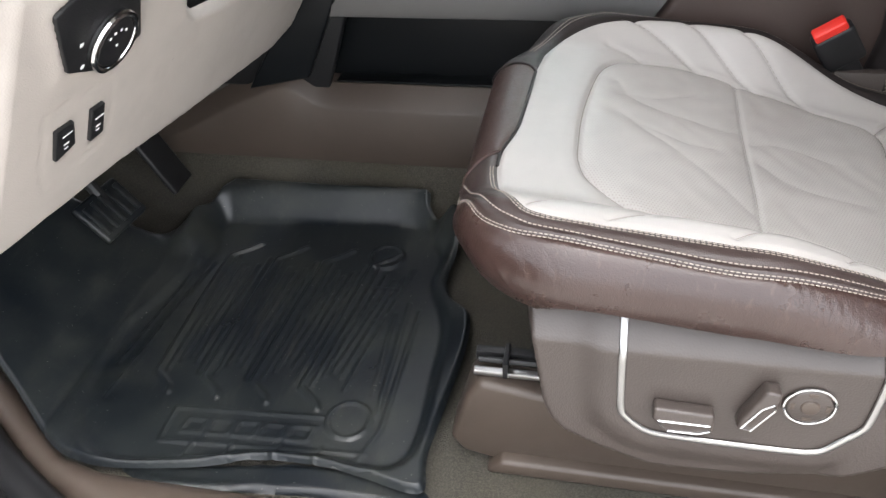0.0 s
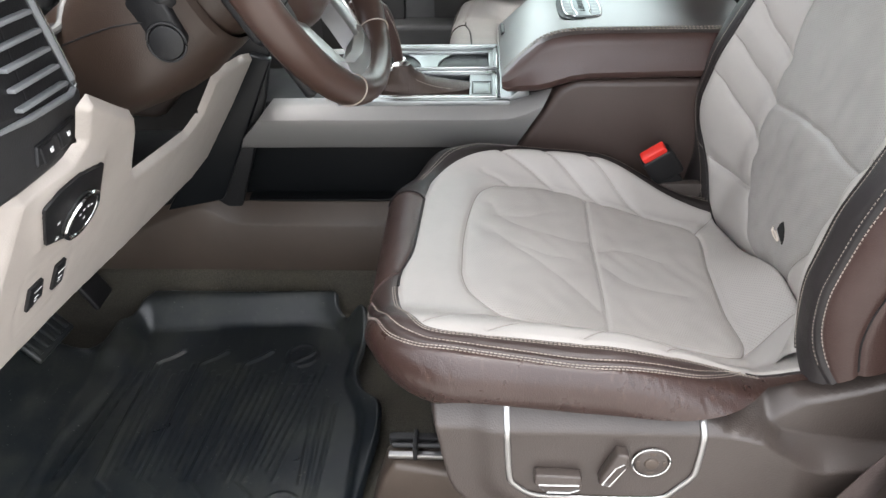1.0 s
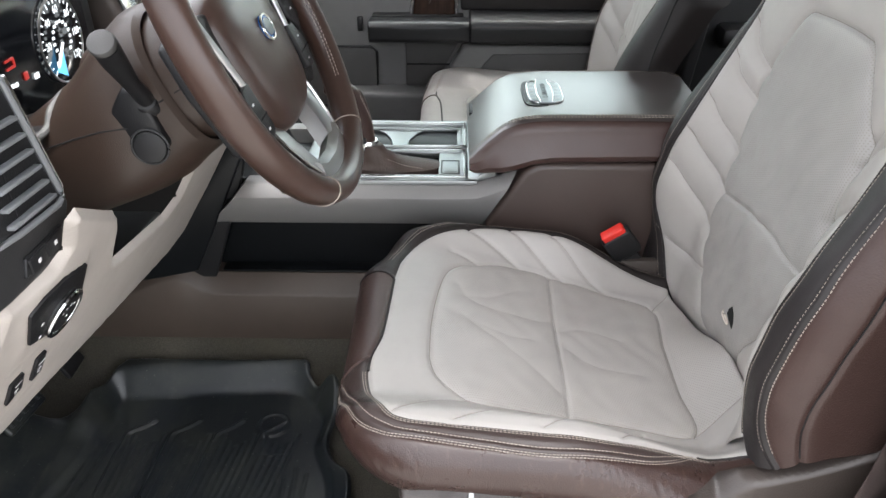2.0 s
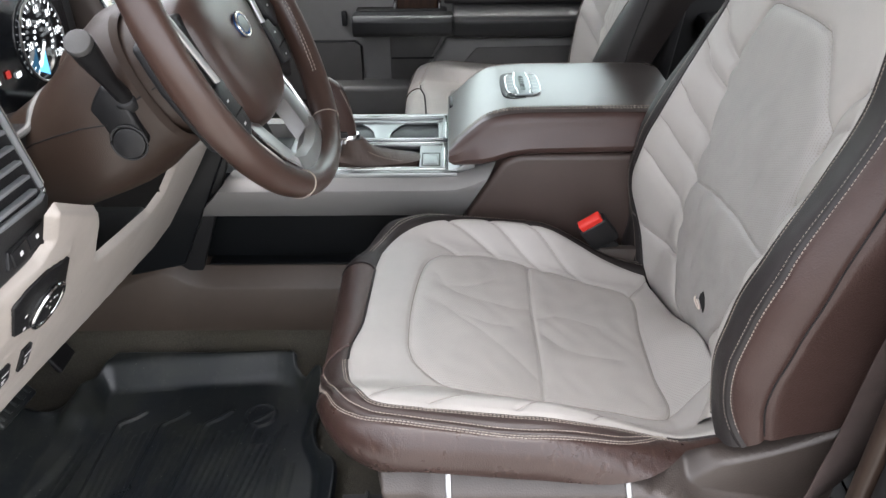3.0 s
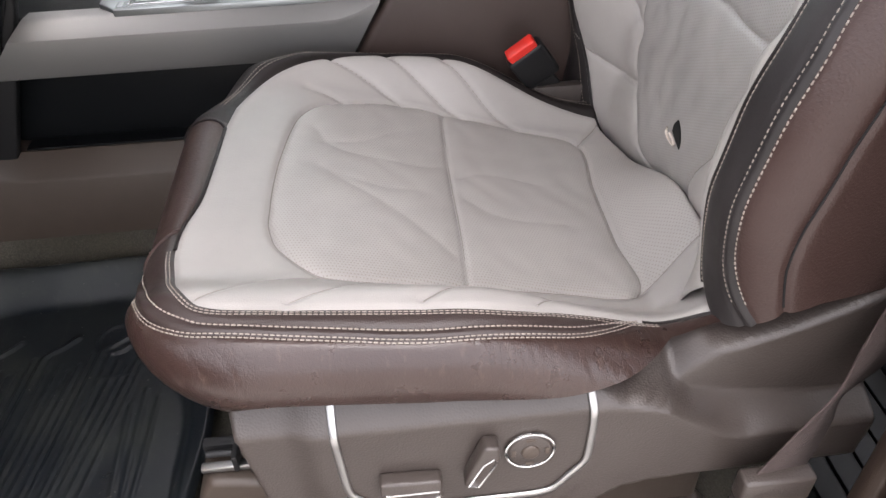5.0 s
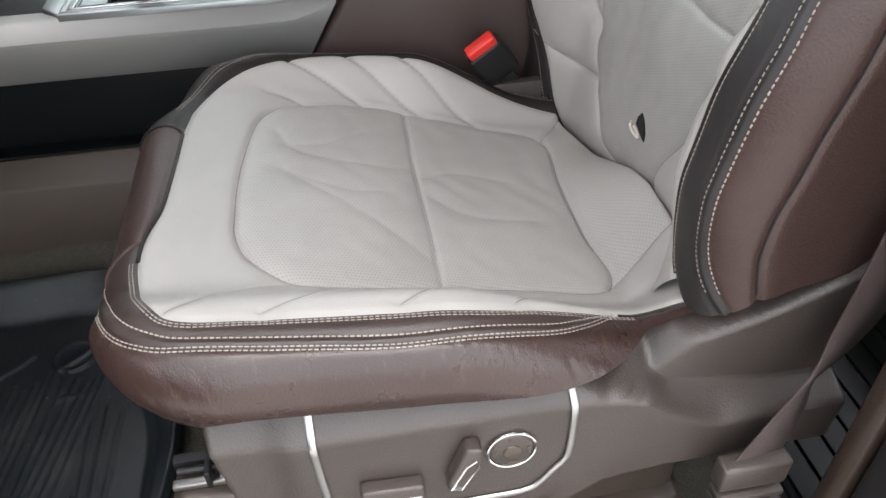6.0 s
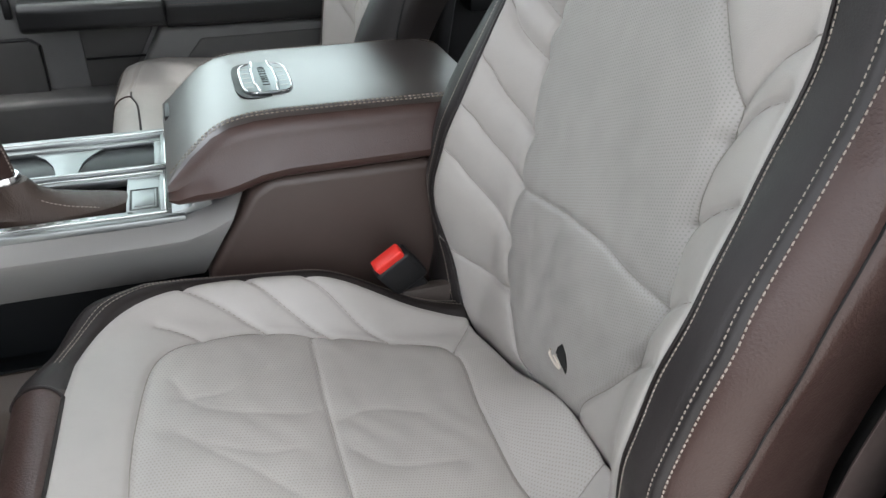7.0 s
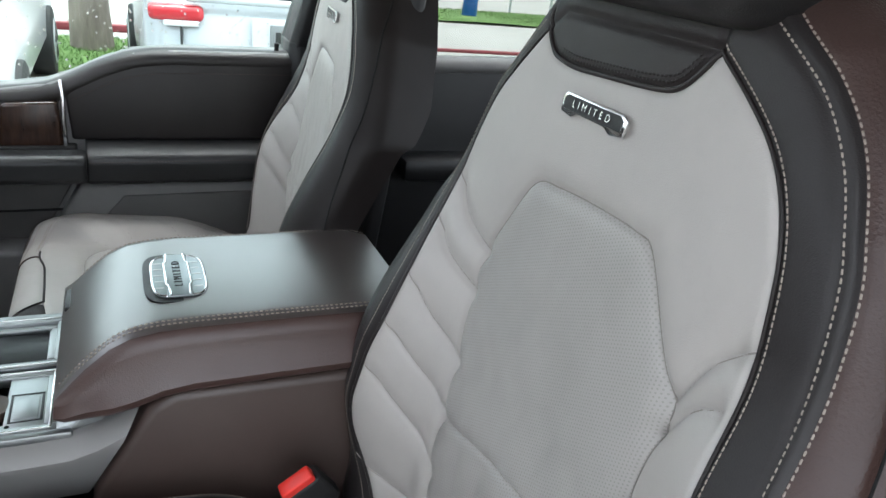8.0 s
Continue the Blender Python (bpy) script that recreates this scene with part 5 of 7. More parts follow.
def wing_height(x, z):
    """The rear wing: an upright face, a shelf that looks up, a sunk triangle and a sloping upper band."""
    shelf_low = np.interp(x, [0.575, 0.599, 0.620, 0.655, 0.674, 0.714, 0.76], [0.296, 0.291, 0.275, 0.247, 0.240, 0.244, 0.246])
    shelf_top = np.maximum(np.interp(x, [0.583, 0.605, 0.655, 0.713, 0.76], [0.286, 0.283, 0.273, 0.265, 0.260]), shelf_low + 0.005)
    ridge = np.maximum(np.interp(x, [0.590, 0.607, 0.640, 0.675, 0.70, 0.78], [0.289, 0.291, 0.316, 0.343, 0.363, 0.42]), shelf_top + 0.002)
    return 0.034 - 0.033 * np.clip((z - shelf_low) / (shelf_top - shelf_low), 0, 1) - 0.003 * np.clip((z - shelf_top) / (ridge - shelf_top), 0, 1) - np.clip(1.5 * (z - ridge), 0, 0.035)


def base_height(a):
    x, z = a.T
    left = -0.028 + 0.05 * np.clip((0.348 - z) / 0.052, 0, 1) + 0.008 * smooth(0.30 - z, 0, 0.16)
    left += 0.007 * smooth(inside(a, TRIM_FIELD), -0.046, -0.014) * (1 - smooth(x, 0.50, 0.53)) + 0.007 * smooth(x, 0.50, 0.53) - 0.002 * smooth(inside(a, TRIM_FIELD), -0.002, 0.002)
    wing = np.mean([wing_height(x + dx, z + dz) for dx, dz in ((-0.005, 0), (-0.0025, 0.001), (0, -0.001), (0.0025, 0.001), (0.005, 0))], axis=0)
    h = left + (wing - left) * smooth(x, 0.545, 0.595)
    edge = inside(a, BASE_OUTLINE)
    tuck = 0.030 - 0.028 * smooth(x, 0.56, 0.59) * (1 - smooth(x, 0.632, 0.652)) * smooth(z, 0.27, 0.29)      # shallow under the cushion's rear corner
    return h - tuck * (1 - smooth(edge, 0.0, 0.009)) ** 2


def base_at(x, y, h):
    return np.stack([x, BASE_Y - h, y], -1)


base_pad, base_data = sheet("side_cover", BASE_OUTLINE, base_height, base_at, 0.0032, TAUPE, seat_base, "taupe grained plastic side cover")
part("chrome_trim", sweep(base_pad.at(curve(TRIM_LINE, 140), 0.0012), 0.0038, 10, flat=0.6, up=(0, 1, 0)), SATIN, seat_base, "chrome trim line")
part("under_frame", rbox((0.55, 0.84, 0.19), (0.50, 0.50, 0.12), 0.02), BLACK, seat_base, "black steel seat frame")
part("inner_cover", rbox((0.62, 1.07, 0.22), (0.66, 0.02, 0.20), 0.008), TAUPE, seat_base)


def on_base(x, z, lift):
    """A frame on the side cover: x along the seat, y up, z out of it."""
    o = Vector(base_pad.at([(x, z)])[0])
    ex = (Vector(base_pad.at([(x + 0.01, z)])[0]) - o).normalized()
    ey = (Vector(base_pad.at([(x, z + 0.01)])[0]) - o).normalized()
    ez = ex.cross(ey).normalized()
    m = Matrix((ex, ez.cross(ex), ez)).transposed().to_4x4()
    m.translation = o + ez * lift
    return m


slide = part("slide_switch", prism([(-0.027, 0.017), (0.029, 0.014), (0.030, -0.010), (0.018, -0.018), (-0.014, -0.018), (-0.028, 0.0)], "z", 0.0, 0.016, 0.0035), TAUPE, seat_base, "taupe seat slide switch")
slide.matrix_world = on_base(0.3605, 0.2255, 0.0) @ Matrix.Diagonal((1, 0.88, 1, 1))
part("switch_frame", sweep([(-0.022, -0.001, 0.0155), (0.026, -0.001, 0.0155), (0.027, -0.009, 0.0155), (0.016, -0.015, 0.0155), (-0.012, -0.015, 0.0155)], 0.0016, 8, True), CHROME, slide, "chrome edge")
tilt = part("recline_switch", prism([(0.004, 0.040), (0.018, 0.038), (0.019, 0.018), (0.0, -0.030), (-0.014, -0.026), (-0.012, -0.012)], "z", 0.0, 0.017, 0.0035), TAUPE, seat_base, "taupe backrest tilt switch")
tilt.matrix_world = on_base(0.4235, 0.2465, 0.0) @ Matrix.Diagonal((1, 0.78, 1, 1))
part("switch_frame", sweep([(0.013, 0.021, 0.0165), (0.015, 0.012, 0.0165), (-0.001, -0.026, 0.0165), (-0.010, -0.023, 0.0165), (0.004, 0.012, 0.0165)], 0.0016, 8, True), CHROME, tilt, "chrome edge")
dial = part("lumbar_switch", disc((0, 0, 0), (0, 0, 1), 0.0215, 0.019, 0.004, 40, 0.001), TAUPE, seat_base, "round taupe lumbar switch")
dial.matrix_world = on_base(0.4715, 0.2515, 0.0)
part("dial_ring", sweep([(0.0222 * math.cos(a), 0.0222 * math.sin(a), 0.0025) for a in np.linspace(0, 2 * math.pi, 48, endpoint=False)], 0.0017, 8, True), CHROME, dial, "chrome ring")
part("dial_button", disc((0, 0, 0.003), (0, 0, 1), 0.009, 0.008, 0.003, 28, 0.001), BROWN_PLASTIC, dial)
for k in range(4):
    a = k * math.pi / 2
    part("dial_mark", rbox((0.0155 * math.cos(a), 0.0155 * math.sin(a), 0.0043), (0.004 if k % 2 == 0 else 0.008, 0.008 if k % 2 == 0 else 0.004, 0.0008), 0.0003), BROWN_PLASTIC, dial)

rail = thing("seat_rail", "steel seat rail in a brown plastic floor cover", "seat rail")
part("rail_cover", prism([(0.148, 0.142), (0.132, 0.115), (0.108, 0.028), (0.125, 0.004), (0.17, -0.008), (0.70, -0.008), (0.70, 0.12), (0.23, 0.126)], "y", 0.585, 0.645, 0.009, 4), BROWN_PLASTIC, rail, "brown plastic rail cover")
part("cover_flange", prism([(0.155, -0.012), (0.175, 0.014), (0.70, 0.014), (0.72, -0.012)], "y", 0.568, 0.60, 0.006), BROWN_PLASTIC, rail)
part("rail_bar", rbox((0.32, 0.600, 0.148), (0.36, 0.010, 0.008), 0.002), SATIN, rail, "bright steel rail")
part("rail_bar", rbox((0.32, 0.625, 0.152), (0.36, 0.012, 0.016), 0.002), BLACK, rail)
part("lead_screw", sweep([(0.145, 0.612, 0.155), (0.5, 0.612, 0.155)], 0.004, 10), BLACK, rail)
part("rail_stop", rbox((0.178, 0.612, 0.156), (0.006, 0.036, 0.024), 0.001), BLACK, rail)

rear_mat = thing("rear_floor_mat", "black ribbed rubber mat on the floor behind the seat", "floor mat")
# black tray colour instead of mat rubber stands in for shade behind the seat
part("mat_body", prism([(0.84, 0.515), (1.38, 0.515), (1.38, 1.03), (0.84, 1.03)], "z", -0.0115, -0.003, 0.004), TRAY, rear_mat)
for k in range(14):
    part("mat_rib", rbox((0.868 + 0.037 * k, 0.772, -0.0015), (0.033, 0.47, 0.007), 0.001, 1), TRAY, rear_mat)

belt = thing("seat_belt", "brown woven seat belt in a grey anchor clip", "seat belt")


def belt_cloth():
    s = Shader("webbing", (0.052, 0.035, 0.031), 0.75)
    s.where = s.coord.outputs["UV"]
    s.tint(s.ramp(s.noise(30, 4), 0.4, 0.8), (0.074, 0.053, 0.047))
    wv = s.n.new("ShaderNodeTexWave")
    wv.inputs["Scale"].default_value = 260
    s.l.new(s.where, wv.inputs["Vector"])
    s.bump(wv.outputs["Fac"], 0.0006, 0.7)
    return s.m


WEBBING = belt_cloth()


def ribbon(name, mids, sides, thick, mat, parent, label=""):
    """A strap along points, each with its own half-width vector."""
    mids, sides = curve(mids, 50), curve(sides, 50)
    t = np.gradient(mids, axis=0)
    nrm = np.cross(t, sides)
    nrm *= thick / 2 / np.linalg.norm(nrm, axis=1)[:, None]
    n = len(mids)
    V = np.vstack([mids - sides - nrm, mids + sides - nrm, mids + sides + nrm, mids - sides + nrm])
    F = [[i + k * n, i + 1 + k * n, i + 1 + ((k + 1) % 4) * n, i + ((k + 1) % 4) * n] for i in range(n - 1) for k in range(4)]
    v = np.r_[0, np.cumsum(np.linalg.norm(np.diff(mids, axis=0), axis=1))]
    uv = np.concatenate([np.stack([np.full(n, c), v], -1) for c in (0, 0.05, 0.05, 0)])
    return mesh_part(name, V, F, mat, parent, label, uv=uv)


ribbon("webbing", [(0.690, 0.474, 0.215), (0.703, 0.479, 0.240), (0.724, 0.489, 0.275), (0.741, 0.498, 0.304), (0.764, 0.508, 0.335), (0.782, 0.514, 0.38), (0.795, 0.517, 0.46), (0.802, 0.514, 0.55), (0.825, 0.500, 0.78), (0.87, 0.475, 1.08)],
       [(0.027, 0.003, 0.002), (0.025, 0.004, 0.003), (0.018, 0.006, -0.004), (0.008, 0.006, -0.011), (0.017, 0.004, -0.016), (0.023, 0.002, -0.014), (0.027, 0.0, -0.008), (0.028, 0.0, -0.006), (0.028, 0.0, -0.006), (0.027, 0.0, -0.004)], 0.0022, WEBBING, belt, "brown woven webbing")
clip = part("anchor_clip", rbox((0.693, 0.473, 0.213), (0.068, 0.020, 0.034), 0.004, 3), TAUPE, belt, "grey plastic anchor clip")
for k in range(5):
    part("clip_rib", rbox((0.693, 0.470, 0.186 - k * 0.013), (0.066, 0.022, 0.007), 0.002), TAUPE, belt)
part("clip_core", rbox((0.693, 0.476, 0.155), (0.060, 0.016, 0.10), 0.003), BLACK, belt)

buckle = thing("belt_buckle", "black seat-belt buckle with a red release button", "buckle")
bx = Vector((0.037, 0, 0.026)).normalized()
bz = Vector((-0.026, -0.012, 0.037)).normalized()
bmat = Matrix((bx, bz.cross(bx).normalized(), bz)).transposed().to_4x4()
bmat.translation = Vector((0.558, 1.052, 0.384))
part("buckle_body", rbox((0, 0.0, -0.034), (0.054, 0.026, 0.062), 0.006, 3, bmat), BLACK, buckle, "black buckle body")
part("release_button", rbox((0, -0.002, 0.002), (0.043, 0.019, 0.014), 0.003, 3, bmat), RED, buckle, "red release button")
part("buckle_stalk", rbox((0, 0.0, -0.13), (0.03, 0.012, 0.14), 0.004, 2, bmat), BLACK, buckle)

# ---- dashboard ----
dash = thing("dashboard", "beige, brown and black dashboard with a driver's knee panel", "dashboard")
KNEE = [(0.40, 0.388), (0.462, 0.391), (0.633, 0.381), (0.79, 0.361), (1.04, 0.336), (1.10, 0.35), (1.122, 0.45), (1.122, 0.532), (1.06, 0.552), (0.97, 0.568), (0.935, 0.565), (0.935, 0.51), (0.90, 0.495), (0.735, 0.521), (0.714, 0.535), (0.695, 0.57), (0.674, 0.612), (0.655, 0.637),
        (0.621, 0.656), (0.532, 0.708), (0.520, 0.700), (0.540, 0.658), (0.524, 0.650), (0.455, 0.648), (0.44, 0.650), (0.40, 0.675)]
LAMP_PANEL = [(0.480, 0.624), (0.507, 0.566), (0.562, 0.543), (0.609, 0.556), (0.586, 0.617), (0.535, 0.631), (0.505, 0.632)]
SWITCH_PANEL = [(0.496, 0.527), (0.592, 0.515), (0.602, 0.470), (0.596, 0.440), (0.513, 0.437), (0.503, 0.46)]


def knee_height(a):
    y, z = a.T
    h = -0.9 * np.clip(0.452 - y, 0, 1) - 6.0 * np.clip(0.452 - y, 0, 0.02) ** 2
    h += 0.004 * np.exp(-(np.clip(-inside(a, LAMP_PANEL), 0, 1) / 0.012) ** 2) - 0.0035 * smooth(inside(a, LAMP_PANEL), 0, 0.004)
    h -= 0.0018 * np.exp(-(line_distance(a, SWITCH_PANEL, True, 0.01) / 0.0016) ** 2)
    e = inside(a, KNEE)
    return h - 0.010 * (1 - smooth(e, 0, 0.009)) ** 2


def knee_at(y, z, h):
    return np.stack([-0.185 + 0.12 * (y - 0.56) + 0.6 * (z - 0.53) + h * 0.85, y, z - h * 0.5], -1)


knee_pad, _ = sheet("knee_panel", KNEE, knee_height, knee_at, 0.004, BEIGE, dash, "beige grained knee panel")


def on_knee(y, z, lift):
    """A frame on the knee panel: x across, y up, z out of it."""
    e = [Vector(p) for p in knee_at(np.array([y, y + 0.01, y]), np.array([z, z, z + 0.01]), np.zeros(3))]
    ex, ey = (e[1] - e[0]).normalized(), (e[2] - e[0]).normalized()
    ez = ex.cross(ey).normalized()
    m = Matrix((ex, ez.cross(ex), ez)).transposed().to_4x4()
    m.translation = e[0] + ez * lift
    return m


def knee_outline(points, y0, z0):
    """Points of the panel's drawing as points of the frame at (y0, z0)."""
    inv = on_knee(y0, z0, 0).inverted()
    return [tuple((inv @ Vector(knee_at(np.array([y]), np.array([z]), np.zeros(1))[0]))[:2]) for y, z in points]


lamp = part("lamp_switch_plate", prism(knee_outline(LAMP_PANEL, 0.57, 0.575), "z", -0.004, 0.003, 0.0015), BLACK, dash, "black headlamp switch plate")
lamp.matrix_world = on_knee(0.57, 0.575, 0.004)
KX = -0.013                        # the knob sits off the plate's middle
knob = part("lamp_knob", disc((KX, 0, 0.0), (0, 0, 1), 0.030, 0.028, 0.008, 48, 0.002), BLACK, lamp, "round black headlamp knob")
part("knob_ring", sweep([(KX + 0.0275 * math.cos(a), 0.0275 * math.sin(a), 0.0078) for a in np.linspace(0, 2 * math.pi, 56, endpoint=False)], 0.0032, 8, True), CHROME, lamp, "chrome ring")
part("knob_face", disc((KX, 0, 0.006), (0, 0, 1), 0.0245, 0.023, 0.004, 44, 0.001), BLACK, lamp)
for k, (mx, my) in enumerate(((-0.011, 0.010), (-0.005, 0.013), (0.003, 0.013), (0.010, 0.010), (0.0, -0.002))):
    part("knob_mark", rbox((KX + mx, my, 0.0103), (0.0026, 0.0026, 0.0006), 0.0002), WHITE, lamp)
for my, dx in ((0.014, -0.052), (-0.012, -0.047)):
    part("plate_mark", rbox((dx, my, 0.0034), (0.0042, 0.0036, 0.0006), 0.0002), WHITE, lamp)
for pts, yc, zc in (([(0.510, 0.505), (0.534, 0.504), (0.543, 0.475), (0.517, 0.469)], 0.526, 0.488), ([(0.560, 0.500), (0.579, 0.499), (0.587, 0.462), (0.567, 0.461)], 0.573, 0.48)):
    sw = part("rocker_switch", prism(knee_outline(pts, yc, zc), "z", -0.004, 0.004, 0.0015), BLACK, dash, "black rocker switch")
    sw.matrix_world = on_knee(yc, zc, 0)
    for my, w in ((0.008, 0.013), (-0.004, 0.007), (-0.010, 0.005)):
        part("switch_mark", rbox((0.001, my, 0.0042), (w, 0.0018, 0.0006), 0.0002), WHITE, sw)
    part("switch_recess", rbox((0.004, -0.028, -0.002), (0.026, 0.012, 0.004), 0.0015), BEIGE, sw)

# pocket under the column
part("pocket_floor", prism([(0.70, 0.50), (0.95, 0.478), (0.95, 0.46), (0.70, 0.48)], "x", -0.36, -0.196, 0.004), TRAY, dash, "black pocket under the column")
part("pocket_back", rbox((-0.36, 0.83, 0.56), (0.02, 0.32, 0.22), 0.004), BLACK, dash)
# panel taken near black, its colour standing in for shade under the dash
part("knee_return", prism([(-0.34, 0.225), (-0.225, 0.25), (-0.090, 0.525), (-0.125, 0.535)], "y", 1.118, 1.138, 0.004), TRAY, dash, "dark panel beside the console, blackened for shade")
# added black sheet that stands in for the dark gap behind the panel
part("dash_cheek", prism([(-0.50, 0.22), (-0.20, 0.22), (-0.115, 0.45), (-0.09, 0.56), (-0.50, 0.56)], "y", 1.142, 1.160, 0.004), BLACK, dash)
part("lower_void", rbox((-0.62, 0.80, 0.52), (0.50, 0.72, 0.22), 0.02), BLACK, dash)

# the brown panel round the steering column, swelling towards the driver
COLUMN = Vector((0.905, 0, 0.425)).normalized()
COL_UP = Vector((-0.425, 0, 0.905)).normalized()


def ring_about(s, ry, rz, drop, squash=2.6, n=48):
    c = HUB + COLUMN * s + COL_UP * drop
    out = []
    for a in np.linspace(0, 2 * math.pi, n, endpoint=False):
        cy, cz = math.cos(a), math.sin(a)
        out.append(c + Vector((0, 1, 0)) * ry * math.copysign(abs(cy) ** (2 / squash), cy) + COL_UP * rz * math.copysign(abs(cz) ** (2 / squash), cz))
    return out


HUB = Vector((0.042, 0.805, 0.812))
PANEL_RINGS = [(-0.31, 0.110, 0.072, -0.040), (-0.26, 0.112, 0.078, -0.038), (-0.225, 0.113, 0.085, -0.034), (-0.195, 0.111, 0.092, -0.028), (-0.165, 0.104, 0.097, -0.020), (-0.14, 0.097, 0.097, -0.012), (-0.112, 0.096, 0.092, -0.01), (-0.105, 0.090, 0.086, -0.01), (-0.118, 0.083, 0.079, -0.01)]
part("column_panel", loft([ring_about(*r) for r in PANEL_RINGS]), COLUMN_BROWN, dash, "brown panel swelling round the steering column")

# outer air vent, standing proud of the knee panel
VX = -0.125
vent = part("vent_body", prism([(0.36, 0.668), (0.45, 0.655), (0.548, 0.647), (0.560, 0.655), (0.590, 0.69), (0.578, 0.745), (0.556, 0.83), (0.52, 0.87), (0.36, 0.88)], "x", -0.30, VX, 0.008, 4), VENT_GREY, dash, "dark grey vent surround")
part("vent_well", prism([(0.45, 0.722), (0.49, 0.712), (0.560, 0.705), (0.566, 0.712), (0.543, 0.79), (0.53, 0.83), (0.45, 0.84)], "x", VX - 0.03, VX + 0.0008, 0.0), BLACK, vent, "dark vent opening")
V_EDGE = [(0.440, 0.716), (0.489, 0.708), (0.562, 0.700), (0.569, 0.703), (0.571, 0.711), (0.547, 0.792), (0.532, 0.84), (0.44, 0.85)]
part("vent_frame", sweep([(VX + 0.003, y, z) for y, z in V_EDGE], 0.0034, 8, True), SLAT, vent, "silver vent frame")
part("frame_line", sweep([(VX + 0.002, y + 0.008, z) for y, z in V_EDGE[2:7]], 0.0016, 8), CHROME, vent)
for k in range(6):
    z = 0.716 + 0.0175 * k
    part("vent_slat", rbox((VX + 0.002, (0.475 + 0.556 - 0.005 * k) / 2, z), (0.012, 0.080 - 0.004 * k, 0.0042), 0.0014, 2, Matrix.Translation((0, 0, 0)) @ Matrix.Rotation(-0.08, 4, "X") @ Matrix.Translation((0, z * -0.08, 0.04))), SLAT, vent, "silver-edged slat")
part("vent_divider", rbox((VX - 0.004, 0.497, 0.77), (0.010, 0.004, 0.12), 0.001), BLACK, vent)
bank = part("button_bank", prism([(0.478, 0.666), (0.548, 0.660), (0.558, 0.680), (0.486, 0.683)], "x", VX - 0.004, VX + 0.003, 0.0015), BLACK, vent, "black twin-button bank")
for yy in (0.502, 0.535):
    part("bank_button", rbox((VX + 0.003, yy, 0.6722), (0.004, 0.029, 0.016), 0.001), BLACK, bank)
    part("button_mark", rbox((VX + 0.0052, yy, 0.6722), (0.001, 0.005, 0.0042), 0.0003), WHITE, bank)
part("binnacle_edge", sweep([tuple(p) for p in curve([(-0.20, 0.93, 0.745), (-0.20, 0.861, 0.740), (-0.2, 0.772, 0.741), (-0.2, 0.734, 0.734), (-0.2, 0.712, 0.717), (-0.2, 0.67, 0.718), (-0.2, 0.60, 0.72)], 30)], 0.0045, 8), GREY_TRIM, dash, "grey edge of the instrument hood")
part("binnacle_floor", prism([(-0.31, 0.69), (-0.203, 0.72), (-0.203, 0.66), (-0.31, 0.64)], "y", 0.585, 0.80, 0.004), BLACK, dash)

# instruments and the upper dash
part("dash_top", prism([(-0.26, 0.90), (-0.33, 0.95), (-0.95, 0.93), (-0.95, 0.70), (-0.36, 0.70), (-0.34, 0.84)], "y", 0.38, 2.06, 0.02), BLACK, dash, "black grained dash top")
cluster = part("instrument_cluster", rbox((-0.30, 0.85, 0.765), (0.03, 0.44, 0.19), 0.008), BLACK, dash, "black instrument cluster")
DIAL = Vector((-0.283, 0.950, 0.754))
part("cluster_face", rbox((-0.286, 0.84, 0.760), (0.004, 0.40, 0.17), 0.001), SCREEN, cluster)
part("dial_ring", sweep([DIAL + Vector((0.003, 0.059 * math.cos(a), 0.059 * math.sin(a))) for a in np.linspace(0, 2 * math.pi, 60, endpoint=False)], 0.0018, 6, True), SATIN, cluster, "dial ring")
for k, num in enumerate(("0", "20", "40", "60", "80", "100", "120")):
    a = radians(225 - 45 * k)
    tx = bpy.data.curves.new("dial_number", "FONT")
    tx.body, tx.size, tx.align_x, tx.align_y, tx.extrude = num, 0.0145, "CENTER", "CENTER", 0.0002
    tx.materials.append(GLOW)
    nob = new("dial_number", tx)
    nob.parent = cluster
    nob.matrix_world = Matrix.Translation(DIAL + Vector((0.004, 0.041 * math.cos(a), 0.041 * math.sin(a)))) @ pose(0, 0, 0, 90, 0, 90)
for k in range(25):
    a = radians(225 - 270 / 24 * k)
    part("dial_tick", rbox((0, 0, 0), (0.001, 0.008 if k % 2 == 0 else 0.004, 0.0018), 0.0002, 1, Matrix.Translation(DIAL + Vector((0.0035, 0.053 * math.cos(a), 0.053 * math.sin(a)))) @ Matrix.Rotation(a, 4, "X")), GLOW, cluster)
part("needle", sweep([DIAL + Vector((0.005, -0.004, -0.004)), DIAL + Vector((0.005, -0.030, -0.030))], 0.0022, 6), GLOW, cluster, "lit needle")
part("needle_glow", prism([(DIAL.y - 0.006, DIAL.z - 0.006), (DIAL.y - 0.036, DIAL.z - 0.036), (DIAL.y - 0.010, DIAL.z - 0.050)], "x", -0.2795, -0.2790), BLUE_GLOW, cluster, "blue-lit field")
for k in range(14):
    a = radians(225 - 270 / 13 * k)
    part("inner_mark", rbox((0, 0, 0), (0.001, 0.006, 0.004), 0.0002, 1, Matrix.Translation(DIAL + Vector((0.0035, 0.024 * math.cos(a), 0.024 * math.sin(a))))), GLOW, cluster)
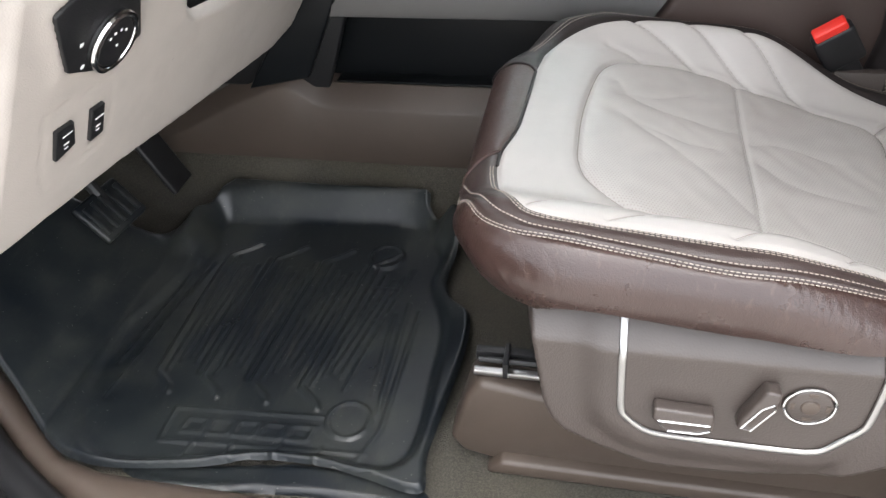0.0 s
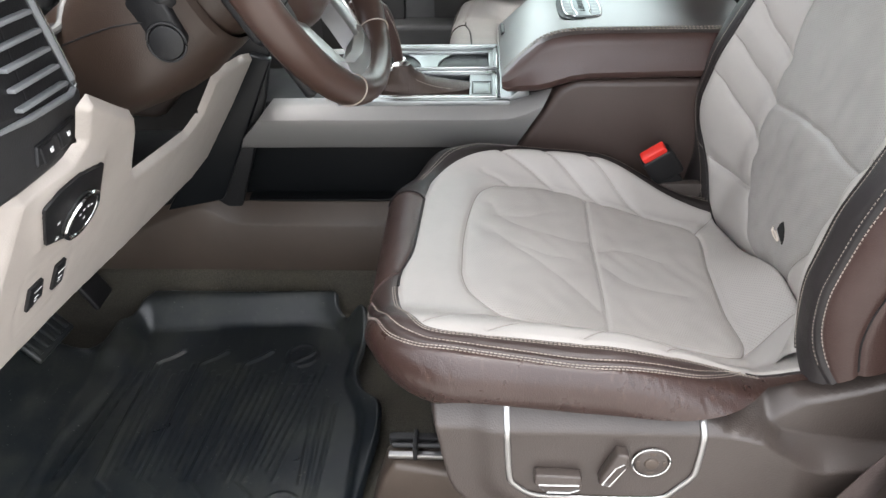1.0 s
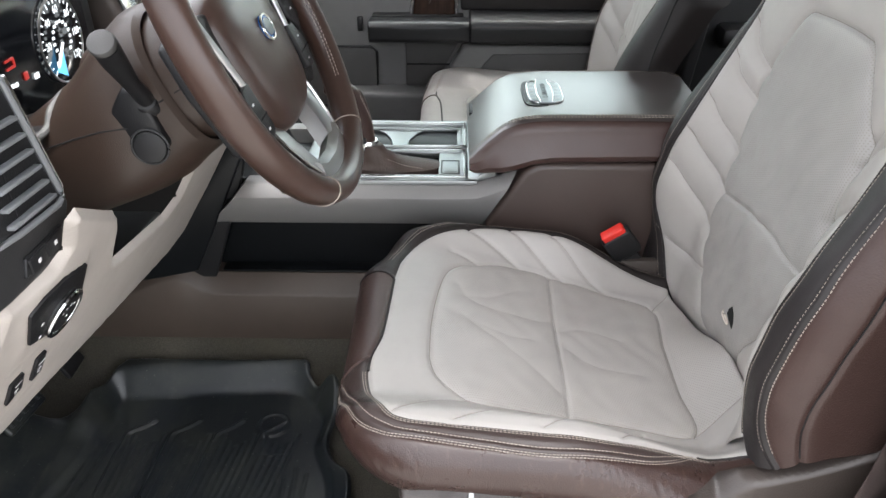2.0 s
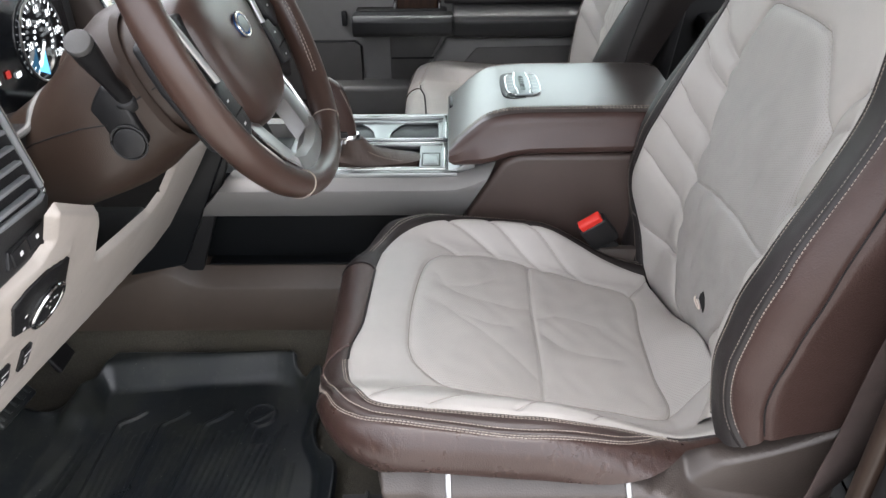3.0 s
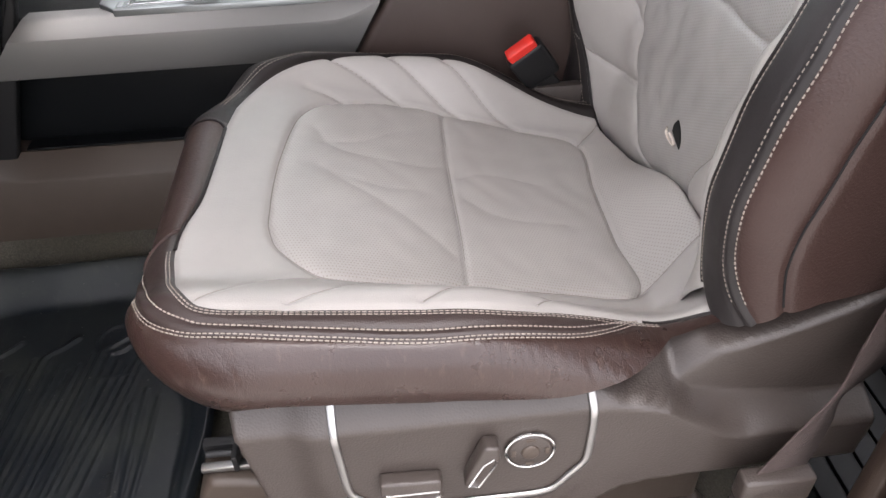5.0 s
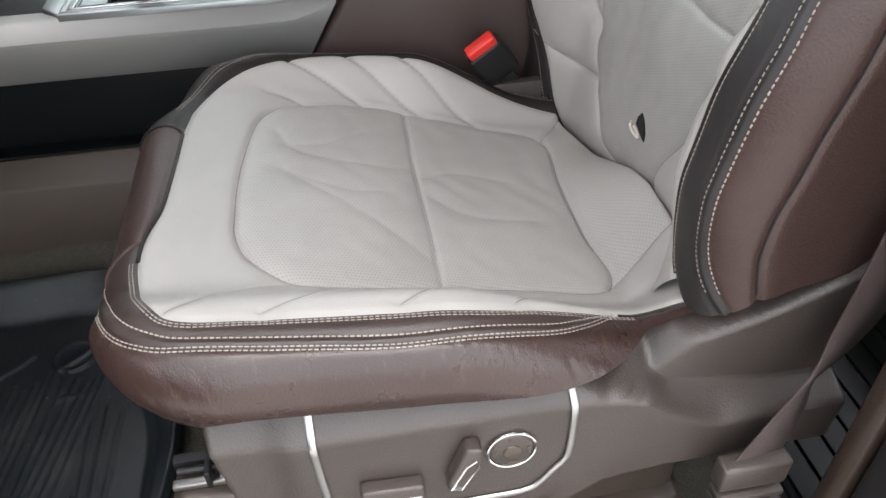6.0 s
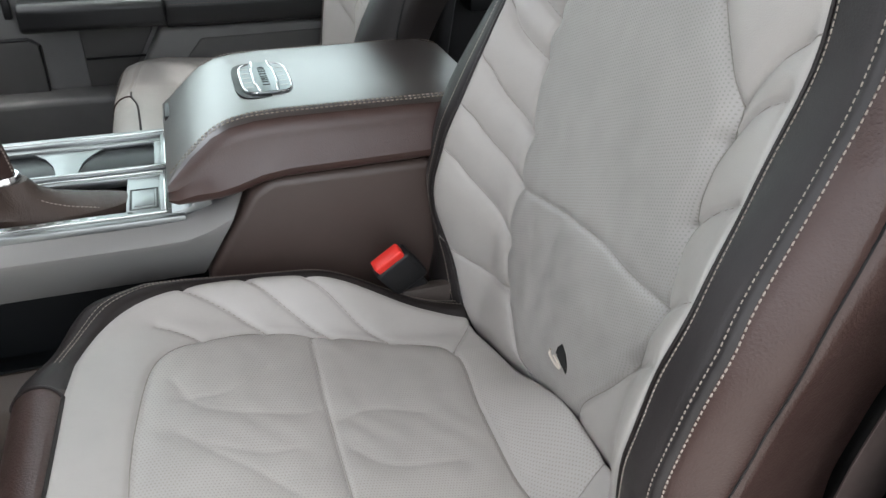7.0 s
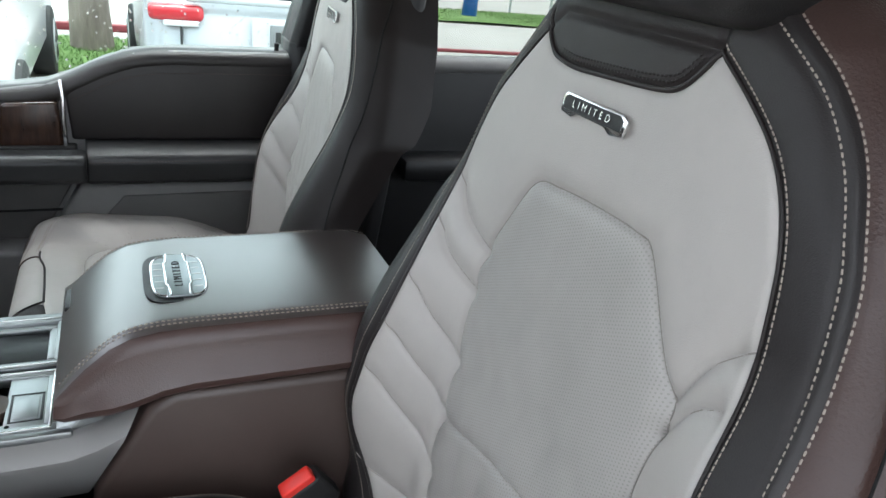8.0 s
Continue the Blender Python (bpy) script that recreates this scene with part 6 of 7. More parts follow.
for yy, zz, w, h, mat in ((0.843, 0.737, 0.009, 0.010, RED_GLOW), (0.815, 0.766, 0.020, 0.003, RED_GLOW), (0.815, 0.756, 0.020, 0.003, RED_GLOW), (0.8245, 0.761, 0.003, 0.012, RED_GLOW), (0.867, 0.729, 0.011, 0.007, GLOW), (0.806, 0.735, 0.007, 0.005, GLOW), (0.816, 0.734, 0.007, 0.005, GLOW)):
    part("cluster_icon", rbox((-0.2825, yy, zz), (0.002, w, h), 0.0005), mat, cluster)
stack = part("centre_panel", prism([(-0.20, 0.53), (-0.24, 0.72), (-0.30, 0.90), (-0.55, 0.90), (-0.55, 0.45), (-0.30, 0.42)], "y", 1.10, 1.46, 0.02), TAUPE, dash, "taupe centre stack")
part("touch_screen", prism([(-0.238, 0.715), (-0.288, 0.865), (-0.296, 0.862), (-0.246, 0.712)], "y", 1.15, 1.40, 0.002), SCREEN, stack, "dark touch screen")
for yy in (1.13, 1.42):
    part("stack_vent", prism([(-0.236, 0.72), (-0.276, 0.84), (-0.284, 0.837), (-0.244, 0.717)], "y", yy - 0.022, yy + 0.022, 0.003), CHROME, stack)
part("glovebox", prism([(-0.20, 0.63), (-0.22, 0.44), (-0.30, 0.40), (-0.60, 0.40), (-0.60, 0.63)], "y", 1.47, 2.05, 0.03, 4), BEIGE, dash, "beige glovebox")
part("passenger_dash", prism([(-0.24, 0.63), (-0.26, 0.88), (-0.6, 0.90), (-0.6, 0.63)], "y", 1.47, 2.05, 0.02), BROWN_PLASTIC, dash)

# ---- steering wheel ----
wheel = thing("steering_wheel", "brown leather steering wheel with satin spokes", "steering wheel")
ACROSS = Vector((0, 1, 0))
face = Matrix((ACROSS, COL_UP, COLUMN)).transposed().to_4x4()
face.translation = HUB


def rim_ring():
    secs = []
    for a in np.linspace(0, 2 * math.pi, 96, endpoint=False):
        d = COL_UP * math.cos(a) + ACROSS * math.sin(a)
        c = HUB + d * 0.2125
        secs.append([c + d * 0.0165 * math.cos(k) + COLUMN * 0.020 * math.sin(k) for k in np.linspace(0, 2 * math.pi, 16, endpoint=False)])
    return loft(secs + secs[:1], cap=False)


rim = part("rim", rim_ring(), WHEEL_LEATHER, wheel, "brown leather rim")
bag = ([], [])
for lo, hi in ((50, 130), (230, 310)):
    pts = [HUB + (COL_UP * math.cos(a) + ACROSS * math.sin(a)) * 0.1965 + COLUMN * 0.007 for a in np.radians(np.linspace(lo, hi, 80))]
    sewn([tuple(p) for p in pts], tuple(COLUMN), bag, 0.006, 0.005, 0.0011)
    pts = [HUB + (COL_UP * math.cos(a) + ACROSS * math.sin(a)) * 0.1975 + COLUMN * 0.011 for a in np.radians(np.linspace(lo, hi, 80))]
    sewn([tuple(p) for p in pts], tuple(COLUMN), bag, 0.006, 0.005, 0.0011)
tagged(mesh_part("rim_stitching", *bag, THREAD, rim, "pale cross stitching"), kind="stuff")
for a in (150, 210):
    ar = radians(a)
    d = COL_UP * math.cos(ar) + ACROSS * math.sin(ar)
    tng = COL_UP * -math.sin(ar) + ACROSS * math.cos(ar)
    part("rim_seam", sweep([HUB + d * (0.2125 + 0.0170 * math.cos(k)) + COLUMN * 0.0205 * math.sin(k) for k in np.linspace(0, 2 * math.pi, 24, endpoint=False)], 0.0009, 6, True, up=tuple(tng)), THREAD, rim)
SHIELD = curve([(0, 0.070), (0.06, 0.066), (0.098, 0.046), (0.106, 0.0), (0.099, -0.06), (0.078, -0.10), (0.04, -0.117), (0, -0.119), (-0.04, -0.117), (-0.078, -0.10), (-0.099, -0.06), (-0.106, 0.0), (-0.098, 0.046), (-0.06, 0.066)], 64, True)
hub = part("airbag_cover", loft([[face @ Vector((x * f, -0.024 + (y + 0.024) * f, z)) for x, y in SHIELD] for f, z in ((0.90, -0.08), (0.99, -0.055), (1.0, -0.030), (0.975, -0.018), (0.93, -0.010), (0.84, -0.004), (0.6, 0.0), (0.3, 0.002), (0.05, 0.0025))]), WHEEL_LEATHER, wheel, "brown grained airbag cover")
EM = (0.006, -0.004)
emblem = part("emblem", loft([[face @ Vector((EM[0] + 0.0185 * f * math.cos(t), EM[1] + 0.0155 * f * math.sin(t), z)) for t in np.linspace(0, 2 * math.pi, 36, endpoint=False)] for f, z in ((1, -0.004), (1, 0.004), (0.93, 0.0055), (0.5, 0.006))]), BLUE, hub, "oval blue emblem")
part("emblem_rim", sweep([face @ Vector((EM[0] + 0.0180 * math.cos(t), EM[1] + 0.0150 * math.sin(t), 0.005)) for t in np.linspace(0, 2 * math.pi, 40, endpoint=False)], 0.0018, 6, True), CHROME, emblem, "chrome emblem rim")
part("emblem_sheen", loft([[face @ Vector((EM[0] + 0.0140 * f * math.cos(t), EM[1] + 0.0105 * f * math.sin(t), z)) for t in np.linspace(0, 2 * math.pi, 30, endpoint=False)] for f, z in ((1, 0.0055), (1, 0.0066), (0.6, 0.0069))]), ETCHED, emblem, "plain silver field")
for sgn in (-1, 1):
    part("spoke", merge(None, prism([(sgn * x, y) for x, y in ((0.085, 0.050), (0.150, 0.060), (0.203, 0.050), (0.207, 0.0), (0.190, -0.080), (0.130, -0.115), (0.085, -0.095))], "z", -0.034, -0.016, 0.006), face), BLACK, wheel, "black side spoke")
    part("spoke_trim", merge(None, sweep([(sgn * 0.136, 0.060, -0.013), (sgn * 0.131, 0.02, -0.011), (sgn * 0.120, -0.030, -0.011)], 0.0062, 10, flat=0.6, up=(0, 0, 1)), face), SATIN, wheel, "satin spoke trim")
    pod = part("button_pod", merge(None, prism([(sgn * x, y) for x, y in ((0.112, -0.028), (0.140, -0.030), (0.158, -0.060), (0.140, -0.095), (0.112, -0.090))], "z", -0.017, -0.007, 0.003), face), BLACK, wheel, "black spoke button")
    part("pod_gap", rbox((sgn * 0.134, -0.068, -0.0068), (0.046, 0.002, 0.001), 0.0003, 1, face), VOID_D, pod)
    pad_b = part("menu_pad", merge(None, prism([(sgn * x, y) for x, y in ((0.146, 0.045), (0.192, 0.040), (0.194, -0.030), (0.168, -0.050), (0.146, -0.026))], "z", -0.017, -0.008, 0.003), face), BLACK, wheel, "black menu button pad")
    for mx, my in ((0.168, 0.026), (0.168, -0.018), (0.156, 0.004), (0.182, 0.004), (0.134, -0.05), (0.128, -0.082)):
        part("button_mark", rbox((sgn * mx, my, -0.0072), (0.007, 0.003, 0.0008), 0.0003, 1, face), WHITE, pad_b)
    part("lower_spoke", merge(None, loft([[(sgn * (x0 + a), y, z0 + b) for a, b in ((-0.019, -0.020), (-0.017, 0.002), (-0.010, 0.006), (0.012, 0.006), (0.017, 0.002), (0.019, -0.012))] for x0, y, z0 in ((0.080, -0.085, -0.030), (0.076, -0.11, -0.024), (0.068, -0.145, -0.016), (0.058, -0.175, -0.010), (0.046, -0.200, -0.006))]), face), SATIN, wheel, "satin lower spoke")
    part("spoke_edge", merge(None, sweep([(sgn * 0.100, -0.088, -0.022), (sgn * 0.095, -0.118, -0.016), (sgn * 0.082, -0.155, -0.009), (sgn * 0.058, -0.188, -0.003)], 0.003, 8), face), CHROME, wheel, "bright spoke edge")
part("lower_bridge", merge(None, loft([[(x, y0 + a, z0 + b) for a, b in ((-0.020, -0.008), (-0.012, 0.005), (0.012, 0.005), (0.020, -0.006), (0.012, -0.022), (-0.01, -0.022))] for x, y0, z0 in ((-0.066, -0.176, -0.006), (-0.045, -0.186, -0.004), (0.0, -0.191, -0.003), (0.045, -0.186, -0.004), (0.066, -0.176, -0.006))]), face), SATIN, wheel, "satin bottom bridge")
part("spoke_back", merge(None, prism([(-0.07, -0.10), (0.07, -0.10), (0.05, -0.19), (-0.05, -0.19)], "z", -0.075, -0.06, 0.006), face), BLACK, wheel)
SHROUD_RINGS = [(-0.20, 0.088, 0.080, -0.012), (-0.10, 0.088, 0.082, -0.010), (-0.055, 0.085, 0.078, -0.008), (-0.036, 0.078, 0.070, -0.006), (-0.03, 0.066, 0.06, -0.006)]
part("column_shroud", loft([ring_about(*r, 2.4) for r in SHROUD_RINGS]), COLUMN_BROWN, wheel, "brown column shroud")
SPLIT = 24                         # the ring point where upper and lower halves meet
part("panel_split", sweep([ring_about(*r)[k] for r, k in zip(PANEL_RINGS[:-2], (21, 21, 22, 23, 24, 24, 24))], 0.0011, 6), VOID_D, wheel, "dark split line")
part("shroud_split", sweep([ring_about(*r, 2.4)[SPLIT] for r in SHROUD_RINGS[1:-1]], 0.0009, 6), VOID_D, wheel)
part("shroud_hole", disc(HUB + COLUMN * -0.075 + Vector((0, -0.092, -0.02)), (0.2, -1, 0), 0.004, 0.0035, 0.003, 14), VOID_D, wheel)
PLATE_SHAPE = [(-0.097, 0.772), (-0.076, 0.768), (-0.056, 0.703), (-0.066, 0.687), (-0.082, 0.683), (-0.096, 0.694), (-0.118, 0.742)]
part("stalk_plate", prism(PLATE_SHAPE, "y", 0.70, 0.745, 0.006, 3), BLACK, wheel, "black stalk plate")
part("stalk_boot", disc((-0.076, 0.716, 0.748), (0.05, -0.72, 0.70), 0.0185, 0.013, 0.012, 28, 0.002), BLACK, wheel, "black stalk boot")
part("start_button", disc((-0.077, 0.702, 0.702), (0.12, -0.99, 0.05), 0.0205, 0.0185, 0.008, 36, 0.002), BLACK, wheel, "round black column button")
part("button_ring", sweep([(-0.077 + 0.0215 * math.cos(a), 0.698, 0.702 + 0.0215 * math.sin(a)) for a in np.linspace(0, 2 * math.pi, 40, endpoint=False)], 0.0016, 8, True), VENT_GREY, wheel, "dark button ring")
part("stalk", sweep([(-0.074, 0.712, 0.752), (-0.078, 0.69, 0.78), (-0.078, 0.66, 0.817), (-0.077, 0.645, 0.835)], 0.014, 16, radii=[0.0105, 0.0092, 0.0135, 0.0145]), BLACK, wheel, "black indicator stalk")
part("stalk_cap", disc((-0.077, 0.643, 0.8365), (0.05, -0.72, 0.70), 0.0152, 0.014, 0.008, 36, 0.002), POCKET, wheel, "grey stalk end")

# ---- passenger door and rear door ----
door = thing("door_1", "grey and black trimmed passenger door, closed", "door", kind="structure")
DY = 2.05
BELT = [(-0.70, 0.60), (0.0, 0.618), (0.17, 0.625), (0.25, 0.636), (0.30, 0.655), (0.36, 0.685), (0.42, 0.706), (0.50, 0.715), (0.72, 0.719), (0.80, 0.721)]
belt_line = [tuple(p) for p in curve(BELT, 40)]
part("door_skin", prism([(-0.70, -0.06), *BELT, (0.80, -0.06)], "y", DY + 0.012, DY + 0.10, 0.006), GREY_TRIM, door, "grey grained door trim")
part("upper_roll", sweep([(x, DY + 0.035, z - 0.022) for x, z in belt_line], 0.034, 14, flat=0.75), DOOR_TOP, door, "dark padded roll under the window")
part("upper_panel", prism([(0.292, 0.522), (0.285, 0.615), (0.30, 0.632), (0.36, 0.662), (0.42, 0.683), (0.50, 0.692), (0.80, 0.697), (0.80, 0.522)], "y", DY + 0.003, DY + 0.03, 0.006, 3), DOOR_TOP, door, "dark brown padded door panel")
bag = ([], [])
sewn([(x, DY - 0.0005, z - 0.046) for x, z in belt_line if x > 0.29], (0, -1, 0.3), bag, 0.007, 0.005, 0.0008)
sewn([(0.32, DY - 0.058, 0.4895), (0.80, DY - 0.058, 0.494)], (0, -1, 0.2), bag, 0.007, 0.005, 0.0008)
tagged(mesh_part("stitching", *bag, BROWN, door, "brown stitching"), kind="stuff")
part("armrest", prism([(DY + 0.02, 0.438), (DY - 0.040, 0.438), (DY - 0.056, 0.446), (DY - 0.058, 0.490), (DY - 0.050, 0.503), (DY - 0.012, 0.520), (DY + 0.02, 0.525)], "x", 0.315, 0.80, 0.008, 4), DOOR_ARM, door, "black padded armrest")
part("pull_handle", prism([(DY - 0.030, 0.452), (DY - 0.082, 0.452), (DY - 0.092, 0.462), (DY - 0.092, 0.500), (DY - 0.080, 0.512), (DY - 0.030, 0.512)], "x", 0.035, 0.318, 0.009, 4), DOOR_ARM, door, "black door pull")
part("pull_gap", rbox((0.17, DY - 0.0, 0.476), (0.26, 0.05, 0.075), 0.006), VOID_D, door)
part("wood_inlay", prism([(0.155, 0.505), (0.165, 0.600), (0.270, 0.606), (0.278, 0.505)], "y", DY - 0.008, DY + 0.03, 0.008, 3), WOOD, door, "dark wood inlay")
for pts in ([(0.279, DY - 0.012, 0.500), (0.2795, DY - 0.014, 0.56), (0.2805, DY - 0.012, 0.61), (0.279, DY - 0.002, 0.650)], [(0.150, DY - 0.012, 0.500), (0.156, DY - 0.014, 0.56), (0.160, DY - 0.012, 0.60), (0.160, DY - 0.002, 0.632)]):
    part("chrome_strip", sweep([tuple(p) for p in curve(pts, 20)], 0.0042, 8, flat=0.7, up=(0, 1, 0)), CHROME, door, "chrome strip")
part("pocket_wall", prism([(0.132, 0.300), (0.132, 0.432), (0.288, 0.432), (0.215, 0.300)], "y", DY + 0.006, DY + 0.02, 0.003), POCKET, door, "recessed map pocket")
part("pocket_line", rbox((0.205, DY + 0.004, 0.366), (0.14, 0.006, 0.004), 0.001), VOID_D, door)
part("pocket_ledge", prism([(DY + 0.02, 0.302), (DY - 0.05, 0.298), (DY - 0.056, 0.288), (DY - 0.03, 0.05), (DY + 0.02, 0.0)], "x", -0.10, 0.225, 0.008), GREY_TRIM, door, "bulging lower pocket")
part("lower_swell", prism([(0.215, 0.02), (0.215, 0.290), (0.300, 0.432), (0.80, 0.432), (0.80, 0.02)], "y", DY - 0.025, DY + 0.02, 0.012, 4), GREY_TRIM, door)
part("lower_dish", prism([(0.31, 0.05), (0.325, 0.335), (0.385, 0.405), (0.80, 0.412), (0.80, 0.05)], "y", DY - 0.0285, DY - 0.02, 0.006, 3), POCKET, door, "darker recessed panel")
grille = part("speaker_grille", prism([(-0.20, 0.05), (-0.20, 0.418), (0.035, 0.418), (0.052, 0.40), (0.047, 0.26), (0.03, 0.24), (0.02, 0.05)], "y", DY + 0.002, DY + 0.02, 0.006, 3), POCKET, door, "speaker cover panel")
part("grille_edge", sweep([(-0.15, DY + 0.002, 0.418), (0.03, DY + 0.002, 0.418), (0.048, DY + 0.002, 0.405), (0.046, DY + 0.002, 0.255), (0.03, DY + 0.002, 0.238), (-0.15, DY + 0.002, 0.238)], 0.004, 8), BLACK, grille)
part("seat_memory_switch", rbox((0.004, DY + 0.006, 0.483), (0.016, 0.016, 0.042), 0.004, 2, None), BLACK, door, "black memory switch")
part("lock_pin", sweep([(0.722, DY + 0.035, 0.70), (0.722, DY + 0.035, 0.738)], 0.0055, 10), BLACK, door, "black lock pin")
GLASS = Shader("window_glass", (0.82, 0.93, 0.885), 0.0)
GLASS.bsdf.inputs["Transmission Weight"].default_value, GLASS.bsdf.inputs["IOR"].default_value = 1.0, 1.02
win = part("window_pane", prism([*[(x, z - 0.02) for x, z in belt_line], (0.80, 1.28), (0.06, 1.28), (-0.70, 0.86)], "y", DY + 0.075, DY + 0.079), GLASS.m, door, "clear window with rain drops", smooth=False)
win.visible_shadow = False


def drops():
    """Rain drops on the outside of the pane, joined."""
    rng = np.random.default_rng(11)
    V, F = [], []
    for _ in range(520):
        x, z, r = rng.uniform(-0.25, 0.72), rng.uniform(0.66, 0.95), rng.uniform(0.0008, 0.0028)
        k = len(V)
        n = 7
        V += [(x + r * math.cos(a), DY + 0.0795, z + r * 1.25 * math.sin(a)) for a in np.linspace(0, 2 * math.pi, n, endpoint=False)] + [(x, DY + 0.0795 + r * 0.6, z)]
        F += [(k + i, k + (i + 1) % n, k + n) for i in range(n)]
    ob = mesh_part("rain_drops", V, F, DROP, win, "rain drops")
    tagged(ob, kind="stuff")
    ob.visible_shadow = False


drops()

rear_door = thing("door_2", "black trimmed rear passenger door, closed", "door", kind="structure")
part("door_skin", prism([(0.96, -0.06), (0.96, 0.715), (1.95, 0.735), (1.95, -0.06)], "y", DY + 0.012, DY + 0.10, 0.006), DOOR_ARM, rear_door, "black rear door trim")
part("upper_roll", sweep([(0.96, DY + 0.035, 0.700), (1.95, DY + 0.035, 0.718)], 0.030, 14, flat=0.75), GREY_TRIM, rear_door, "grey roll under the rear window")
part("armrest", rbox((1.42, DY - 0.02, 0.46), (0.80, 0.09, 0.06), 0.016), DOOR_ARM, rear_door)
TINTED = Shader("tinted_glass", (0.36, 0.39, 0.37), 0.0)
TINTED.bsdf.inputs["Transmission Weight"].default_value, TINTED.bsdf.inputs["IOR"].default_value = 1.0, 1.02
rw = part("window_pane", prism([(0.96, 0.70), (1.95, 0.72), (1.80, 1.28), (0.96, 1.28)], "y", DY + 0.075, DY + 0.079), TINTED.m, rear_door, "dark tinted rear window", smooth=False)
rw.visible_shadow = False

# the driver's door stands open, hinged at the windscreen pillar
open_door = thing("door_3", "dark trimmed driver's door, wide open", "door", kind="structure")
swing_m = Matrix.Translation((-0.74, 0.36, 0)) @ Matrix.Rotation(radians(-68), 4, "Z")
part("door_skin", merge(None, prism([(0.0, -0.10), (0.0, 0.62), (0.55, 0.66), (1.15, 0.70), (1.15, -0.10)], "y", -0.05, 0.05, 0.02, 3), swing_m), DOOR_ARM, open_door, "dark inner door trim")
part("armrest", merge(None, rbox((0.62, 0.075, 0.44), (0.62, 0.09, 0.07), 0.02), swing_m), DOOR_TOP, open_door)
part("window_frame", merge(None, sweep([(0.02, 0, 0.64), (0.45, 0, 1.22), (1.13, 0, 1.25), (1.13, 0, 0.70)], 0.03, 10), swing_m), BLACK, open_door)

near_rear = thing("door_4", "dark trimmed rear door on the driver's side, closed", "door", kind="structure")
part("door_skin", prism([(0.98, -0.06), (0.98, 0.70), (1.95, 0.72), (1.95, -0.06)], "y", 0.30, 0.38, 0.006), DOOR_ARM, near_rear, "black rear door trim")
part("window_frame", prism([(0.98, 0.70), (1.02, 0.70), (1.02, 1.22), (1.90, 1.22), (1.95, 1.29), (0.98, 1.29)], "y", 0.31, 0.37, 0.006), BLACK, near_rear)

# ---- outside: lot, verge, parked cars, tree, road, building ----
GROUND_Z = -0.86


def ground_material():
    s = Shader("lot_concrete", (0.27, 0.26, 0.242), 0.85)
    s.tint(s.ramp(s.noise(0.6, 6), 0.4, 0.7), (0.31, 0.30, 0.28))
    s.tint(s.ramp(s.noise(5, 5), 0.5, 0.8), (0.24, 0.232, 0.216))
    s.bump(s.noise(40, 4), 0.01, 0.4)
    return s.m


def grass_material():
    s = Shader("grass", (0.085, 0.155, 0.035), 0.9)
    s.tint(s.ramp(s.noise(3, 6), 0.4, 0.7), (0.125, 0.20, 0.055))
    s.tint(s.ramp(s.noise(30, 3), 0.45, 0.75), (0.055, 0.11, 0.025))
    return s.m


def bark_material():
    s = Shader("bark", (0.16, 0.13, 0.11), 0.95)
    s.tint(s.ramp(s.noise(9, 6, 0.6, (1, 1, 0.25)), 0.4, 0.7), (0.26, 0.22, 0.19))
    s.bump(s.noise(14, 6, 0.6, (1, 1, 0.3)), 0.03, 0.9)
    return s.m


ground = mesh_part("ground", [(-900, -900, GROUND_Z), (900, -900, GROUND_Z), (900, 900, GROUND_Z), (-900, 900, GROUND_Z)], [(0, 1, 2, 3)], ground_material(), None)
tagged(ground, "pale concrete parking lot", "ground", kind="structure")


def verge(name, label, x0, x1, y0, y1, z, seed):
    """A mown strip: a low mound of soil and many blades."""
    rng = np.random.default_rng(seed)
    xs, ys = np.linspace(x0, x1, 40), np.linspace(y0, y1, 10)
    X, Y = np.meshgrid(xs, ys, indexing="ij")
    Z = GROUND_Z + z + 0.03 * np.sin(X * 1.3) * np.sin(Y)
    n, m = X.shape
    ids = np.arange(n * m).reshape(n, m)
    V = np.stack([X, Y, Z], -1).reshape(-1, 3).tolist()
    F = np.stack([ids[:-1, :-1], ids[1:, :-1], ids[1:, 1:], ids[:-1, 1:]], -1).reshape(-1, 4).tolist()
    for _ in range(14000):
        x, y, h, a = rng.uniform(x0, x1), rng.uniform(y0, y1), rng.uniform(0.025, 0.065), rng.uniform(0, 6.28)
        k = len(V)
        w = 0.008
        V += [(x - w * math.cos(a), y - w * math.sin(a), GROUND_Z + z), (x + w * math.cos(a), y + w * math.sin(a), GROUND_Z + z), (x + rng.normal() * 0.04, y + rng.normal() * 0.04, GROUND_Z + z + h)]
        F.append((k, k + 1, k + 2))
    ob = mesh_part(name, V, F, GRASS, None, smooth=False)
    return tagged(ob, label, "grass", kind="stuff")


GRASS = grass_material()
KERB_RED = plastic("red_kerb_paint", (0.17, 0.025, 0.03), 0.7)
verge("grass_verge", "mown green grass strip by the parking lot", -6, 2.6, 9.6, 12.05, 0.015, 3)
verge("far_grass", "dull green verge beyond the road", 3.0, 16.0, 16.6, 19.4, 0.04, 4)
kerb = thing("kerb", "red painted concrete kerb", "kerb", kind="structure")
part("kerb_stone", rbox((-2.0, 12.75, GROUND_Z + 0.05), (8.6, 0.16, 0.11), 0.02), KERB_RED, kerb)
part("kerb_stone", rbox((2.0, 11.6, GROUND_Z + 0.05), (0.16, 2.2, 0.11), 0.02), KERB_RED, kerb)
part("kerb_stone", rbox((9.0, 12.4, GROUND_Z + 0.02), (12.0, 0.10, 0.07), 0.03), KERB_RED, kerb)

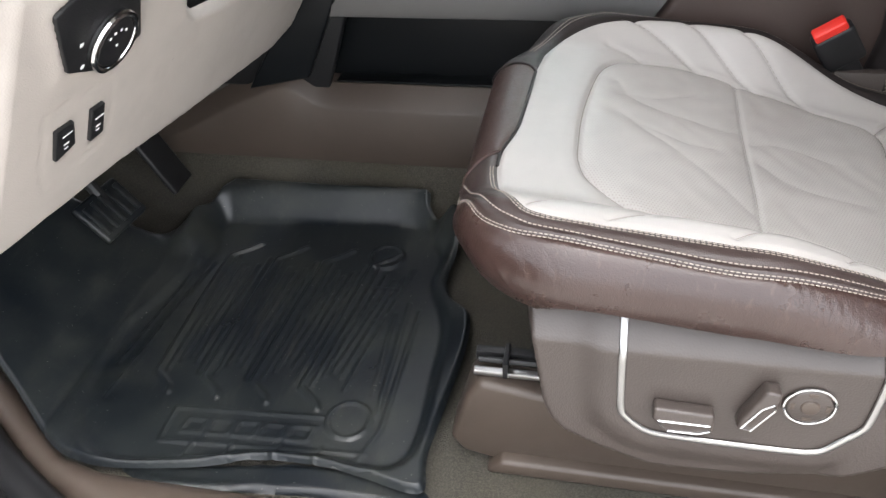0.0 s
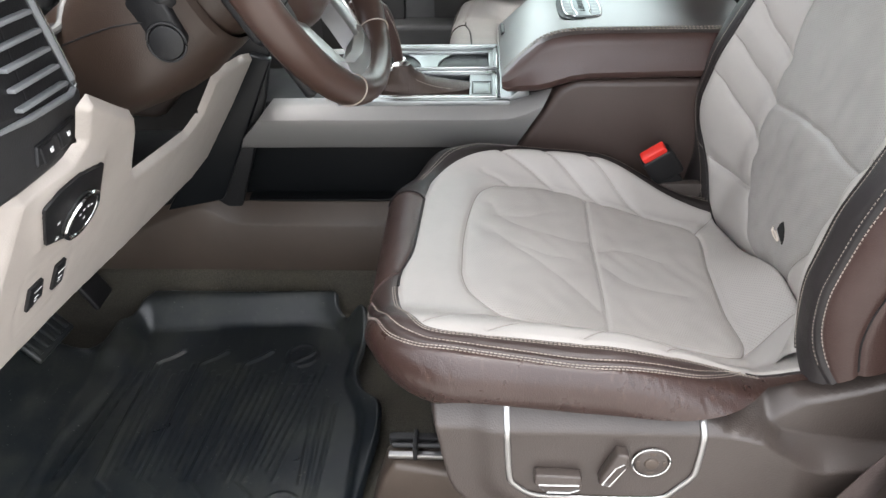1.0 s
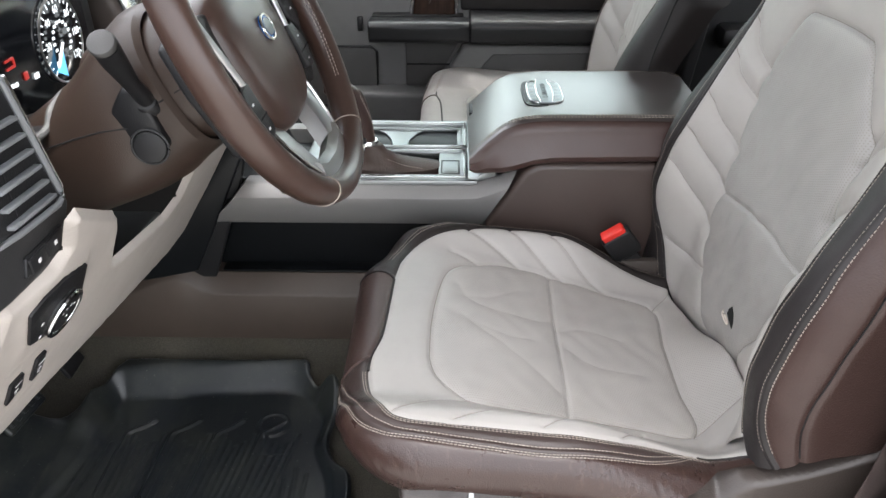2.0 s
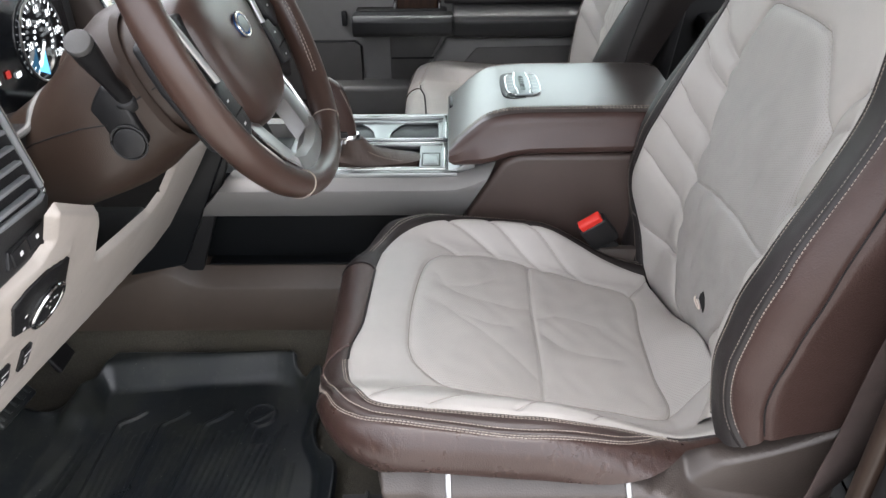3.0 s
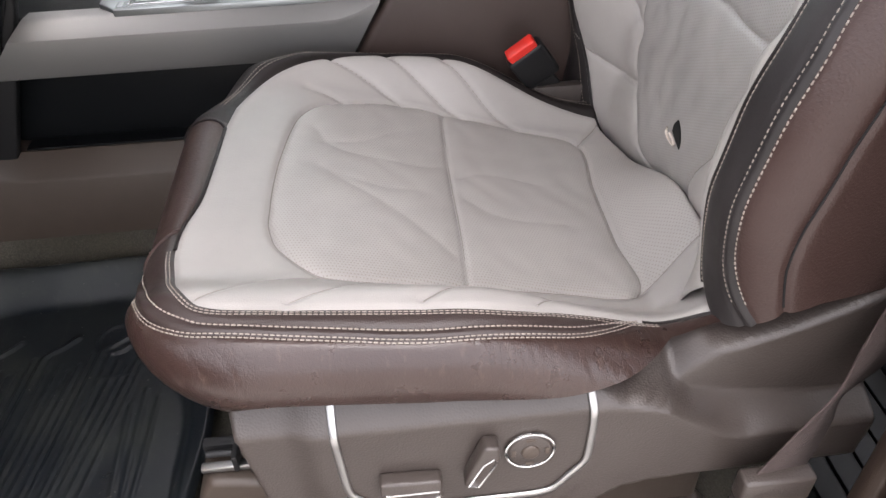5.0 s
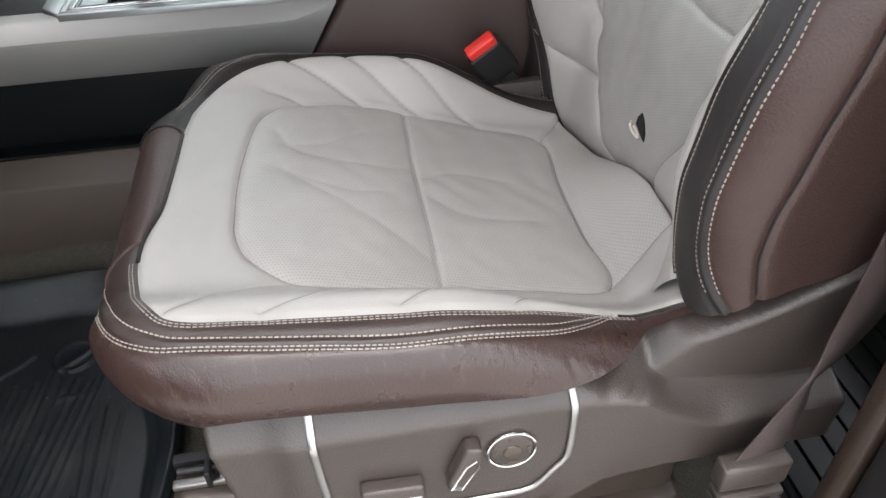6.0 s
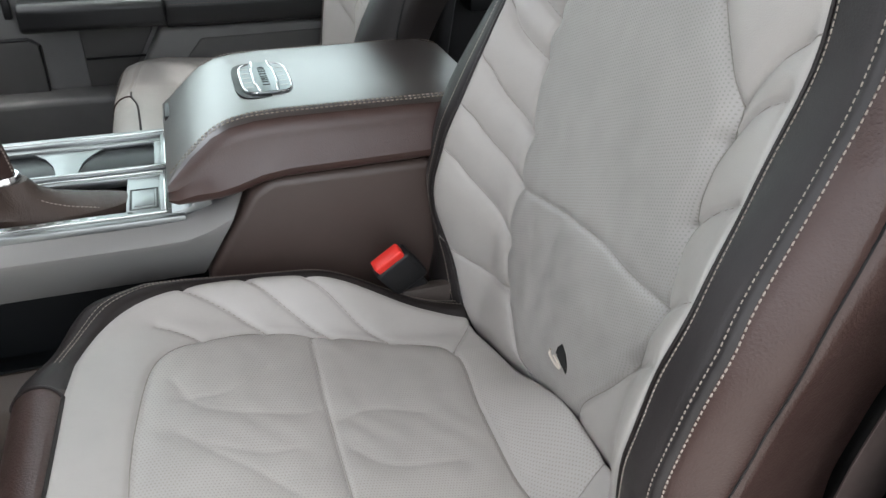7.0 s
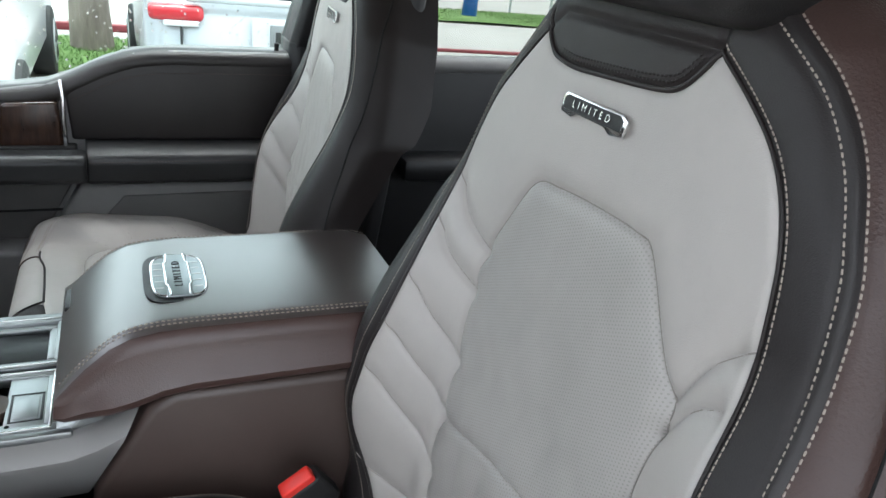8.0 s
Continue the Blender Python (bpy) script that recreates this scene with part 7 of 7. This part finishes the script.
tree = thing("tree", "grey-barked street tree with a leafy crown", "tree")
part("trunk", sweep([(0.10, 11.25, GROUND_Z), (0.08, 11.25, 0.2), (0.04, 11.27, 2.4), (0.1, 11.3, 5.4)], 0.2, 18, radii=[0.27, 0.22, 0.19, 0.15]), bark_material(), tree)
for a in range(5):
    c, s_ = math.cos(a * 1.26), math.sin(a * 1.26)
    part("limb", sweep([(0.1, 11.3, 5.2), (0.1 + 0.7 * c, 11.3 + 0.7 * s_, 6.4), (0.1 + 1.5 * c, 11.3 + 1.5 * s_, 7.8)], 0.08, 8, radii=[0.11, 0.07, 0.03]), bpy.data.materials["bark"], tree)


def crown():
    rng = np.random.default_rng(8)
    V, F = [], []
    for _ in range(2600):
        d = rng.normal(size=3)
        d /= np.linalg.norm(d)
        c = np.array([0.1, 11.3, 8.0]) + d * np.array([2.0, 2.0, 1.4]) * rng.uniform(0.4, 1.0) ** 0.5
        u, v = rng.normal(size=3) * 0.10, rng.normal(size=3) * 0.06
        k = len(V)
        V += [c - u, c + v, c + u, c - v]
        F.append((k, k + 1, k + 2, k + 3))
    return mesh_part("crown", V, F, GRASS, tree, "many small green leaves", smooth=False)


crown()
CAR_WHITE = Shader("car_white", (0.55, 0.56, 0.57), 0.18).m
CAR_PEARL = Shader("car_pearl", (0.40, 0.42, 0.44), 0.2, 0.2).m
CAR_SILVER = Shader("car_pale_silver", (0.55, 0.57, 0.60), 0.22, 0.3).m
CAR_GLASS = Shader("car_glass", (0.03, 0.035, 0.04), 0.05).m
PLATE_GREY = Shader("plate_grey", (0.16, 0.165, 0.17), 0.4).m
TYRE = plastic("tyre", (0.02, 0.02, 0.02), 0.8)
LAMP_RED = Shader("tail_lamp_red", (0.36, 0.02, 0.028), 0.15).m


def car(name, label, profile, width, paint, at, turn, tail, height):
    """A parked car from its side profile; its own x runs from tail to nose."""
    top = thing(name, label, "car", "parked cars")
    m = Matrix.Translation(at) @ Matrix.Rotation(turn, 4, "Z")
    secs = []
    for f, inset in ((-0.5, 0.34), (-0.49, 0.20), (-0.465, 0.10), (-0.43, 0.04), (-0.36, 0.0), (0.36, 0.0), (0.43, 0.04), (0.465, 0.10), (0.49, 0.20), (0.5, 0.34)):
        mid = np.mean(profile, 0)
        secs.append([m @ Vector((mid[0] + (x - mid[0]) * (1 - inset * 0.4), f * width * (1 if z < height * 0.6 else 0.86), mid[1] + (z - mid[1]) * (1 - inset * 0.5))) for x, z in profile])
    part("body", loft(secs), paint, top, "painted body", sharp=50)
    length = max(p[0] for p in profile)
    for wx in (0.20, 0.79):
        for side in (-1, 1):
            w = part("wheel", merge(None, disc((0, 0, 0), (0, 1, 0), 0.36, 0.36, 0.22, 36, 0.03), m @ Matrix.Translation((length * wx, side * width * 0.47 - 0.11, 0.36))), TYRE, top, "black tyre")
            hubm = m @ Matrix.Translation((length * wx, side * (width * 0.47 + 0.115), 0.36))
            part("rim", merge(None, disc((0, 0, 0), (0, side, 0), 0.24, 0.22, 0.01, 24), hubm), CAR_SILVER, w, "alloy rim")
            for k in range(5):
                part("rim_gap", merge(None, rbox((0, side * 0.012, 0.13), (0.07, 0.01, 0.12), 0.01), hubm @ Matrix.Rotation(k * 1.2566, 4, "Y")), TYRE, w)
    roof_z = height
    for side in (-1, 1):
        part("side_window", merge(None, prism([(length * 0.14, roof_z * 0.64), (length * 0.22, roof_z * 0.92), (length * 0.58, roof_z * 0.94), (length * 0.72, roof_z * 0.66)], "y", side * width * 0.435 - 0.02, side * width * 0.435 + 0.02, 0.01), m), CAR_GLASS, top, "dark side window")
    part("rear_window", merge(None, rbox((0.10 if tail else 0.35, 0, roof_z * 0.79), (0.05, width * 0.70, roof_z * 0.26), 0.02), m @ Matrix.Rotation(0, 4, "Y")), CAR_GLASS, top, "dark rear window")
    for side in (-1, 1):
        lampz = roof_z * 0.60
        lamp_ob = part("tail_lamp", merge(None, rbox((0.05, side * width * 0.40, lampz), (0.16, width * 0.18, 0.11), 0.04, 4), m), LAMP_RED, top, "red tail lamp")
        part("lamp_strip", merge(None, rbox((0.004, side * width * 0.385, lampz - 0.068), (0.05, width * 0.12, 0.045), 0.015, 3), m), CAR_WHITE, lamp_ob)
    for side in (-1, 1):
        part("panel_gap", merge(None, rbox((0.02, side * width * 0.385, roof_z * 0.44), (0.09, 0.012, roof_z * 0.22), 0.004), m), TYRE, top)
    part("tail_crease", merge(None, rbox((-0.004, 0, roof_z * 0.655), (0.05, width * 0.74, 0.05), 0.02, 3), m), paint, top)
    if tail:
        part("number_plate", merge(None, rbox((-0.015, 0, roof_z * 0.53), (0.03, 0.36, 0.18), 0.01), m), PLATE_GREY, top, "pale plate with plain dark bars")
        for k in range(5):
            part("plate_bar", merge(None, rbox((-0.032, -0.12 + 0.06 * k, roof_z * 0.53), (0.006, 0.04, 0.08), 0.003), m), TYRE, top)
        part("plate_recess", merge(None, rbox((-0.004, 0, roof_z * 0.53), (0.02, 0.62, 0.26), 0.02), m), CAR_SILVER, top)
        part("bumper_strip", merge(None, rbox((-0.04, 0, roof_z * 0.33), (0.14, width * 0.94, 0.22), 0.08, 4), m), TYRE, top)
    return top


SUV = [(0.02, 0.35), (0.0, 0.62), (0.04, 1.05), (0.10, 1.15), (0.28, 1.78), (0.6, 1.92), (2.6, 1.90), (3.5, 1.28), (4.9, 1.12), (5.15, 0.85), (5.15, 0.35)]
SEDAN = [(0.03, 0.35), (0.0, 0.70), (0.08, 1.02), (0.7, 1.08), (1.35, 1.52), (2.1, 1.62), (2.9, 1.55), (3.7, 1.12), (4.9, 0.95), (5.2, 0.75), (5.2, 0.35)]
car("parked_suv", "white parked utility car seen from behind", SUV, 2.08, CAR_PEARL, (1.62, 6.1, GROUND_Z), radians(90), True, 1.92)
car("parked_sedan", "white parked saloon beyond the window", SEDAN, 2.0, CAR_WHITE, (-1.27, 5.4, GROUND_Z), radians(90), True, 1.62)

building = thing("building", "long tan low building beyond the road", "building")
TAN = plastic("tan_wall", (0.50, 0.42, 0.33), 0.9)
part("wall", rbox((14, 34, GROUND_Z + 2.2), (60, 6, 4.4), 0.05), TAN, building)
part("roof", rbox((14, 34, GROUND_Z + 4.6), (61, 7, 0.4), 0.05), CAR_SILVER, building)
for k in range(9):
    wnd = part("window", rbox((-10 + 6 * k, 30.98, GROUND_Z + 2.2), (2.4, 0.1, 1.6), 0.02), CAR_GLASS, building)
fence = thing("fence", "thin grey rail fence along the far verge", "fence")
for k in range(12):
    part("post", rbox((4 + 1.3 * k, 19.6, GROUND_Z + 0.55), (0.06, 0.06, 1.1), 0.01), CAR_SILVER, fence)
for z in (0.55, 1.05):
    part("rail", rbox((11, 19.6, GROUND_Z + z), (15, 0.04, 0.05), 0.01), CAR_SILVER, fence)
hyd = thing("hydrant", "blue fire hydrant on the verge", "hydrant")
part("barrel", disc((8.5, 17.9, GROUND_Z), (0, 0, 1), 0.20, 0.17, 0.75, 20, 0.02), BLUE, hyd)
part("cap", disc((8.5, 17.9, GROUND_Z + 0.75), (0, 0, 1), 0.20, 0.07, 0.18, 20, 0.02), BLUE, hyd)

# ---- from plan units to metres ----
for data in [*bpy.data.meshes]:
    data.transform(Matrix.Scale(K, 4))
for text in bpy.data.curves:
    text.size, text.extrude = text.size * K, text.extrude * K
for ob in scene.objects:
    if ob.type not in ("CAMERA", "LIGHT"):
        ob.location = ob.location * K
